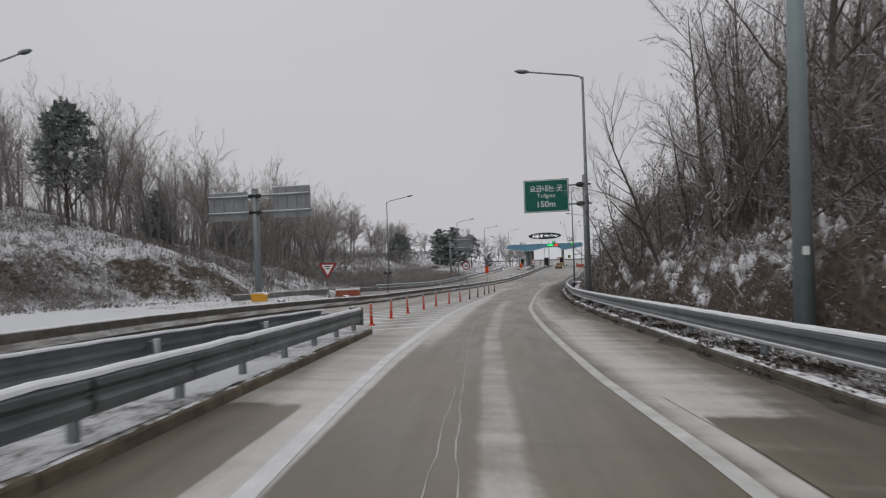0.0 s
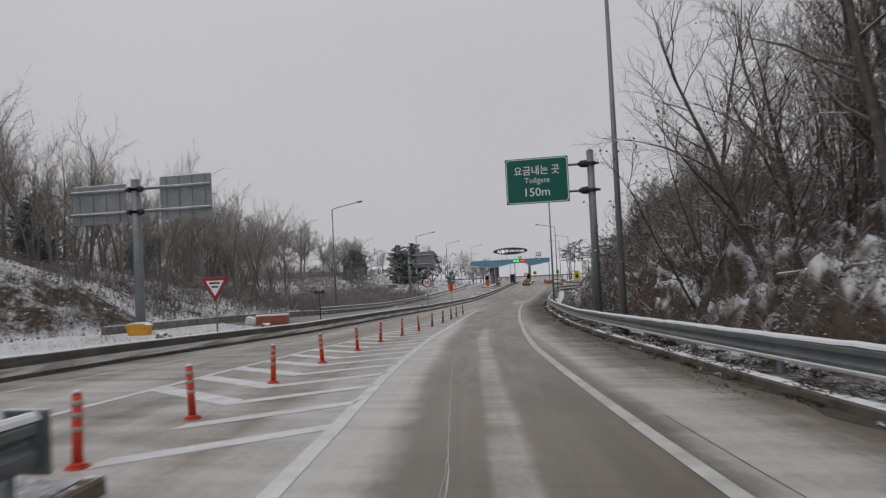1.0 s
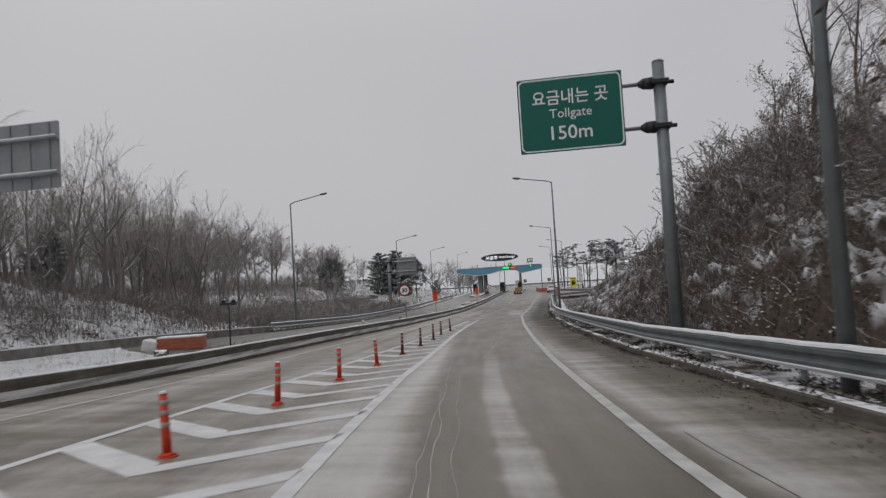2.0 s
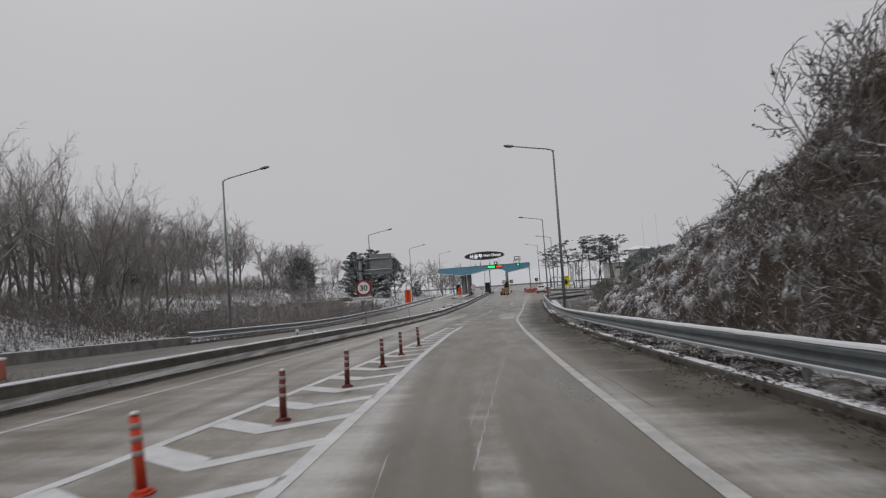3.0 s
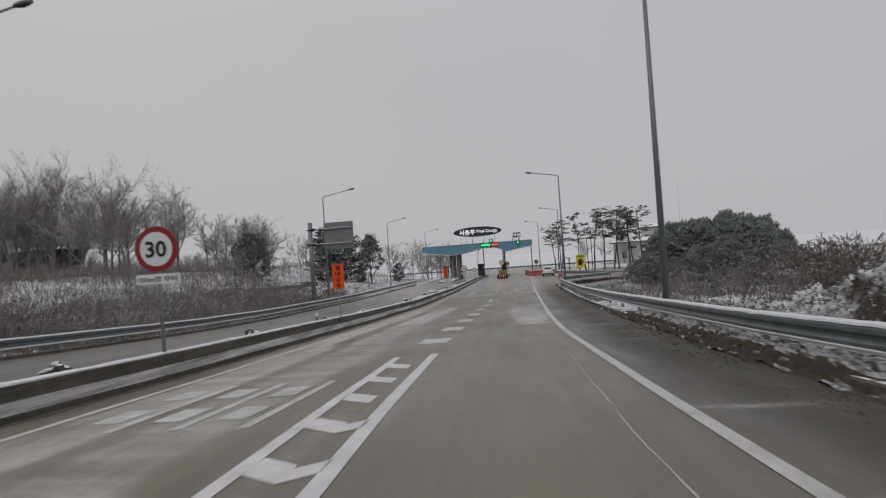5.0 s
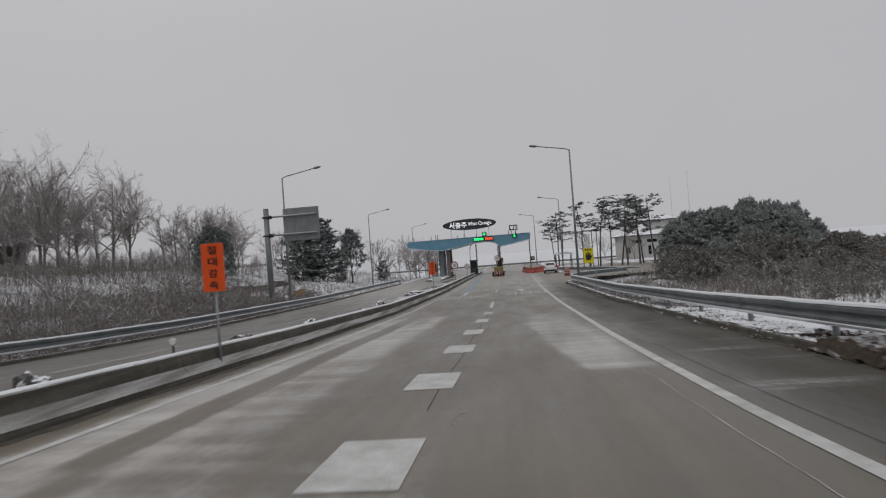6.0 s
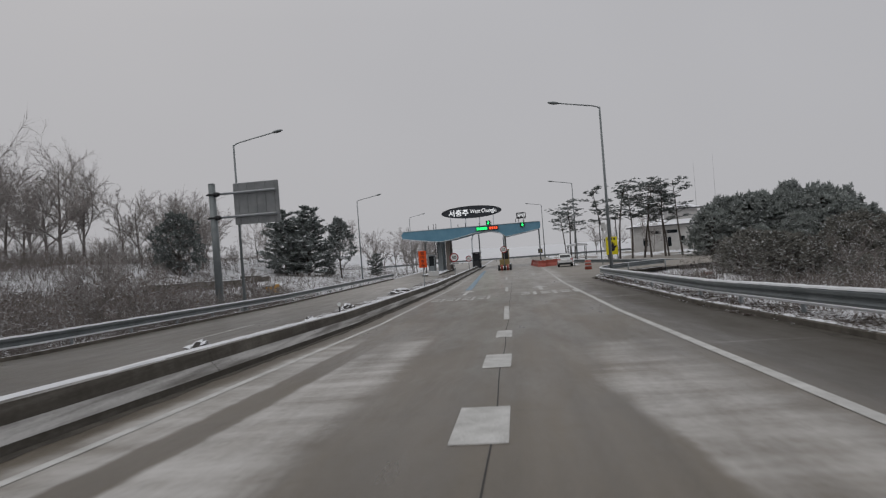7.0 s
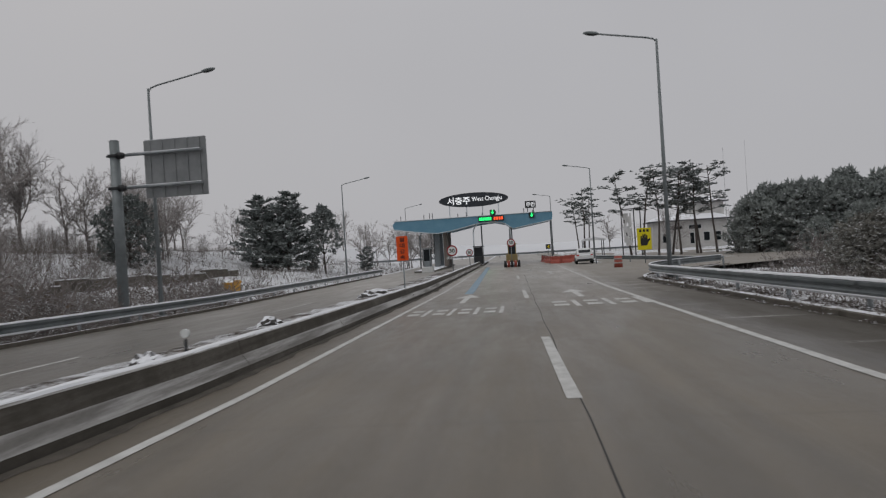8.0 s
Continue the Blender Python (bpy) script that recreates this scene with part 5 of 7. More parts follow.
def water_barrier(x, y, turn):
    b = thing("water_barrier", (x, y, road_z(x, y)), "red plastic water-filled barrier on the road edge", "traffic barrier", "red barriers", "", turn)
    bm = prism(bmesh.new(), [(-0.28, 0), (0.28, 0), (0.22, 0.25), (0.12, 0.45), (0.11, 0.85), (-0.11, 0.85), (-0.12, 0.45), (-0.22, 0.25)], -0.75, 0.75)
    part("body", bm, barrier_red, b)
    bm = bmesh.new()
    tube(bm, (0, 0, 0.85), (0, 0, 0.90), 0.09, 0.09, 10)
    part("filler_cap", bm, dark_metal, b)
    return b


wb = water_barrier(2.0, 190.0, 3)
for x, y, t in ((2.05, 188.2, -3), (2.15, 186.4, 4), (2.25, 184.6, 2), (2.4, 182.8, 8), (2.55, 181.0, 4), (2.75, 179.2, 10), (3.1, 177.7, 40), (4.2, 178.6, 82), (5.3, 182.6, 90), (6.9, 183.0, 92)):
    copy_thing(wb, pose(x, y, road_z(x, y), 0, 0, t))


def drum(x, y):
    d = thing("traffic_drum", (x, y, road_z(x, y)), "red plastic traffic drum with pale bands", "traffic drum", "traffic drums")
    bm = bmesh.new()
    tube(bm, (0, 0, 0), (0, 0, 0.95), 0.36, 0.30, 16)
    part("body", bm, barrier_red, d)
    for z in (0.3, 0.62):
        bm = bmesh.new()
        tube(bm, (0, 0, z), (0, 0, z + 0.14), 0.350 - z * 0.03, 0.346 - z * 0.03, 16)
        part("band", bm, reflector, d)
    return d


drum(6.7, 155.5)
copy_thing(wb, pose(13.4, 139.5, land(13.4, 139.5) - 0.45, 90, 0, 80) @ Matrix.Translation((0, 0.1, 0)))


def car(x, y, turn):
    """A rounded sport utility car, lofted through cross sections along its length."""
    c = thing("car", (x, y, road_z(x, y)), "white sport utility car standing beyond the ramp, seen from behind", "car", "", "", turn)

    def loft(sections, steps_round=20):
        bm = bmesh.new()
        rings = []
        for v, half, low, high, tuck in sections:
            ring = []
            for i in range(steps_round):
                a = 2 * math.pi * i / steps_round
                ca, sa = math.cos(a), math.sin(a)
                px = math.copysign(abs(ca) ** 0.42, ca) * half * (1 - tuck * max(0.0, sa))
                pz = (low + high) / 2 + math.copysign(abs(sa) ** 0.5, sa) * (high - low) / 2
                ring.append(bm.verts.new((px, v, pz)))
            rings.append(ring)
        for a, b in zip(rings, rings[1:]):
            for i in range(steps_round):
                bm.faces.new((a[i], a[(i + 1) % steps_round], b[(i + 1) % steps_round], b[i])).smooth = True
        bm.faces.new(rings[0])
        bm.faces.new(list(reversed(rings[-1])))
        bmesh.ops.recalc_face_normals(bm, faces=bm.faces[:])
        return bm

    part("body", loft([(-2.22, 0.80, 0.42, 0.92, 0.05), (-2.12, 0.90, 0.32, 1.02, 0.05), (-1.8, 0.93, 0.26, 1.06, 0.05), (0.0, 0.94, 0.24, 1.05, 0.04), (1.2, 0.93, 0.26, 1.02, 0.04), (2.0, 0.88, 0.32, 0.92, 0.06), (2.22, 0.72, 0.42, 0.80, 0.08)]), car_white, c)
    part("cabin", loft([(-2.02, 0.80, 0.90, 1.10, 0.10), (-1.78, 0.82, 0.90, 1.46, 0.16), (-1.45, 0.84, 0.90, 1.63, 0.20), (-0.5, 0.85, 0.90, 1.68, 0.20), (0.25, 0.84, 0.90, 1.62, 0.20), (0.75, 0.82, 0.90, 1.32, 0.14), (1.15, 0.78, 0.90, 1.04, 0.05)]), car_white, c)
    bm = box(bmesh.new(), (0, -1.865, 1.34), (1.22, 0.04, 0.36), (-28, 0, 0), 0.015)
    part("rear_window", bm, glass_dark, c)
    for sx in (-1, 1):
        bm = box(bmesh.new(), (sx * 0.775, -0.55, 1.33), (0.03, 1.9, 0.30), (0, -sx * 14, 0), 0.01)
        part("side_window", bm, glass_dark, c)
        bm = box(bmesh.new(), (sx * 0.71, -2.13, 0.92), (0.30, 0.12, 0.17), (0, 0, sx * 14), 0.03)
        part("tail_lamp", bm, lens_red, c)
        for v in (-1.35, 1.35):
            bm = bmesh.new()
            tube(bm, (sx * 0.70, v, 0.34), (sx * 0.94, v, 0.34), 0.34, 0.34, 20)
            wheel = part("wheel", bm, rubber, c)
            bm = bmesh.new()
            tube(bm, (sx * 0.935, v, 0.34), (sx * 0.955, v, 0.34), 0.21, 0.19, 14)
            part("rim", bm, galvanised, wheel)
    bm = box(bmesh.new(), (0, -2.20, 0.44), (1.62, 0.12, 0.24), (0, 0, 0), 0.04)
    part("bumper", bm, dark_metal, c)
    bm = box(bmesh.new(), (0, -2.225, 0.80), (0.5, 0.02, 0.12))
    part("number_plate", bm, sign_white, c)
    return c


car(5.6, 171.5, -3)


# second road edge and buildings beyond the ramp
def cross_rail(points, label):
    """A guardrail laid through a few plan points, in straight panels."""
    rail = thing("guardrail", (0, 0, 0), label, "guardrail", "", "structure")
    for (x0, y0), (x1, y1) in zip(points, points[1:]):
        a, b = Vector((x0, y0, -3.92 - 0.066 * (x0 - 9))), Vector((x1, y1, -3.92 - 0.066 * (x1 - 9)))
        run = (b - a).normalized()
        out = Vector((run.y, -run.x, 0)).normalized()
        verts, faces = [], []
        prof = BEAM + [(dx - 0.006, dz) for dx, dz in reversed(BEAM)]
        for p in (a, b):
            verts += [tuple(p + out * dx + Vector((0, 0, dz))) for dx, dz in prof]
        n = len(prof)
        faces = [(i, (i + 1) % n, (i + 1) % n + n, i + n) for i in range(n)]
        mesh_of("beam", verts, faces, rail_steel, rail)
        bm = bmesh.new()
        tube(bm, a + Vector((0, 0, -0.4)), a + Vector((0, 0, 0.7)), 0.06, 0.06, 8)
        part("post", bm, galvanised, rail)
        bm = bmesh.new()
        tube(bm, a + out * 0.04 + Vector((0, 0, 0.755)), b + out * 0.04 + Vector((0, 0, 0.755)), 0.03, 0.03, 6)
        part("snow_cap", bm, snow_mat, rail)
    return rail


cross_rail([(6.5 + 3.4 * i, 168.3 - 0.1 * i) for i in range(11)], "galvanised guardrail along the side road with snow on top")

house = thing("house", (31.9, 230.5, -4.0), "pale rendered building with overhanging snowy roofs behind the pines", "house", "", "", -5)
for cxx, w, h, d, cy in ((0.0, 13.6, 5.2, 9.0, 0.0), (3.8, 6.0, 8.6, 7.0, 2.4)):
    part("wall", box(bmesh.new(), (cxx, cy, h / 2), (w, d, h)), house_wall, house)
    bm = bmesh.new()
    low = [bm.verts.new((cxx + sx * (w / 2 + 0.8), cy + sy * (d / 2 + 0.8), h - 0.1)) for sx, sy in ((-1, -1), (1, -1), (1, 1), (-1, 1))]
    lip = [bm.verts.new((v.co.x, v.co.y, h + 0.15)) for v in low]
    top = [bm.verts.new((cxx + sx * (w / 2 - 1.8), cy + sy * (d / 2 - 2.6), h + 1.2)) for sx, sy in ((-1, -1), (1, -1), (1, 1), (-1, 1))]
    bm.faces.new(list(reversed(low)))
    for a, b in ((low, lip), (lip, top)):
        for i in range(4):
            bm.faces.new((a[i], a[(i + 1) % 4], b[(i + 1) % 4], b[i]))
    bm.faces.new(top)
    part("roof", bm, house_roof, house, "hipped roof with dark eaves under snow")
for x, z, w, h in ((-4.6, 2.0, 1.0, 1.6), (-2.6, 3.9, 2.2, 0.7), (0.8, 3.9, 2.2, 0.7), (0.2, 1.8, 0.7, 2.0), (2.8, 2.0, 1.0, 1.6), (4.8, 2.0, 1.0, 1.6)):
    fr = part("window", box(bmesh.new(), (x, -4.53, z), (w + 0.16, 0.08, h + 0.16)), booth_white, house, "white window frame")
    part("pane", box(bmesh.new(), (x, -4.58, z), (w, 0.03, h)), glass_dark, fr)
for x in (34.3, 37.9):
    aerial = thing("aerial", (x, 214, land(x, 214)), "thin grey lattice aerial behind the trees", "aerial", "aerials")
    part("pole", tube(bmesh.new(), (0, 0, -0.3), (0, 0, 17.0 if x < 36 else 18.0), 0.055, 0.02, 6), pole_pale, aerial)

shelter = thing("shelter", (9.6, 196.0, road_z(8, 196)), "small open shelter with a snowy flat roof", "shelter")
for sx in (-1.4, 1.4):
    for sy in (-1.0, 1.0):
        bm = bmesh.new()
        tube(bm, (sx, sy, 0), (sx, sy, 2.5), 0.06, 0.06, 8)
        part("post", bm, dark_metal, shelter)
bm = bmesh.new()
prism(bm, [(-1.8, 2.5), (1.8, 2.5), (1.5, 2.75), (0, 3.0), (-1.5, 2.75)], -1.3, 1.3)
part("roof", bm, snow_mat, shelter)
frame_mast = thing("banner_frame", (13.0, 186.0, land(13, 186)), "tall dark frame with a torn pale banner", "banner")
for sx in (-0.8, 0.8, 1.6):
    bm = bmesh.new()
    tube(bm, (sx, 0, -0.3), (sx, 0, 6.4), 0.07, 0.07, 8)
    part("post", bm, dark_metal, frame_mast)
bm = bmesh.new()
tube(bm, (-0.8, 0, 6.35), (1.6, 0, 6.35), 0.06, 0.06, 8)
part("crossbar", bm, dark_metal, frame_mast)
bm = bmesh.new()
grid = [[bm.verts.new((-0.55 + 0.2 * i, 0.12 * math.sin(j * 0.9 + i), 1.6 + 0.42 * j)) for i in range(6)] for j in range(11)]
for j in range(10):
    for i in range(5):
        if (i + 2 * j) % 7:
            bm.faces.new((grid[j][i], grid[j][i + 1], grid[j + 1][i + 1], grid[j + 1][i]))
smooth(part("banner", bm, tarp_white, frame_mast, "torn pale cloth"))
end_rail = thing("plaza_rail", (-3, 236, road_z(0, 236)), "pale steel rail closing the plaza behind the toll gate", "barrier", "", "structure")
bm = prism(bmesh.new(), [(-30, 0.45), (30, 0.45), (30, 0.85), (-30, 0.85)], -0.04, 0.04)
part("beam", bm, galvanised, end_rail)
for i in range(16):
    bm = bmesh.new()
    tube(bm, (-30 + 4 * i, 0.1, 0), (-30 + 4 * i, 0.1, 0.9), 0.06, 0.06, 8)
    part("post", bm, galvanised, end_rail)


def chevron_board(x):
    b = thing("chevron_board", (x, 235.6, road_z(x, 235)), "small dark chevron board at the end of the plaza", "road sign", "chevron boards")
    bm = bmesh.new()
    tube(bm, (0, 0.05, 0), (0, 0.05, 1.9), 0.05, 0.05, 8)
    part("pole", bm, galvanised, b)
    bm = box(bmesh.new(), (0, 0, 1.75), (1.0, 0.05, 1.0), (0, 0, 0), 0.01)
    p = part("sign_panel", bm, sign_black, b)
    bm = prism(bmesh.new(), [(0.25, 2.1), (-0.25, 1.75), (0.25, 1.4), (0.25, 1.6), (0.0, 1.75), (0.25, 1.9)], -0.04, -0.028)
    part("chevron", bm, sign_yellow, p)


chevron_board(-2.6)
chevron_board(5.2)


# a low wall on the far bank
bank_wall = thing("bank_wall", (0, 0, 0), "low dark stone wall with snow on top across the bank", "wall", "", "structure")
for i in range(12):
    x0, y0 = -37.3 + 0.3 * math.sin(i), 142 + 3.3 * i
    bm = box(bmesh.new(), (x0, y0, land(x0, y0) + 0.3), (3.4, 0.45, 1.4), (0, 0, 90), 0.05)
    part("wall_length", bm, kerb_concrete, bank_wall)
    bm = box(bmesh.new(), (x0, y0, land(x0, y0) + 1.03), (3.4, 0.5, 0.08), (0, 0, 90), 0.03)
    part("snow_cap", bm, snow_mat, bank_wall)

shed = thing("shed", (-91, 176, 2.3), "dark low shed with snow on its flat roof among the trees", "shed")
bm = box(bmesh.new(), (0, 0, 2.1), (12.5, 6.0, 5.2), (0, 0, 0), 0.04)
part("wall", bm, shed_wall, shed)
bm = box(bmesh.new(), (0, 0, 4.78), (13.0, 6.6, 0.18), (0, 0, 0), 0.03)
part("roof", bm, house_roof, shed, "flat roof edge with snow")

# ---- trees and undergrowth ----


HEAPS = [(13.2, 47.5, 1.5, 2.4), (15.5, 45.5, 2.4, 1.4), (12.4, 54.0, 2.0, 2.0), (16.5, 41.5, 2.0, 0.6), (14.8, 58.5, 2.4, 1.4), (12.9, 44.0, 1.0, 1.2), (16.5, 65.0, 3.0, 0.1), (10.9, 75.5, 1.8, 0.8)]


def heap(x, y):
    """How high the creepers are piled over shrubs and stumps."""
    return max(h * math.exp(-((x - a) ** 2 + (y - b) ** 2) / (r * r)) for a, b, r, h in HEAPS)


def creepers(x, y):
    """Height of the matted creepers above the soil: rounded clumps with gaps between them."""
    dr = x - right_line(y) - 3.0
    clump = 0.62 - noise.noise(Vector((x * 0.95, y * 0.95, 3.0)), noise_basis="VORONOI_F1")
    knot = 0.55 - noise.noise(Vector((x * 2.9, y * 2.9, 8.0)), noise_basis="VORONOI_F1")
    broad = noise.noise(Vector((x * 0.33, y * 0.33, 2.0)))
    edge = ease(0.7, 1.8, dr) * (1 - ease(82, 91, y)) * ease(1, 9, y)
    pile = heap(x, y) * (0.75 + 0.5 * broad)
    rough = 1.0 + 0.8 * (1 - ease(52, 60, y))
    return edge * (-0.04 + rough * (0.42 * clump + 0.26 * knot + 0.32 * broad) + pile) - 0.12 * (1 - edge)


class Limbs:
    """Collects tapered tubes as plain vertex and face lists."""

    def __init__(self):
        self.verts, self.faces = [], []

    def run(self, points, radii, sides):
        base = len(self.verts)
        for k, p in enumerate(points):
            ahead = points[min(k + 1, len(points) - 1)] - points[max(k - 1, 0)]
            side = ahead.cross(Vector((0.31, 0.77, 0.55))).normalized()
            other = ahead.cross(side).normalized()
            for i in range(sides):
                a = 2 * math.pi * i / sides
                self.verts.append(tuple(p + (side * math.cos(a) + other * math.sin(a)) * radii[k]))
        for k in range(len(points) - 1):
            for i in range(sides):
                a, b = base + k * sides + i, base + k * sides + (i + 1) % sides
                self.faces.append((a, b, b + sides, a + sides))

    def spike(self, a, b, r):
        """A twig: three sides running out to a point."""
        base = len(self.verts)
        ahead = b - a
        side = ahead.cross(Vector((0.31, 0.77, 0.55))).normalized() * r
        other = ahead.cross(side).normalized() * r * 0.87
        self.verts += [tuple(a + side), tuple(a - side * 0.5 + other), tuple(a - side * 0.5 - other), tuple(b)]
        self.faces += [(base, base + 1, base + 3), (base + 1, base + 2, base + 3), (base + 2, base, base + 3)]


def wander(rnd, start, way, length, parts, bend, lift):
    pts = [start.copy()]
    d = way.normalized()
    for _ in range(parts):
        d = (d + Vector((rnd.uniform(-bend, bend), rnd.uniform(-bend, bend), rnd.uniform(-bend, bend) + lift))).normalized()
        pts.append(pts[-1] + d * (length / parts))
    return pts


def off_axis(rnd, way, angle):
    side = way.cross(Vector((rnd.uniform(-1, 1), rnd.uniform(-1, 1), rnd.uniform(-1, 1)))).normalized()
    return (way.normalized() * math.cos(angle) + side * math.sin(angle)).normalized()


def bare_tree(seed, height, limbs=11, boughs=6, twigs=7, wide=0.5, lean=0.06, crook=0.12, low=0.28, label="", stems=1, fine=1.0, skin=None, leaves=0, girth=0.013, wood=None, upright=0.10):
    """A leafless broadleaf: trunk and limbs in one part, boughs and twigs in another, a few withered leaves in a third."""
    rnd = random.Random(seed)
    trunk, crown = Limbs(), Limbs()
    leaf_v, leaf_f = [], []
    for s in range(stems):
        way = Vector((rnd.uniform(-lean, lean), rnd.uniform(-lean, lean), 1))
        if stems > 1:
            way = Vector((rnd.uniform(-0.7, 0.7), rnd.uniform(-0.7, 0.7), 1))
        tall = height * rnd.uniform(0.8, 1.0)
        off = 0.25 if stems > 1 else 0.0
        pts = wander(rnd, Vector((rnd.uniform(-off, off), rnd.uniform(-off, off), -0.3)), way, tall, 8, crook, 0.04)
        r0 = height * girth / math.sqrt(stems)
        radii = [r0 * (1.3 if k == 0 else 1 - 0.93 * k / 8) for k in range(9)]
        trunk.run(pts, radii, 6)
        for j in range(limbs):
            f = low + (0.96 - low) * (j + rnd.random()) / limbs
            k = min(7, int(f * 8))
            p = pts[k].lerp(pts[k + 1], f * 8 - k)
            axis = (pts[k + 1] - pts[k]).normalized()
            d = off_axis(rnd, axis, rnd.uniform(0.5, 1.2))
            d.z = abs(d.z) * 0.85 + upright
            length = tall * wide * rnd.uniform(0.55, 1.1) * (1.1 - 0.62 * f)
            lp = wander(rnd, p, d, length, 4, 0.26, 0.07)
            lr = radii[k] * rnd.uniform(0.4, 0.62)
            trunk.run(lp, [max(0.010, lr * (1 - 0.84 * q / 4)) for q in range(5)], 4)
            for b in range(boughs):
                g = 0.15 + 0.85 * (b + rnd.random()) / boughs
                q = min(3, int(g * 4))
                bp = lp[q].lerp(lp[q + 1], g * 4 - q)
                bd = off_axis(rnd, lp[q + 1] - lp[q], rnd.uniform(0.35, 1.0))
                bd.z += 0.02 + upright
                bl = length * rnd.uniform(0.28, 0.55)
                bpts = wander(rnd, bp, bd, bl, 2, 0.32, 0.03)
                br = max(0.008, lr * 0.28) * fine
                crown.run(bpts, [br, br * 0.62, br * 0.25], 3)
                for w in range(twigs):
                    h = 0.1 + 0.9 * (w + rnd.random()) / twigs
                    u = min(1, int(h * 2))
                    tp = bpts[u].lerp(bpts[u + 1], h * 2 - u)
                    td = off_axis(rnd, bpts[u + 1] - bpts[u], rnd.uniform(0.35, 1.1))
                    tip = tp + td * bl * rnd.uniform(0.25, 0.6)
                    tr = max(0.005, br * 0.42) * fine
                    crown.spike(tp, tip, tr * 1.2)
                    if rnd.random() < leaves:
                        n = Vector((rnd.gauss(0, 1), rnd.gauss(0, 1), rnd.gauss(0, 1))).normalized()
                        e = n.cross(Vector((0.3, 0.5, -0.8))).normalized() * 0.05
                        m = n * 0.03
                        c = tip - Vector((0, 0, 0.06))
                        q0 = len(leaf_v)
                        leaf_v += [tuple(c - e), tuple(c + m), tuple(c + e), tuple(c - m)]
                        leaf_f.append((q0, q0 + 1, q0 + 2, q0 + 3))
    tree = tagged(new("tree"), label, "tree", "bare trees")
    smooth(mesh_of("trunk", trunk.verts, trunk.faces, wood or bark, tree))
    mesh_of("crown", crown.verts, crown.faces, skin or twig, tree, "leafless twigs dusted with snow")
    if leaf_f:
        mesh_of("withered_leaves", leaf_v, leaf_f, dead_leaf, tree, "few withered brown leaves")
    return tree


def tuft(out, rnd, centre, size, count, flat=0.6, droop=0.0):
    """Needle spray: thin blades fanning out of one point."""
    verts, faces = out
    for _ in range(count):
        d = Vector((rnd.gauss(0, 1), rnd.gauss(0, 1), abs(rnd.gauss(0, 1)) * flat - droop)).normalized()
        side = d.cross(Vector((rnd.uniform(-1, 1), rnd.uniform(-1, 1), rnd.uniform(-1, 1)))).normalized() * size * 0.13
        tip = centre + d * size * rnd.uniform(0.6, 1.1)
        k = len(verts)
        mid = centre.lerp(tip, 0.2)
        verts.extend((tuple(mid + side * 1.5), tuple(tip), tuple(mid - side * 1.5)))
        faces.append((k, k + 1, k + 2))


def pine(seed, height, wide, low, label, clumps=3, skin=None, blades=18, bulge=0.0):
    """A dense conifer with whorled boughs."""
    rnd = random.Random(seed)
    trunk, leaf = Limbs(), ([], [])
    pts = wander(rnd, Vector((0, 0, -0.3)), Vector((rnd.uniform(-0.05, 0.05), rnd.uniform(-0.05, 0.05), 1)), height, 8, 0.05, 0.05)
    r0 = height * 0.018
    trunk.run(pts, [r0 * (1 - 0.92 * k / 8) for k in range(9)], 7)
    whorls = max(7, int(height * 1.5))
    for w in range(whorls):
        f = low + (0.99 - low) * w / (whorls - 1)
        k = min(7, int(f * 8))
        p = pts[k].lerp(pts[k + 1], f * 8 - k)
        up = (f - low) / (1 - low)
        cone, dome = 1.02 - up ** 1.2, math.sqrt(max(0.02, 1 - (1.7 * up - 0.7) ** 2)) if up > 0.41 else 0.8 + 0.4 * up
        reach = wide * (cone * (1 - bulge) + dome * bulge) * rnd.uniform(0.65, 1.15) + 0.12
        n = 9 if w < whorls - 3 else 5
        for b in range(n):
            a = 2 * math.pi * (b + rnd.random() * 0.8) / n + w
            d = Vector((math.cos(a), math.sin(a), rnd.uniform(-0.05, 0.35)))
            length = reach * rnd.uniform(0.5, 1.25)
            bp = wander(rnd, p, d, length, 3, 0.14, 0.06)
            trunk.run(bp, [r0 * 0.22, r0 * 0.16, r0 * 0.1, r0 * 0.04], 4)
            for c in range(clumps):
                g = 0.35 + 0.65 * (c + 0.5) / clumps
                q = min(2, int(g * 3))
                cp = bp[q].lerp(bp[q + 1], g * 3 - q)
                tuft(leaf, rnd, cp + Vector((0, 0, 0.05)), height * 0.05 + 0.16, blades)
    tree = tagged(new("pine_tree"), label, "tree", "conifers")
    smooth(mesh_of("trunk", trunk.verts, trunk.faces, bark, tree))
    mesh_of("crown", leaf[0], leaf[1], skin or needles, tree, "dark needles dusted with snow")
    return tree


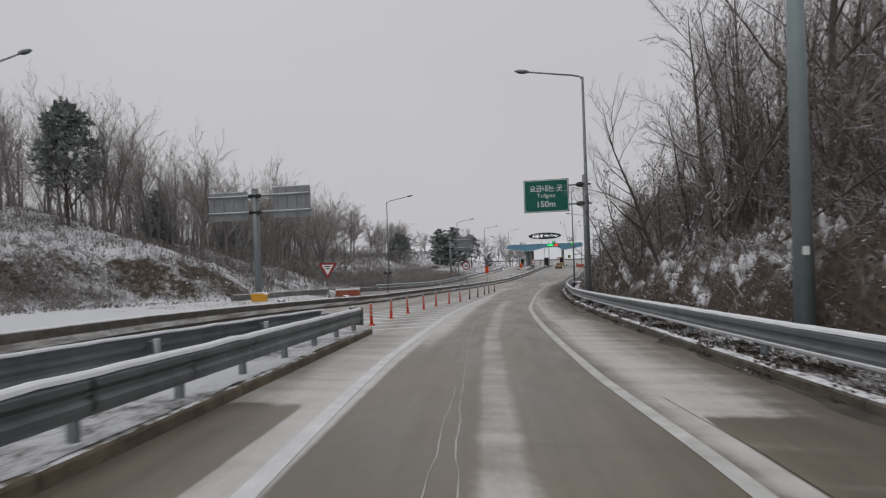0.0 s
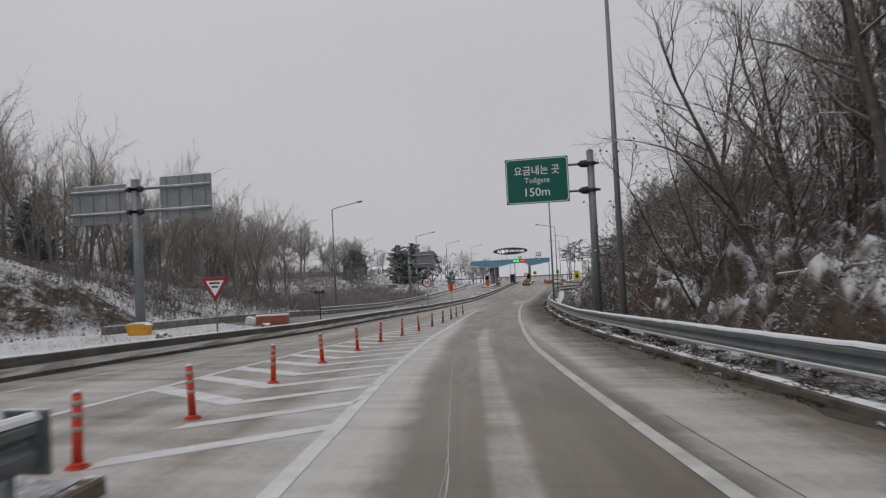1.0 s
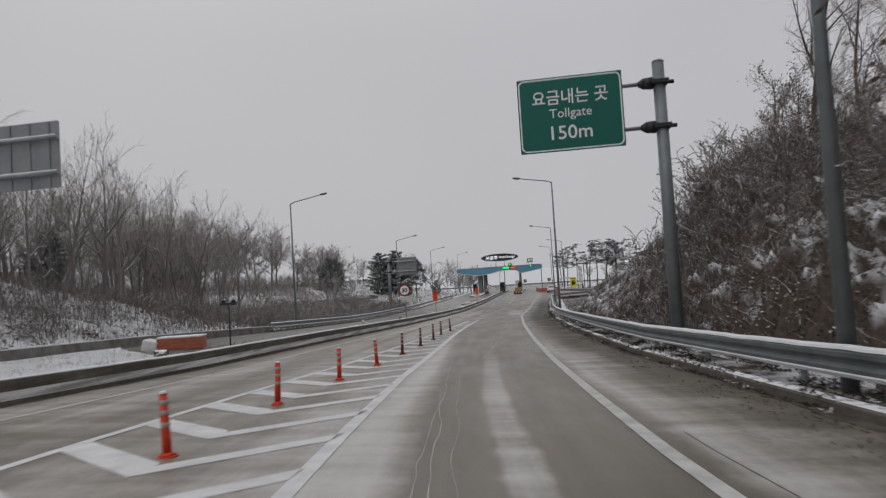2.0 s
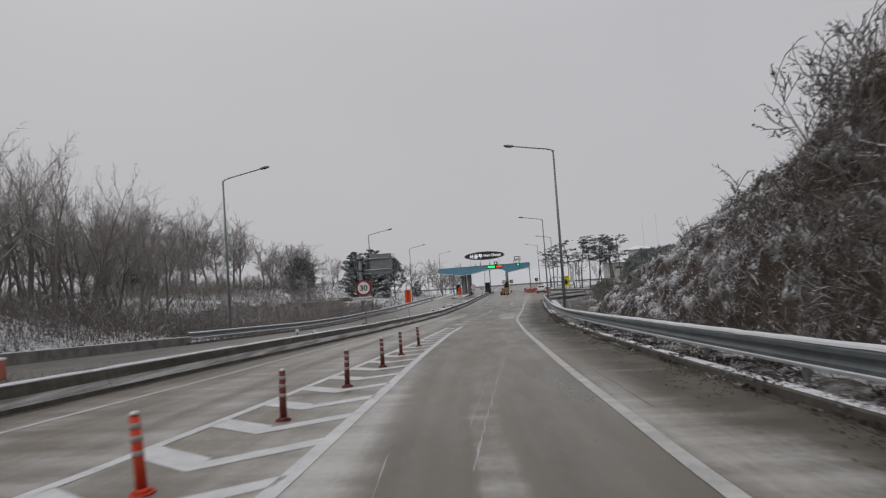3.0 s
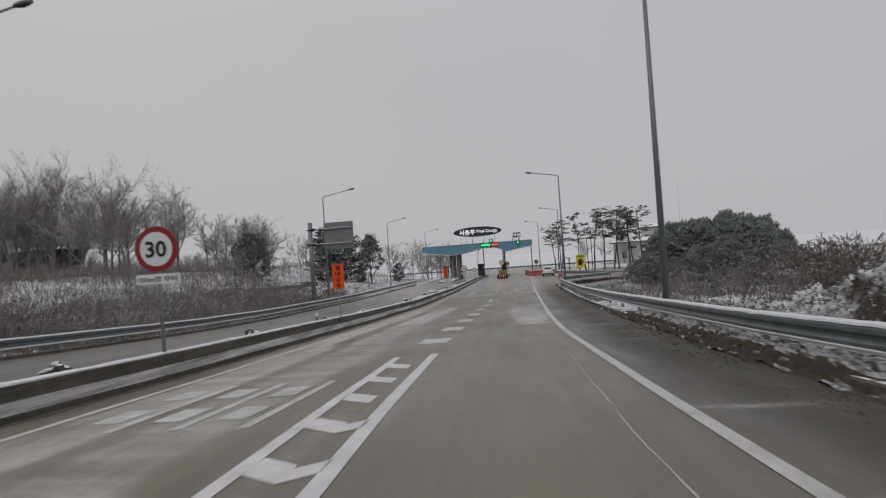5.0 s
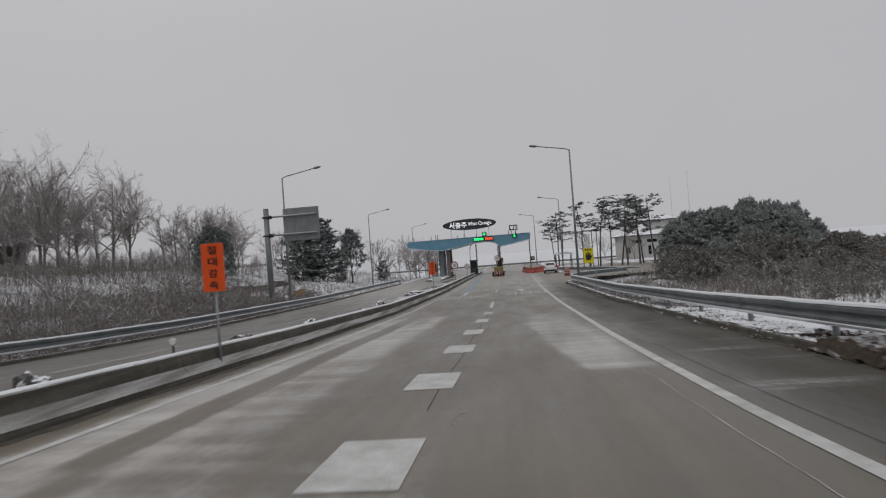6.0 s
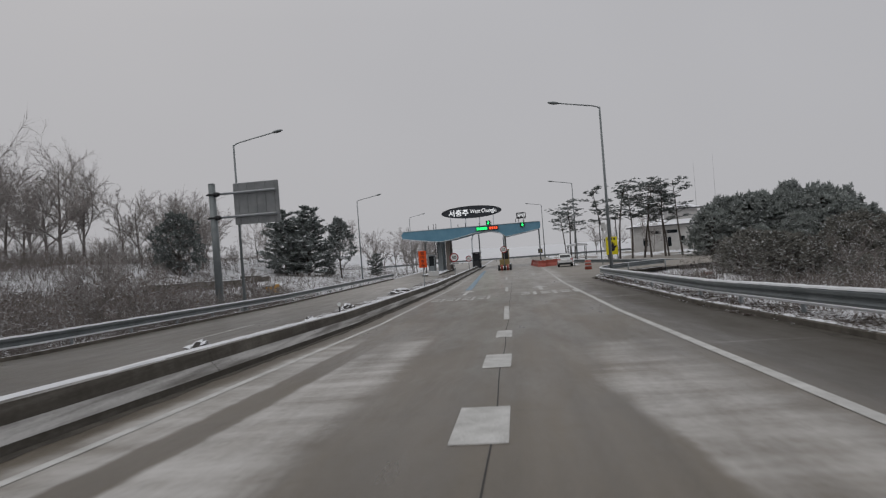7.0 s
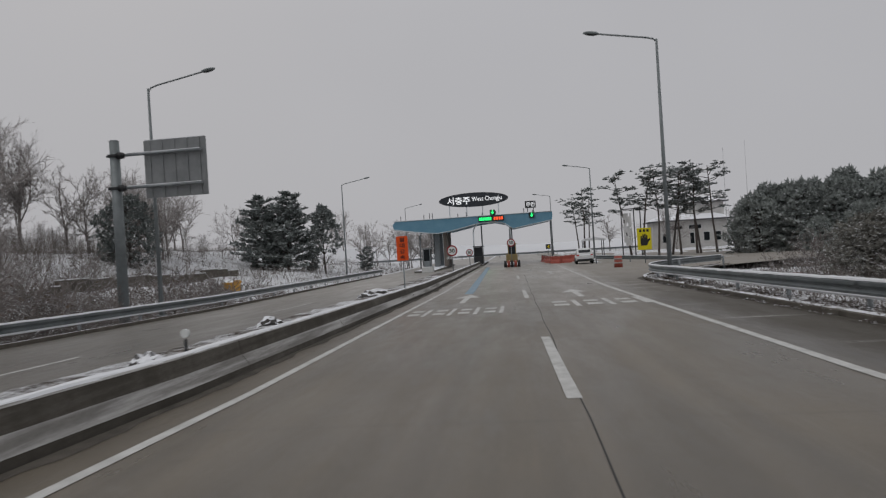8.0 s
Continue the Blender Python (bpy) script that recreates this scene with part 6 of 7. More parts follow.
def bushy_pine(seed, height, wide, label, pads, blades, skin, base=0.04, top=1.0):
    """A full, rounded conifer: boughs out to a lumpy crown of many needle sprays."""
    rnd = random.Random(seed)
    trunk, leaf = Limbs(), ([], [])
    pts = wander(rnd, Vector((0, 0, -0.3)), Vector((0, 0, 1)), height * 0.95, 6, 0.04, 0.05)
    r0 = height * 0.016
    trunk.run(pts, [r0 * (1 - 0.9 * k / 6) for k in range(7)], 6)
    for j in range(pads):
        f = base + (top - base) * math.sqrt((j + rnd.random()) / pads) if j % 3 else base + (top - base) * rnd.random()
        a = rnd.uniform(0, 6.283)
        girth = max(0.01, 1 - abs((f - 0.34) / 0.70) ** 1.9) ** 0.62
        lobes = 1 + 0.55 * noise.noise(Vector((math.cos(a) * 1.6, math.sin(a) * 1.6, f * 5 + seed))) + 0.10 * math.sin(f * 32)
        reach = wide * girth * lobes * rnd.uniform(0.62, 1.0)
        tip = Vector((math.cos(a) * reach, math.sin(a) * reach, height * f * (0.96 + 0.1 * lobes - 0.08) + rnd.uniform(-0.15, 0.15)))
        if j % 5 == 0:
            k = max(0.0, tip.z - 0.45 * reach)
            root = pts[min(6, int(6 * k / height))]
            trunk.run([root, root.lerp(tip, 0.5) + Vector((0, 0, 0.12)), tip], [r0 * 0.24, r0 * 0.15, r0 * 0.05], 3)
        tuft(leaf, rnd, tip, height * 0.035 + 0.12, blades, 0.75, 0.05)
        if j % 4 == 0:
            tuft(leaf, rnd, tip + Vector((0, 0, 0.1)), height * rnd.uniform(0.06, 0.10), 4, 3.0, -0.3)
    tree = tagged(new("pine_tree"), label, "tree", "conifers")
    smooth(mesh_of("trunk", trunk.verts, trunk.faces, bark, tree))
    mesh_of("crown", leaf[0], leaf[1], skin, tree, "dense needles dusted with snow")
    return tree


def umbrella_pine(seed, height, label):
    """A tall red pine: long bare stem, flat cloud-like pads of needles at the top."""
    rnd = random.Random(seed)
    trunk, leaf = Limbs(), ([], [])
    pts = wander(rnd, Vector((0, 0, -0.3)), Vector((rnd.uniform(-0.1, 0.1), rnd.uniform(-0.1, 0.1), 1)), height * 0.97, 8, 0.07, 0.05)
    r0 = height * 0.014
    trunk.run(pts, [r0 * (1 - 0.8 * k / 8) for k in range(9)], 7)
    for j in range(18):
        f = 0.52 + 0.47 * (j + rnd.random() * 0.6) / 18
        k = min(7, int(f * 8))
        p = pts[k].lerp(pts[k + 1], f * 8 - k)
        a = rnd.uniform(0, 6.28)
        length = height * rnd.uniform(0.10, 0.24) * (1.5 - f * 0.8)
        bp = wander(rnd, p, Vector((math.cos(a), math.sin(a), rnd.uniform(0.0, 0.35))), length, 3, 0.2, 0.06)
        trunk.run(bp, [r0 * 0.35, r0 * 0.26, r0 * 0.16, r0 * 0.06], 4)
        for _ in range(12):
            c = bp[-1].lerp(bp[-2], rnd.uniform(0, 0.9)) + Vector((rnd.gauss(0, 0.42), rnd.gauss(0, 0.42), rnd.gauss(0.05, 0.09)))
            tuft(leaf, rnd, c, 0.36, 14, 0.35)
    tree = tagged(new("pine_tree"), label, "tree", "red pines")
    smooth(mesh_of("trunk", trunk.verts, trunk.faces, bark, tree))
    mesh_of("crown", leaf[0], leaf[1], needles, tree, "flat pads of needles dusted with snow")
    return tree


def at(x, y, size=1.0, turn=None, lean=0.0, sink=0.1, stretch=1.0):
    """Pose on the ground sheet."""
    turn = random.uniform(0, 360) if turn is None else turn
    return pose(x, y, land(x, y) - sink, random.uniform(-lean, lean), random.uniform(-lean, lean), turn) @ Matrix.Diagonal((size, size, size * stretch, 1))


def plant(kinds, spots):
    """Sets the first of each kind down, then copies."""
    used = set()
    for k, m in spots:
        ob = kinds[k]
        if k in used:
            copy_thing(ob, m)
        else:
            ob.matrix_basis = m
            used.add(k)
    for k, ob in enumerate(kinds):
        if k not in used:
            for c in ob.children:
                bpy.data.objects.remove(c)
            bpy.data.objects.remove(ob)


def woodland(name, kinds, spots, label, category="woods"):
    """Many trees of the given kinds joined into one mesh."""
    verts, faces, slots, mats = [], [], [], []
    source = {}
    for k, m in spots:
        for c in kinds[k].children:
            if c.data.name not in source:
                co = np.empty(len(c.data.vertices) * 3)
                c.data.vertices.foreach_get("co", co)
                source[c.data.name] = (co.reshape(-1, 3), [tuple(p.vertices) for p in c.data.polygons])
            co, polys = source[c.data.name]
            mat = c.data.materials[0]
            if mat not in mats:
                mats.append(mat)
            r, t, base = np.array(m.to_3x3()), np.array(m.translation), len(verts)
            verts.extend(map(tuple, co @ r.T + t))
            faces.extend(tuple(i + base for i in p) for p in polys)
            slots.extend([mats.index(mat)] * len(polys))
    me = bpy.data.meshes.new(name)
    me.from_pydata(verts, [], faces)
    for mat in mats:
        me.materials.append(mat)
    me.polygons.foreach_set("material_index", slots)
    return tagged(new(name, me), label, category, "", "stuff")


random.seed(21)
near_label = "tall leafless tree with snow-dusted twigs on the cut slope"
near = [bare_tree(100 + i, 10.5, 12, 6, 10, 0.46, 0.10, 0.10, 0.18, near_label, 1, 1.0, None, 0.10 if i % 2 else 0.03, 0.012, None, 0.30) for i in range(4)]
near.append(bare_tree(110, 8.5, 11, 7, 10, 0.60, 0.35, 0.18, 0.15, "leaning leafless tree arching out from the slope", 1, 1.0, None, 0.12))
near.append(bare_tree(111, 6.0, 6, 5, 8, 0.5, 0.3, 0.15, 0.15, "thin many-stemmed leafless sapling on the cut slope", 4, 1.0, None, 0.15))
near.append(bare_tree(113, 7.5, 9, 5, 8, 0.34, 0.12, 0.10, 0.10, "thin upright sapling with snow-dusted twigs on the cut slope", 2, 1.0, None, 0.05, 0.010))
spots, taken, tries = [], [], 0
while len(spots) < 52 and tries < 6000:
    tries += 1
    y = random.uniform(5, 62)
    dr = random.choice((random.uniform(2.6, 8), random.uniform(5, 14), random.uniform(10, 26)))
    kind = random.choice((0, 1, 2, 3, 3, 2, 1, 0, 4, 5, 5, 5))
    if y > 42 and dr < 10.5 or y > 34 and dr < 7.5:
        continue
    if kind != 5 and y < 22 and random.random() < 0.88:
        continue
    if kind != 5 and dr < 3.6 or y < 34 and dr > 11 and random.random() < 0.65:
        continue
    x = right_line(y) + 3.0 + dr
    if any((x - a) ** 2 + (y - b) ** 2 < 2.2 for a, b in taken) or (x - 13.5) ** 2 + (y - 13) ** 2 < 1.5:
        continue
    taken.append((x, y))
    spots.append((kind, at(x, y, random.uniform(0.75, 1.25), None, 5)))
leafy = len(near)
near.append(bare_tree(112, 7.0, 10, 6, 9, 0.62, 0.25, 0.16, 0.12, "crooked tree keeping its withered brown leaves on the cut slope", 1, 1.0, None, 0.6))
near += [bare_tree(114 + i, 6.4, 12, 8, 10, 0.52, 0.2, 0.14, 0.08, "bushy tree hung with brown vines and withered leaves", 1, 1.2, None, 0.75) for i in range(2)]
for x, y, s in ((13.2, 50.5, 0.42), (14.4, 48.0, 0.5), (15.2, 45.0, 0.6), (14.2, 44.0, 0.42), (15.8, 47.5, 0.6), (16.4, 50.5, 0.55), (15.0, 41.0, 0.5), (17.0, 43.5, 0.7), (12.8, 47.0, 0.3), (16.2, 42.0, 0.9), (17.2, 38.5, 1.0), (18.2, 34.0, 1.0), (18.8, 45.5, 0.9)):
    spots.append((leafy, Matrix.Translation((0, 0, max(0.0, creepers(x, y) - 0.4))) @ at(x, y, s, None, 8)))
for x, y, s in ((17.8, 48.5, 0.85), (18.6, 42.0, 1.0), (19.6, 38.0, 1.05), (17.4, 40.5, 0.8), (20.4, 44.5, 1.05), (19.2, 33.0, 1.0), (17.2, 36.0, 0.85)):
    spots.append((leafy if y > 39 else 1, Matrix.Translation((0, 0, max(0.0, creepers(x, y) - 0.4))) @ at(x, y, s, None, 8)))
for x, y, s in ((17.0, 33.5, 0.85), (18.0, 31.0, 0.95), (16.5, 29.0, 0.8), (18.8, 36.5, 0.9), (17.6, 26.5, 0.9), (19.5, 28.5, 1.0), (16.0, 35.5, 0.6), (20.2, 32.0, 1.05)):
    spots.append((random.randrange(4), at(x, y, s, None, 6)))
for i in range(26):
    y = random.uniform(38, 55)
    x = right_line(y) + 3 + random.uniform(4.6, 11.0)
    spots.append((leafy + 1 + i % 2, at(x, y, random.uniform(0.7, 1.15), None, 8)))
for x, y, lean, turn, size in ((12.0, 36.4, -30, 20, 0.95), (12.6, 38.6, -24, 140, 0.85), (13.2, 35.0, -14, 250, 0.8)):
    spots.append((leafy, pose(x, y, land(x, y) - 0.1, 4, lean, 0) @ pose(0, 0, 0, 0, 0, turn) @ Matrix.Scale(size, 4)))
for x, y, lean, kind, size in ((12.6, 31.0, -10, 0, 0.8), (14.2, 33.5, -8, 3, 0.9)):
    spots.append((kind, pose(x, y, land(x, y) - 0.1, 3, lean, 0) @ pose(0, 0, 0, 0, 0, 70 * kind) @ Matrix.Scale(size, 4)))
for x, y, s in ((20.0, 47.0, 0.8), (21.0, 42.0, 0.9), (19.5, 44.0, 0.75), (22.0, 38.0, 1.0), (20.5, 35.0, 0.95), (23.5, 33.0, 1.05), (21.5, 30.0, 1.0), (22.5, 45.0, 0.85)):
    spots.append((random.randrange(4), at(x, y, s, None, 5)))
for i in range(8):
    y = random.uniform(23, 36)
    spots.append((i % 4, at(right_line(y) + 3 + random.uniform(7.5, 13), y, random.uniform(0.8, 1.1), None, 5)))
for i in range(18):
    y = random.uniform(14, 34)
    spots.append((random.choice((5, 5, 6)), at(right_line(y) + 3 + random.uniform(2.0, 12), y, random.uniform(0.55, 1.15), None, 7)))
deep = []
for i in range(96):
    y = random.uniform(20, 49)
    dr = random.choice((random.uniform(3.0, 8), random.uniform(5, 18), random.uniform(12, 34)))
    if y > 33 and dr < 9:
        continue
    x = right_line(y) + 3 + dr
    if any((x - a) ** 2 + (y - b) ** 2 < 1.4 for a, b in taken) or (x - 13.5) ** 2 + (y - 13) ** 2 < 3:
        continue
    taken.append((x, y))
    (spots if dr < 8 else deep).append((random.choice((0, 1, 2, 3, 0, 1, 2, 3, 4)), at(x, y, random.uniform(0.95, 1.35), None, 4)))
woodland("hillside_woods", near, deep, "bare winter woods with snow-dusted twigs up the cut slope")
plant(near, spots)

random.seed(22)
slope_label = "leafless tree with haze-paled, snow-dusted twigs on the wooded bank"
bank = [bare_tree(200 + i, 11.5, 12, 6, 8, 0.54, 0.06, 0.10, 0.24, slope_label, 1, 1.45, twig_hazed, 0, 0.013, bark_hazed, 0.42) for i in range(4)]
spots, taken, tries = [], [], 0
while len(spots) < 62 and tries < 9000:
    tries += 1
    y = random.uniform(46, 94)
    x = LEFT_EDGE - random.choice((random.uniform(9, 17), random.uniform(10, 24)))
    if y < 56 and x > -34 or y > 84 and x > -27:
        continue
    if any((x - a) ** 2 + (y - b) ** 2 < 4.5 for a, b in taken):
        continue
    taken.append((x, y))
    spots.append((random.randrange(4), at(x, y, random.uniform(0.85, 1.12), None, 3)))
spots.append((1, at(-31.5, 33.0, 0.8, 40, 4)))
for x, y, size in ((-35.4, 50.7, 1.15), (-37.5, 53.0, 1.2), (-34.0, 52.5, 1.0), (-39.0, 50.0, 1.1), (-33.0, 57.5, 0.85), (-30.5, 44.5, 0.42), (-29.5, 48.0, 0.36), (-28.6, 52.0, 0.45)):
    spots.append((random.randrange(4), at(x, y, size, None, 3)))
deep, tries = [], 0
while len(deep) < 105 and tries < 9000:
    tries += 1
    y = random.uniform(30, 104)
    x = random.uniform(-66, -34)
    if y < 46 and x > -40 or any((x - a) ** 2 + (y - b) ** 2 < 4.5 for a, b in taken):
        continue
    taken.append((x, y))
    deep.append((random.randrange(4), at(x, y, random.uniform(0.85, 1.12), None, 3)))
for i in range(56):
    y = random.uniform(36, 98)
    deep.append((i % 4, at(LEFT_EDGE - random.uniform(11, 26) - 6 * (1 - ease(46, 58, y)), y, random.uniform(0.28, 0.5), None, 6)))
woodland("hilltop_woods", bank, deep, "bare winter woods, coloured pale for haze and snow-dusted, on top of the bank")
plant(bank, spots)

random.seed(23)
far_label = "tall broad leafless tree, coloured pale for haze, on the far bank"
far = [bare_tree(300 + i, 16.5, 16, 9, 14, 0.66, 0.05, 0.09, 0.20, far_label, 1, 1.6, twig_hazed, 0, 0.017, bark_hazed, 0.20) for i in range(4)]
small_far = [bare_tree(310 + i, 10.0, 12, 7, 10, 0.74, 0.06, 0.10, 0.18, "leafless tree, coloured pale for haze, far beside the toll plaza", 1, 2.0, twig_hazed, 0, 0.015, bark_hazed, 0.16) for i in range(2)]


def grove(count, x0, x1, y0, y1, s0, s1, apart, kinds, spots, taken):
    """Trees strewn over a stretch of the plan, no two too close."""
    tries = 0
    while count > 0 and tries < 3000:
        tries += 1
        x, y = random.uniform(x0, x1), random.uniform(y0, y1)
        if any((x - a) ** 2 + (y - b) ** 2 < apart * apart for a, b in taken):
            continue
        taken.append((x, y))
        spots.append((random.randrange(kinds), at(x, y, random.uniform(s0, s1), None, 2)))
        count -= 1


spots, taken = [], []
grove(21, -100, -57, 152, 172, 0.92, 1.1, 3.6, 4, spots, taken)
grove(8, -104, -70, 172, 186, 0.85, 1.0, 3.6, 4, spots, taken)
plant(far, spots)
spots, taken = [], []
grove(9, -58, -47, 172, 186, 0.95, 1.1, 2.6, 2, spots, taken)
grove(8, -66, -50, 186, 215, 0.7, 1.0, 3.0, 2, spots, taken)
grove(12, -32, -16, 214, 246, 0.62, 0.85, 1.6, 2, spots, taken)
grove(7, -64, -17, 246, 290, 0.75, 1.15, 3.5, 2, spots, taken)
grove(9, 16, 60, 212, 250, 0.6, 0.95, 3.5, 2, spots, taken)
low, taken = [], []
grove(44, -104, -54, 148, 184, 0.32, 0.52, 1.2, 2, low, taken)
grove(20, -62, -44, 166, 200, 0.28, 0.45, 1.2, 2, low, taken)
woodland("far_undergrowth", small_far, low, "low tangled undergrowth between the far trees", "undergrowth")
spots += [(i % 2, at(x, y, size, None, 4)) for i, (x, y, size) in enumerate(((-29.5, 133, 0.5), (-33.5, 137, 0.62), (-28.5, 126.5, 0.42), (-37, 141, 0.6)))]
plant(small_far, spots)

random.seed(24)
dark_label = "dark dense pine dusted with snow beside the toll road"
cedars = [pine(400, 11.0, 4.6, 0.08, dark_label, 5, None, 13, 0.7), pine(401, 9.0, 4.4, 0.05, dark_label, 5, None, 13, 0.6)]
cedars.append(bushy_pine(402, 10.4, 2.7, dark_label, 460, 12, needles, 0.30))
cedars.append(bushy_pine(403, 9.0, 4.2, dark_label, 900, 12, needles, 0.02))
plant(cedars, [(2, at(-31.0, 197, 1.0)), (0, at(-36.9, 197, 1.12)), (0, at(-41.0, 197, 0.95)), (1, at(-39.6, 199, 0.72)), (3, at(-45.8, 170, 0.92)), (1, at(-48.4, 171, 0.62)), (1, at(-34.2, 200, 0.6)),
               (1, at(-29, 215, 0.7)), (2, at(-36.2, 46.5, 1.05)), (1, at(-37, 60, 0.75)), (1, at(-40, 62, 0.9)), (1, at(-38, 74, 0.8))])

random.seed(25)
grey_label = "bushy young pine, greyed for haze and snow-dusted, in a dense thicket"
thicket = [bushy_pine(420 + i, 8.0, 3.4, grey_label, 1150, 12, needles_grey, 0.0) for i in range(3)]
thicket.append(pine(424, 8.6, 3.0, 0.05, grey_label, 5, needles_grey, 12, 0.45))
ROW = ((25.6, 176.5, 0.80), (27.6, 180, 0.92), (28.6, 174.5, 0.74), (30.4, 178.5, 0.95), (32.4, 175, 0.84), (33.6, 181, 1.06), (35.4, 177, 0.92), (37.4, 181, 1.10), (38.6, 176, 0.92), (40.4, 180, 1.04),
       (41.6, 175.5, 0.90), (43.2, 179, 0.90), (44.6, 175, 0.76), (46.0, 178, 0.62), (31.5, 184, 0.95), (35.6, 185.5, 1.04), (39.5, 185, 1.0), (26.6, 184, 0.75), (34.2, 172, 0.62), (38.0, 172, 0.66), (42.6, 172, 0.62), (29.8, 171.5, 0.5))
spots = [((0, 1, 3, 2, 3)[i % 5], at(x, y, 1.17 * size, None, 5)) for i, (x, y, size) in enumerate(ROW)]
plant(thicket, spots)

red_label = "tall red pine with a long bare stem and flat needle pads"
reds = [umbrella_pine(440 + i, 12.0, red_label) for i in range(3)]
plant(reds, [(i % 3, at(x, y, s)) for i, (x, y, s) in enumerate(((13.5, 187, 0.98), (15.1, 187.5, 1.05), (16.9, 187, 1.04), (18.7, 187.4, 1.04), (19.6, 186.4, 0.96), (21.8, 187, 1.05), (22.6, 188, 0.98), (24.3, 187, 1.0),
                                                              (9.4, 205, 0.93), (10.3, 207, 0.86), (8.9, 208, 0.8)))])

random.seed(26)
shrub_label = "leafless brown shrub with tangled snow-dusted stems"
shrubs = [bare_tree(500 + i, 2.3, 4, 3, 5, 0.66, 0.3, 0.2, 0.08, shrub_label, 4, 1.8, twig_grey, 0.06, 0.016, bark_hazed) for i in range(3)]
for ob in shrubs:
    ob.name, ob["category"], ob["group"] = "shrub", "shrub", "shrubs"
spots = []
for i in range(64):
    y = random.uniform(78, 150)
    x = LEFT_EDGE - 1.6 - random.choice((random.uniform(0, 5), random.uniform(3, 13)))
    spots.append((i % 3, at(x, y, random.uniform(0.9, 1.45), None, 6)))
for i in range(24):
    y = random.uniform(118, 168)
    x = -24 - random.uniform(0, 24)
    spots.append((i % 3, at(x, y, random.uniform(0.7, 1.3), None, 6)))
for i in range(30):
    y = random.uniform(24, 80)
    x = LEFT_EDGE - random.uniform(2.4, 10)
    spots.append((i % 3, at(x, y, random.uniform(0.4, 0.8), None, 5)))
for i in range(20):
    y = random.uniform(20, 42)
    x = -26.5 - random.uniform(0, 6)
    spots.append((i % 3, at(x, y, random.uniform(0.8, 1.1), None, 5)))
for i in range(16):
    spots.append((i % 3, at(random.uniform(-28, -21.6), random.uniform(119, 131), random.uniform(1.0, 1.5), None, 6)))
for i in range(8):
    spots.append((i % 3, at(random.uniform(15.5, 20), random.uniform(136, 147), random.uniform(0.7, 1.0), None, 6)))
for i in range(9):
    spots.append((i % 3, at(random.uniform(-27, -22.5), random.uniform(28, 36), random.uniform(0.7, 0.95), None, 5)))
for i in range(36):
    y = random.uniform(95, 138)
    x = right_line(y) + random.uniform(7.0, 20)
    spots.append((i % 3, at(x, y, random.uniform(0.5, 0.9), None, 6)))
for i in range(58):
    y = random.uniform(12, 80)
    x = right_line(y) + 3 + random.uniform(2.0, 9)
    spots.append((i % 3, Matrix.Translation((0, 0, creepers(x, y))) @ at(x, y, random.uniform(0.4, 0.85) * (1.0 if y < 56 else 0.55), None, 14)))
bushes = []
for i in range(15):
    y = random.uniform(118, 143)
    bushes.append((i % 3, at(random.uniform(12.5, 15) + random.uniform(0, 17), y, random.uniform(0.8, 1.4), None, 6)))
for i in range(66):
    y = random.uniform(37, 57)
    x = right_line(y) + 3 + random.uniform(4.4, 11.5) - 2.4 * ease(44, 50, y)
    bushes.append((i % 3, Matrix.Translation((0, 0, max(0, creepers(x, y)))) @ at(x, y, random.uniform(0.6, 1.35), None, 10)))
woodland("bush_thicket", shrubs, bushes, "dense grey-brown bushes dusted with snow behind the guardrail", "bushes")
bushes = []
for i in range(96):
    y = random.uniform(76, 150)
    bushes.append((i % 3, at(LEFT_EDGE - 2.4 - random.uniform(0, 1) * random.uniform(2, 20), y, random.uniform(0.7, 1.35), None, 6)))
for i in range(60):
    y = random.uniform(14, 44)
    bushes.append((i % 3, at(LEFT_EDGE - 8.4 - abs(random.gauss(0, 1.2)), y, random.uniform(0.35, 0.6) if y > 32 else random.uniform(0.9, 1.2), None, 6)))
woodland("bank_bushes", shrubs, bushes, "dense brown bushes dusted with snow at the foot of the bank", "bushes")
plant(shrubs, spots)
round_label = "dense rounded olive-grey bush dusted with snow behind the guardrail"
rounds = [bushy_pine(520 + i, 4.0, 2.5, round_label, 1000, 11, bush_olive, -0.02) for i in range(3)]
for ob in rounds:
    ob.name, ob["category"], ob["group"] = "bush", "bush", "rounded bushes"
ROUNDS = ((13.2, 130.5, 0.62), (14.0, 126.5, 0.70), (14.8, 133.0, 0.78), (15.8, 128.5, 0.92), (17.2, 132.5, 1.04), (17.4, 125.5, 0.98), (18.6, 129.5, 1.16), (20.2, 126.0, 1.2), (20.6, 131.5, 1.22), (22.4, 127.5, 1.18),
          (23.6, 131.0, 1.1), (24.6, 127.0, 1.04), (16.0, 121.5, 0.62), (18.8, 121.0, 0.70), (21.6, 122.0, 0.74), (13.9, 119.0, 0.46), (24.6, 122.5, 0.66), (15.2, 114.0, 0.46), (18.0, 115.5, 0.52), (20.8, 116.0, 0.55),
          (26.6, 129.5, 1.0), (28.6, 126.5, 0.9), (26.8, 123.0, 0.85), (29.5, 131.0, 0.95), (13.4, 109.5, 0.38), (16.4, 109.0, 0.45), (19.2, 110.5, 0.50), (23.5, 116.5, 0.56), (13.0, 104.0, 0.32))
plant(rounds, [(i % 3, at(x, y, size, None, 7, 0.2)) for i, (x, y, size) in enumerate(ROUNDS)])
murk_label = "dark tangled leafless shrub behind the guardrail"
murk = [bare_tree(530 + i, 3.6, 9, 6, 11, 0.46, 0.2, 0.16, 0.06, murk_label, 4, 1.7, brush_dark, 0, 0.014, bark) for i in range(2)]
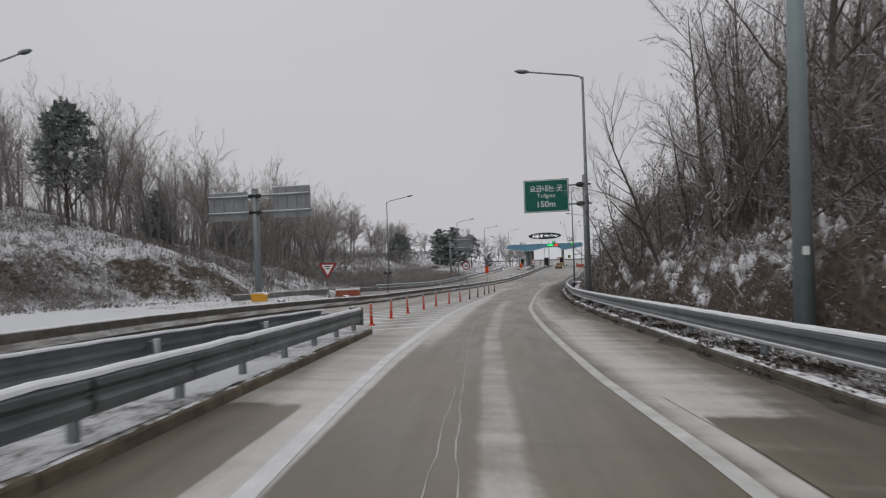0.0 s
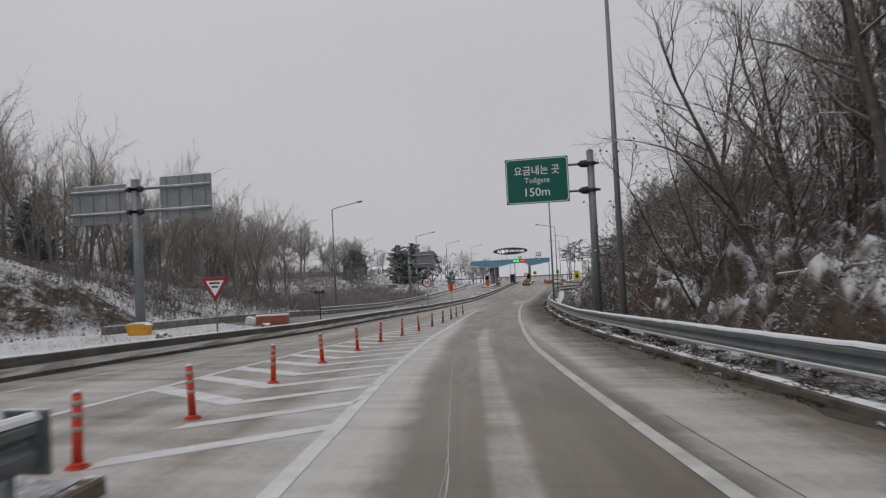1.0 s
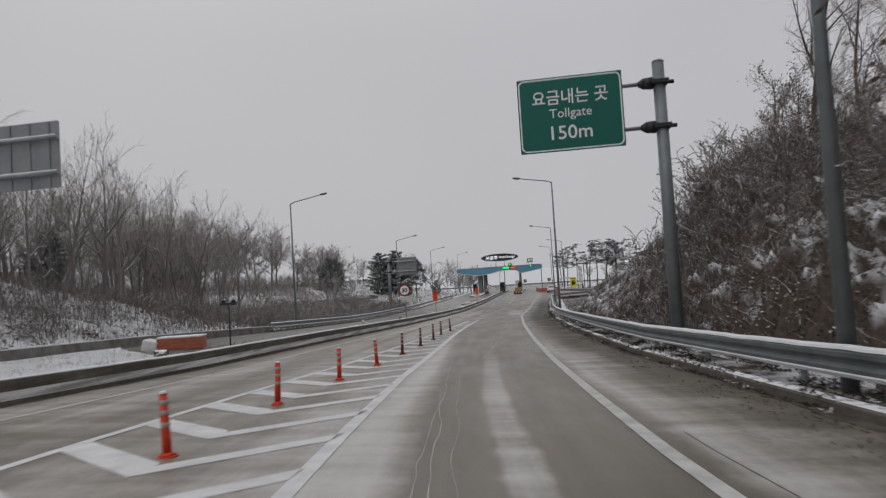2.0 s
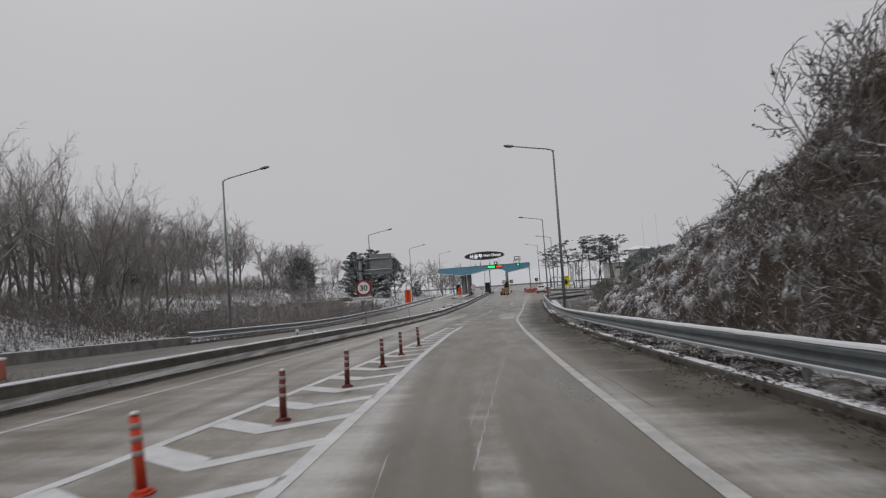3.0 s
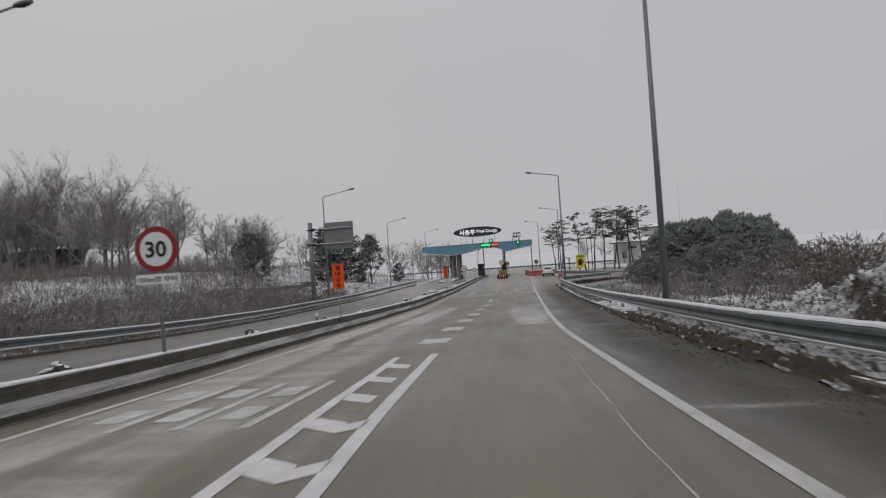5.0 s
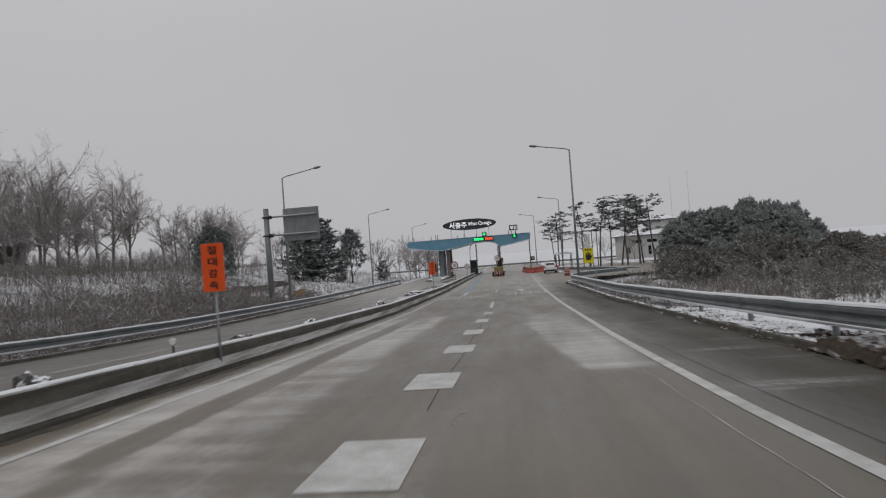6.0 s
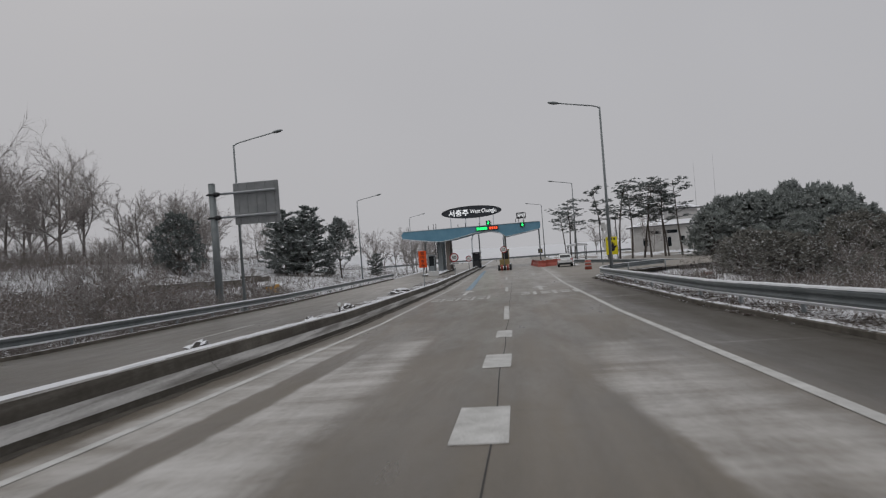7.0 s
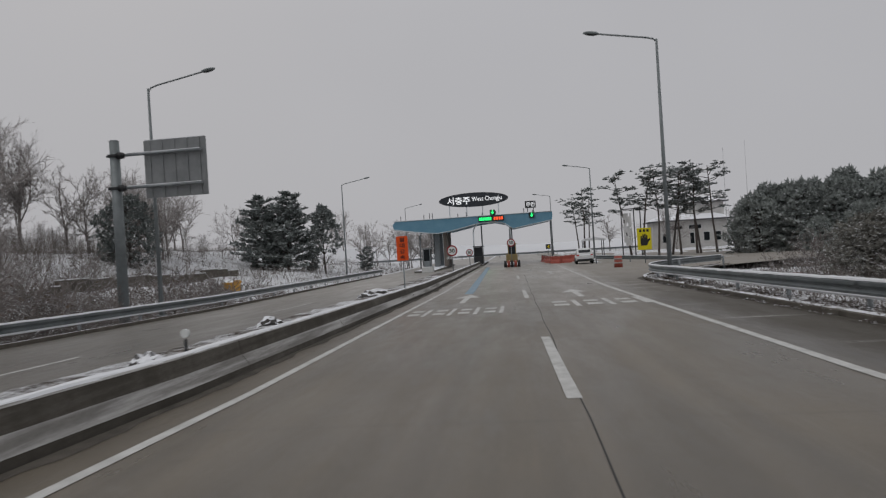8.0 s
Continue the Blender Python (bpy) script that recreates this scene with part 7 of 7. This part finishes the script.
for ob in murk:
    ob.name, ob["category"], ob["group"] = "shrub", "shrub", "dark shrubs"
plant(murk, [(i % 2, at(x, y, size, None, 6)) for i, (x, y, size) in enumerate(((18.4, 107.5, 0.95), (18.9, 105.0, 1.05), (20.3, 107.5, 1.15), (18.2, 102.4, 0.95), (21.0, 104.5, 1.2), (19.4, 101.5, 1.1), (22.2, 107.0, 1.2), (20.0, 103.2, 1.1)))])


def scatter(name, spots, size, material, label, seed, flat, blades=1):
    """Loose leaves and stems lying over the ground, all in one mesh."""
    rnd = random.Random(seed)
    verts, faces = [], []
    for x, y, lift in spots:
        c = Vector((x, y, land(x, y) + lift))
        for _ in range(blades):
            n = Vector((rnd.gauss(0, 1), rnd.gauss(0, 1), rnd.gauss(0, 1) + flat)).normalized()
            u = n.cross(Vector((rnd.uniform(-1, 1), rnd.uniform(-1, 1), 0.3))).normalized()
            v = n.cross(u)
            s = size * rnd.uniform(0.5, 1.3)
            w = s * rnd.uniform(0.35, 0.7)
            k = len(verts)
            verts += [tuple(c - u * s), tuple(c + v * w * 1.3 + n * s * 0.25), tuple(c + u * s)]
            faces.append((k, k + 1, k + 2))
    return tagged(mesh_of(name, verts, faces, material), label, "undergrowth", "", "stuff")


def build_creepers(name, y0, y1, step, material, label):
    us = spread((0.7, 9.0, 0.15), (9.0, 14.0, 0.3))
    ys = spread((y0, y1, step))
    verts = []
    for y in ys:
        for u in us:
            x = right_line(y) + 3.0 + u
            jx, jy = 0.09 * noise.noise(Vector((x * 3, y * 3, 1))), 0.09 * noise.noise(Vector((x * 3, y * 3, 11)))
            verts.append((x + jx, y + jy, land(x, y) + creepers(x, y) + 0.05 * noise.noise(Vector((x * 7, y * 7, 5)))))
    w = len(us)
    faces = [(j * w + i, j * w + i + 1, (j + 1) * w + i + 1, (j + 1) * w + i) for j in range(len(ys) - 1) for i in range(w - 1)]
    ob = smooth(mesh_of(name, verts, faces, material))
    return tagged(ob, label, "undergrowth", "", "stuff")


build_creepers("leaf_mat", 2, 37, 0.22, leaf_snow, "brown leaf litter patched with snow under the trees")
build_creepers("bramble_mat", 37, 53, 0.22, leaf_floor, "dark mat of dead creepers and leaf litter on the cut slope")
build_creepers("creeper_mat", 53, 91, 0.16, creeper, "matted withered creepers in snowy clumps covering the cut slope")
rnd = random.Random(5)
spots, dry_spots = [], []
while len(spots) + len(dry_spots) < 140000:
    y = rnd.uniform(4, 91)
    dr = rnd.uniform(0.6, 11.0)
    x = right_line(y) + 3.0 + dr
    up = creepers(x, y)
    if up < -0.02 or noise.noise(Vector((x * 0.8, y * 0.8, 4.0))) < -0.35:
        continue
    if y < 36 and rnd.random() < 0.25:
        continue
    (spots if y + rnd.gauss(0, 2.5) > 50 else dry_spots).append((x, y, up + abs(rnd.gauss(0, 0.11)) - 0.02))
scatter("vine_cover", spots, 0.047, vine, "withered vine leaves with snow over the cut slope", 8, 0.5, 2)
scatter("dry_vine_cover", dry_spots, 0.047, vine_dry, "dry brown vine leaves and litter under the trees", 18, 0.5, 2)


def stalks(name, places, low, high, wide, material, label, seed, loose=0.32, over=None):
    """Upright dry stems, thin tapering blades, all in one mesh."""
    rnd = random.Random(seed)
    verts, faces = [], []
    for x, y, much in places:
        foot = Vector((x, y, land(x, y) + (over(x, y) if over else 0.0) - 0.05))
        tall = rnd.uniform(low, high) * much
        way = Vector((rnd.gauss(0, loose), rnd.gauss(0, loose), 1)).normalized() * tall
        a = rnd.uniform(0, 3.14)
        side = Vector((math.cos(a), math.sin(a), 0)) * wide * rnd.uniform(0.6, 1.3)
        kink = foot + way * 0.5 + Vector((rnd.gauss(0, 0.08), rnd.gauss(0, 0.08), 0)) * tall
        k = len(verts)
        verts += [tuple(foot - side), tuple(foot + side), tuple(kink + side * 0.7), tuple(kink - side * 0.7), tuple(foot + way)]
        faces += [(k, k + 1, k + 2, k + 3), (k + 3, k + 2, k + 4)]
        for _ in range(3):
            g = rnd.uniform(0.3, 0.9)
            p = foot.lerp(kink, g * 2) if g < 0.5 else kink.lerp(foot + way, g * 2 - 1)
            q = p + Vector((rnd.gauss(0, 0.25), rnd.gauss(0, 0.25), rnd.uniform(0.1, 0.4))) * tall
            k = len(verts)
            verts += [tuple(p - side * 0.5), tuple(p + side * 0.5), tuple(q)]
            faces.append((k, k + 1, k + 2))
    return tagged(mesh_of(name, verts, faces, material), label, "brushwood", "", "stuff")


def patchy(x, y, seed):
    return noise.noise(Vector((x * 0.28, y * 0.28, seed))) + 0.5 * noise.noise(Vector((x * 0.9, y * 0.9, seed)))


places = []
while len(places) < 42000:
    y = rnd.uniform(70, 168)
    dl = rnd.choice((rnd.uniform(0.6, 10), rnd.uniform(4, 22), rnd.uniform(15, 42)))
    x = LEFT_EDGE - 1.6 - dl
    p = patchy(x, y, 1.0)
    if p > -0.45 and rnd.random() < ease(68, 84, y):
        places.append((x, y, (0.75 + 0.6 * p) * (0.6 + 0.4 * ease(0.5, 4, dl)) * (1 - 0.7 * ease(138, 152, y))))
while len(places) < 48000:
    y = rnd.uniform(18, 76)
    dl = rnd.uniform(0.6, 24)
    x = LEFT_EDGE - 1.6 - dl
    p = patchy(x, y, 3.0)
    if p > 0.05:
        places.append((x, y, 0.32 + 0.3 * p))
while len(places) < 55000:
    x, y = rnd.uniform(-102, -46), rnd.uniform(150, 184)
    places.append((x, y, 1.5 + 0.7 * patchy(x, y, 6.0)))
while len(places) < 64000:
    x, y = rnd.uniform(-66, -21), rnd.uniform(166, 240)
    p = patchy(x, y, 8.0)
    if p > -0.3:
        places.append((x, y, (0.55 + 0.4 * p) * (0.7 if x > -25 else 1)))
while len(places) < 76000:
    x, y = rnd.uniform(-66, -34), rnd.uniform(92, 160)
    places.append((x, y, 0.85 + 0.4 * patchy(x, y, 9.0)))
while len(places) < 80500:
    x, y = LEFT_EDGE - 1.6 - rnd.uniform(1.5, 13), rnd.uniform(56, 100)
    p = patchy(x, y, 10.0)
    if p > -0.25:
        places.append((x, y, 0.9 + 0.5 * p))
while len(places) < 84000:
    y = rnd.uniform(30, 90)
    x = LEFT_EDGE - rnd.uniform(15, 34)
    places.append((x, y, 1.1 + 0.4 * patchy(x, y, 4.0)))
while len(places) < 90000:
    y = rnd.uniform(22, 60)
    x = LEFT_EDGE - 2 - 6.5 * (1 - ease(36, 50, y)) - rnd.uniform(0, 15)
    p = patchy(x, y, 13.0)
    if p > -0.1:
        places.append((x, y, 0.35 + 0.4 * p))
stalks("bank_brushwood", places, 0.8, 2.1, 0.018, brush, "dense dry brushwood dusted with snow on the bank", 31)
places = []
while len(places) < 24000:
    y = rnd.choice((rnd.uniform(4, 58), rnd.uniform(4, 88)))
    x = right_line(y) + 3 + rnd.uniform(1.2, 12)
    p = patchy(x, y, 5.0)
    if p > -0.3 and creepers(x, y) > 0:
        places.append((x, y, (0.5 + 0.5 * p) * (1.35 if y < 58 else 0.6)))
stalks("slope_stems", places, 0.3, 1.1, 0.007, twig, "loose bare stems of creepers standing out of the slope", 33, 0.9, creepers)
places = []
while len(places) < 17000:
    y = rnd.uniform(8, 58)
    x = right_line(y) + 3 + rnd.uniform(1.0, 11)
    p = patchy(x, y, 7.0)
    if p > -0.35 and rnd.random() < 0.13 + 0.87 * ease(39, 47, y):
        places.append((x, y, 0.75 + 0.6 * p))
stalks("slope_thicket", places, 0.4, 1.5, 0.011, brush_dark, "dark tangled brambles and dead stems on the cut slope", 34, 0.75, creepers)
places = []
while len(places) < 9000:
    y = rnd.uniform(92, 176)
    dr = rnd.uniform(5, 30)
    x = right_line(y) + 3 + dr
    p = patchy(x, y, 2.0)
    if p > -0.2 and rnd.random() < 0.35 + 0.65 * ease(8, 18, dr):
        places.append((x, y, (0.6 + 0.6 * p) * (0.45 + 0.75 * ease(8, 20, dr))))
while len(places) < 13500:
    y = rnd.uniform(94, 134)
    x = right_line(y) + 3 + rnd.uniform(1.4, 10)
    p = patchy(x, y, 14.0)
    if p > -0.15:
        places.append((x, y, 0.42 + 0.3 * p))
while len(places) < 15500:
    x, y = rnd.uniform(12.6, 36), rnd.uniform(110, 144)
    p = patchy(x, y, 12.0)
    if p > -0.35:
        places.append((x, y, 0.7 + 0.4 * p))
stalks("field_brushwood", places, 0.6, 2.0, 0.018, brush, "dry brushwood standing in the snow before the thicket", 32)
places = []
while len(places) < 5200:
    x, y = rnd.uniform(-18, -7.4), rnd.uniform(33, 58)
    p = noise.noise(Vector((x * 0.5, y * 0.5, 21)))
    if p > -0.15:
        places.append((x, y, 0.7 + 0.6 * p))
stalks("field_grass", places, 0.25, 0.6, 0.006, straw, "tufts of dead grass standing out of the snow", 35, 0.5)
spots = []
while len(spots) < 14000:
    y = rnd.uniform(14, 165)
    x = LEFT_EDGE - rnd.uniform(1.5, 24)
    spots.append((x, y, rnd.uniform(0.0, 0.22)))
scatter("bank_litter", spots, 0.14, vine, "dead leaves and stalks with snow on the wooded bank", 9, 0.2, 2)
spots = [(rnd.uniform(-8.6, -7.05), rnd.uniform(24, 150), rnd.uniform(0.08, 0.16)) for _ in range(3500)]
scatter("median_grass", spots, 0.11, straw, "dead grass and grit along the foot of the median wall", 10, -0.2, 1)
spots, soil = [], []
while len(spots) + len(soil) < 30000:
    y = rnd.uniform(-4, 136)
    off = rnd.uniform(-0.62, 0.75)
    x = rail_x(y) + off
    if noise.noise(Vector((x * 1.2, y * 0.8, 7))) < (0.0 if off < -0.3 else -0.15):
        continue
    dark = noise.noise(Vector((x * 2.1, y * 0.7, 17))) + 0.9 * ease(70, 76, y) * (1 - ease(86.5, 89, y)) - 0.5 * ease(88, 90, y)
    (soil if dark > 0.0 else spots).append((x, y, rnd.uniform(0.20, 0.28) if off > -0.46 else rnd.uniform(0.10, 0.15)))
scatter("verge_litter", spots, 0.038, vine, "leaves, stones and snow crumbs heaped under the guardrail", 11, 0.3, 2)
scatter("verge_soil_crumbs", soil, 0.034, soil_dark, "dark soil, bark and rotten leaves heaped over the kerb", 15, 0.6, 3)
ridge = ribbon("soil_ridge", lambda v: rail_x(v) - 0.62 - 0.22 * noise.noise(Vector((v * 0.8, 6, 0))), lambda v: rail_x(v) + 0.4, 69.0, 89.0, 0.2, 0.02, soil_dark, None, "", 12)
tagged(ridge, "low ridge of dark soil and litter washed over the kerb", "soil", "", "stuff")
for v in ridge.data.vertices:
    off = v.co.x - rail_x(v.co.y) + 0.62
    ends = ease(69, 73, v.co.y) * (1 - ease(87, 89, v.co.y))
    v.co.z += ends * (0.22 * ease(0.0, 0.35, off) + 0.07 * noise.noise(v.co * 3.1) + 0.035 * noise.noise(v.co * 8.0)) - 0.05 * (1 - ends)
bank = ribbon("snow_bank", lambda v: rail_x(v) - 0.40 - 0.10 * noise.noise(Vector((v * 0.9, 1, 0))), lambda v: rail_x(v) + 0.1 + 0.8 * ease(88.5, 90, v) * (1 - ease(96, 99, v)), 88.6, 99.2, 0.25, 0.17, snow_mat, None, "", 8)
tagged(bank, "smooth bank of clean snow lying behind the kerb", "snow bank", "", "stuff")
for v in bank.data.vertices:
    v.co.z += 0.05 * noise.noise(v.co * 1.4) + 0.015 * noise.noise(v.co * 5.0)

spots = []
while len(spots) < 2600:
    y = rnd.uniform(22, 84)
    off = -0.46 - abs(rnd.gauss(0, 0.42))
    if off > -1.7 and noise.noise(Vector((y * 0.35, off * 1.2, 3))) > -0.1:
        spots.append((rail_x(y) + off, y, rnd.uniform(0.106, 0.125)))
scatter("shoulder_litter", spots, 0.02, soil_dark, "dark scraps of soil, bark and leaves swept along the kerb", 12, 2.0, 3)


def log(points, r, label):
    """A fallen or leaning stem with snow on it."""
    out = Limbs()
    pts = [Vector((x, y, land(x, y) + z)) for x, y, z in points]
    out.run(pts, [r * (1 - 0.12 * k) for k in range(len(pts))], 8)
    return tagged(smooth(mesh_of("fallen_stem", out.verts, out.faces, bark)), label, "fallen tree", "fallen stems")


log([(12.2, 29.0, 0.9), (13.4, 25.5, 0.7), (14.6, 21.5, 0.5), (15.6, 18.0, 0.3)], 0.09, "fallen snow-covered stem lying down the slope")
log([(13.8, 17.0, 1.0), (15.0, 14.0, 2.2), (16.0, 11.0, 3.0)], 0.03, "thin broken stem hanging among the trees")
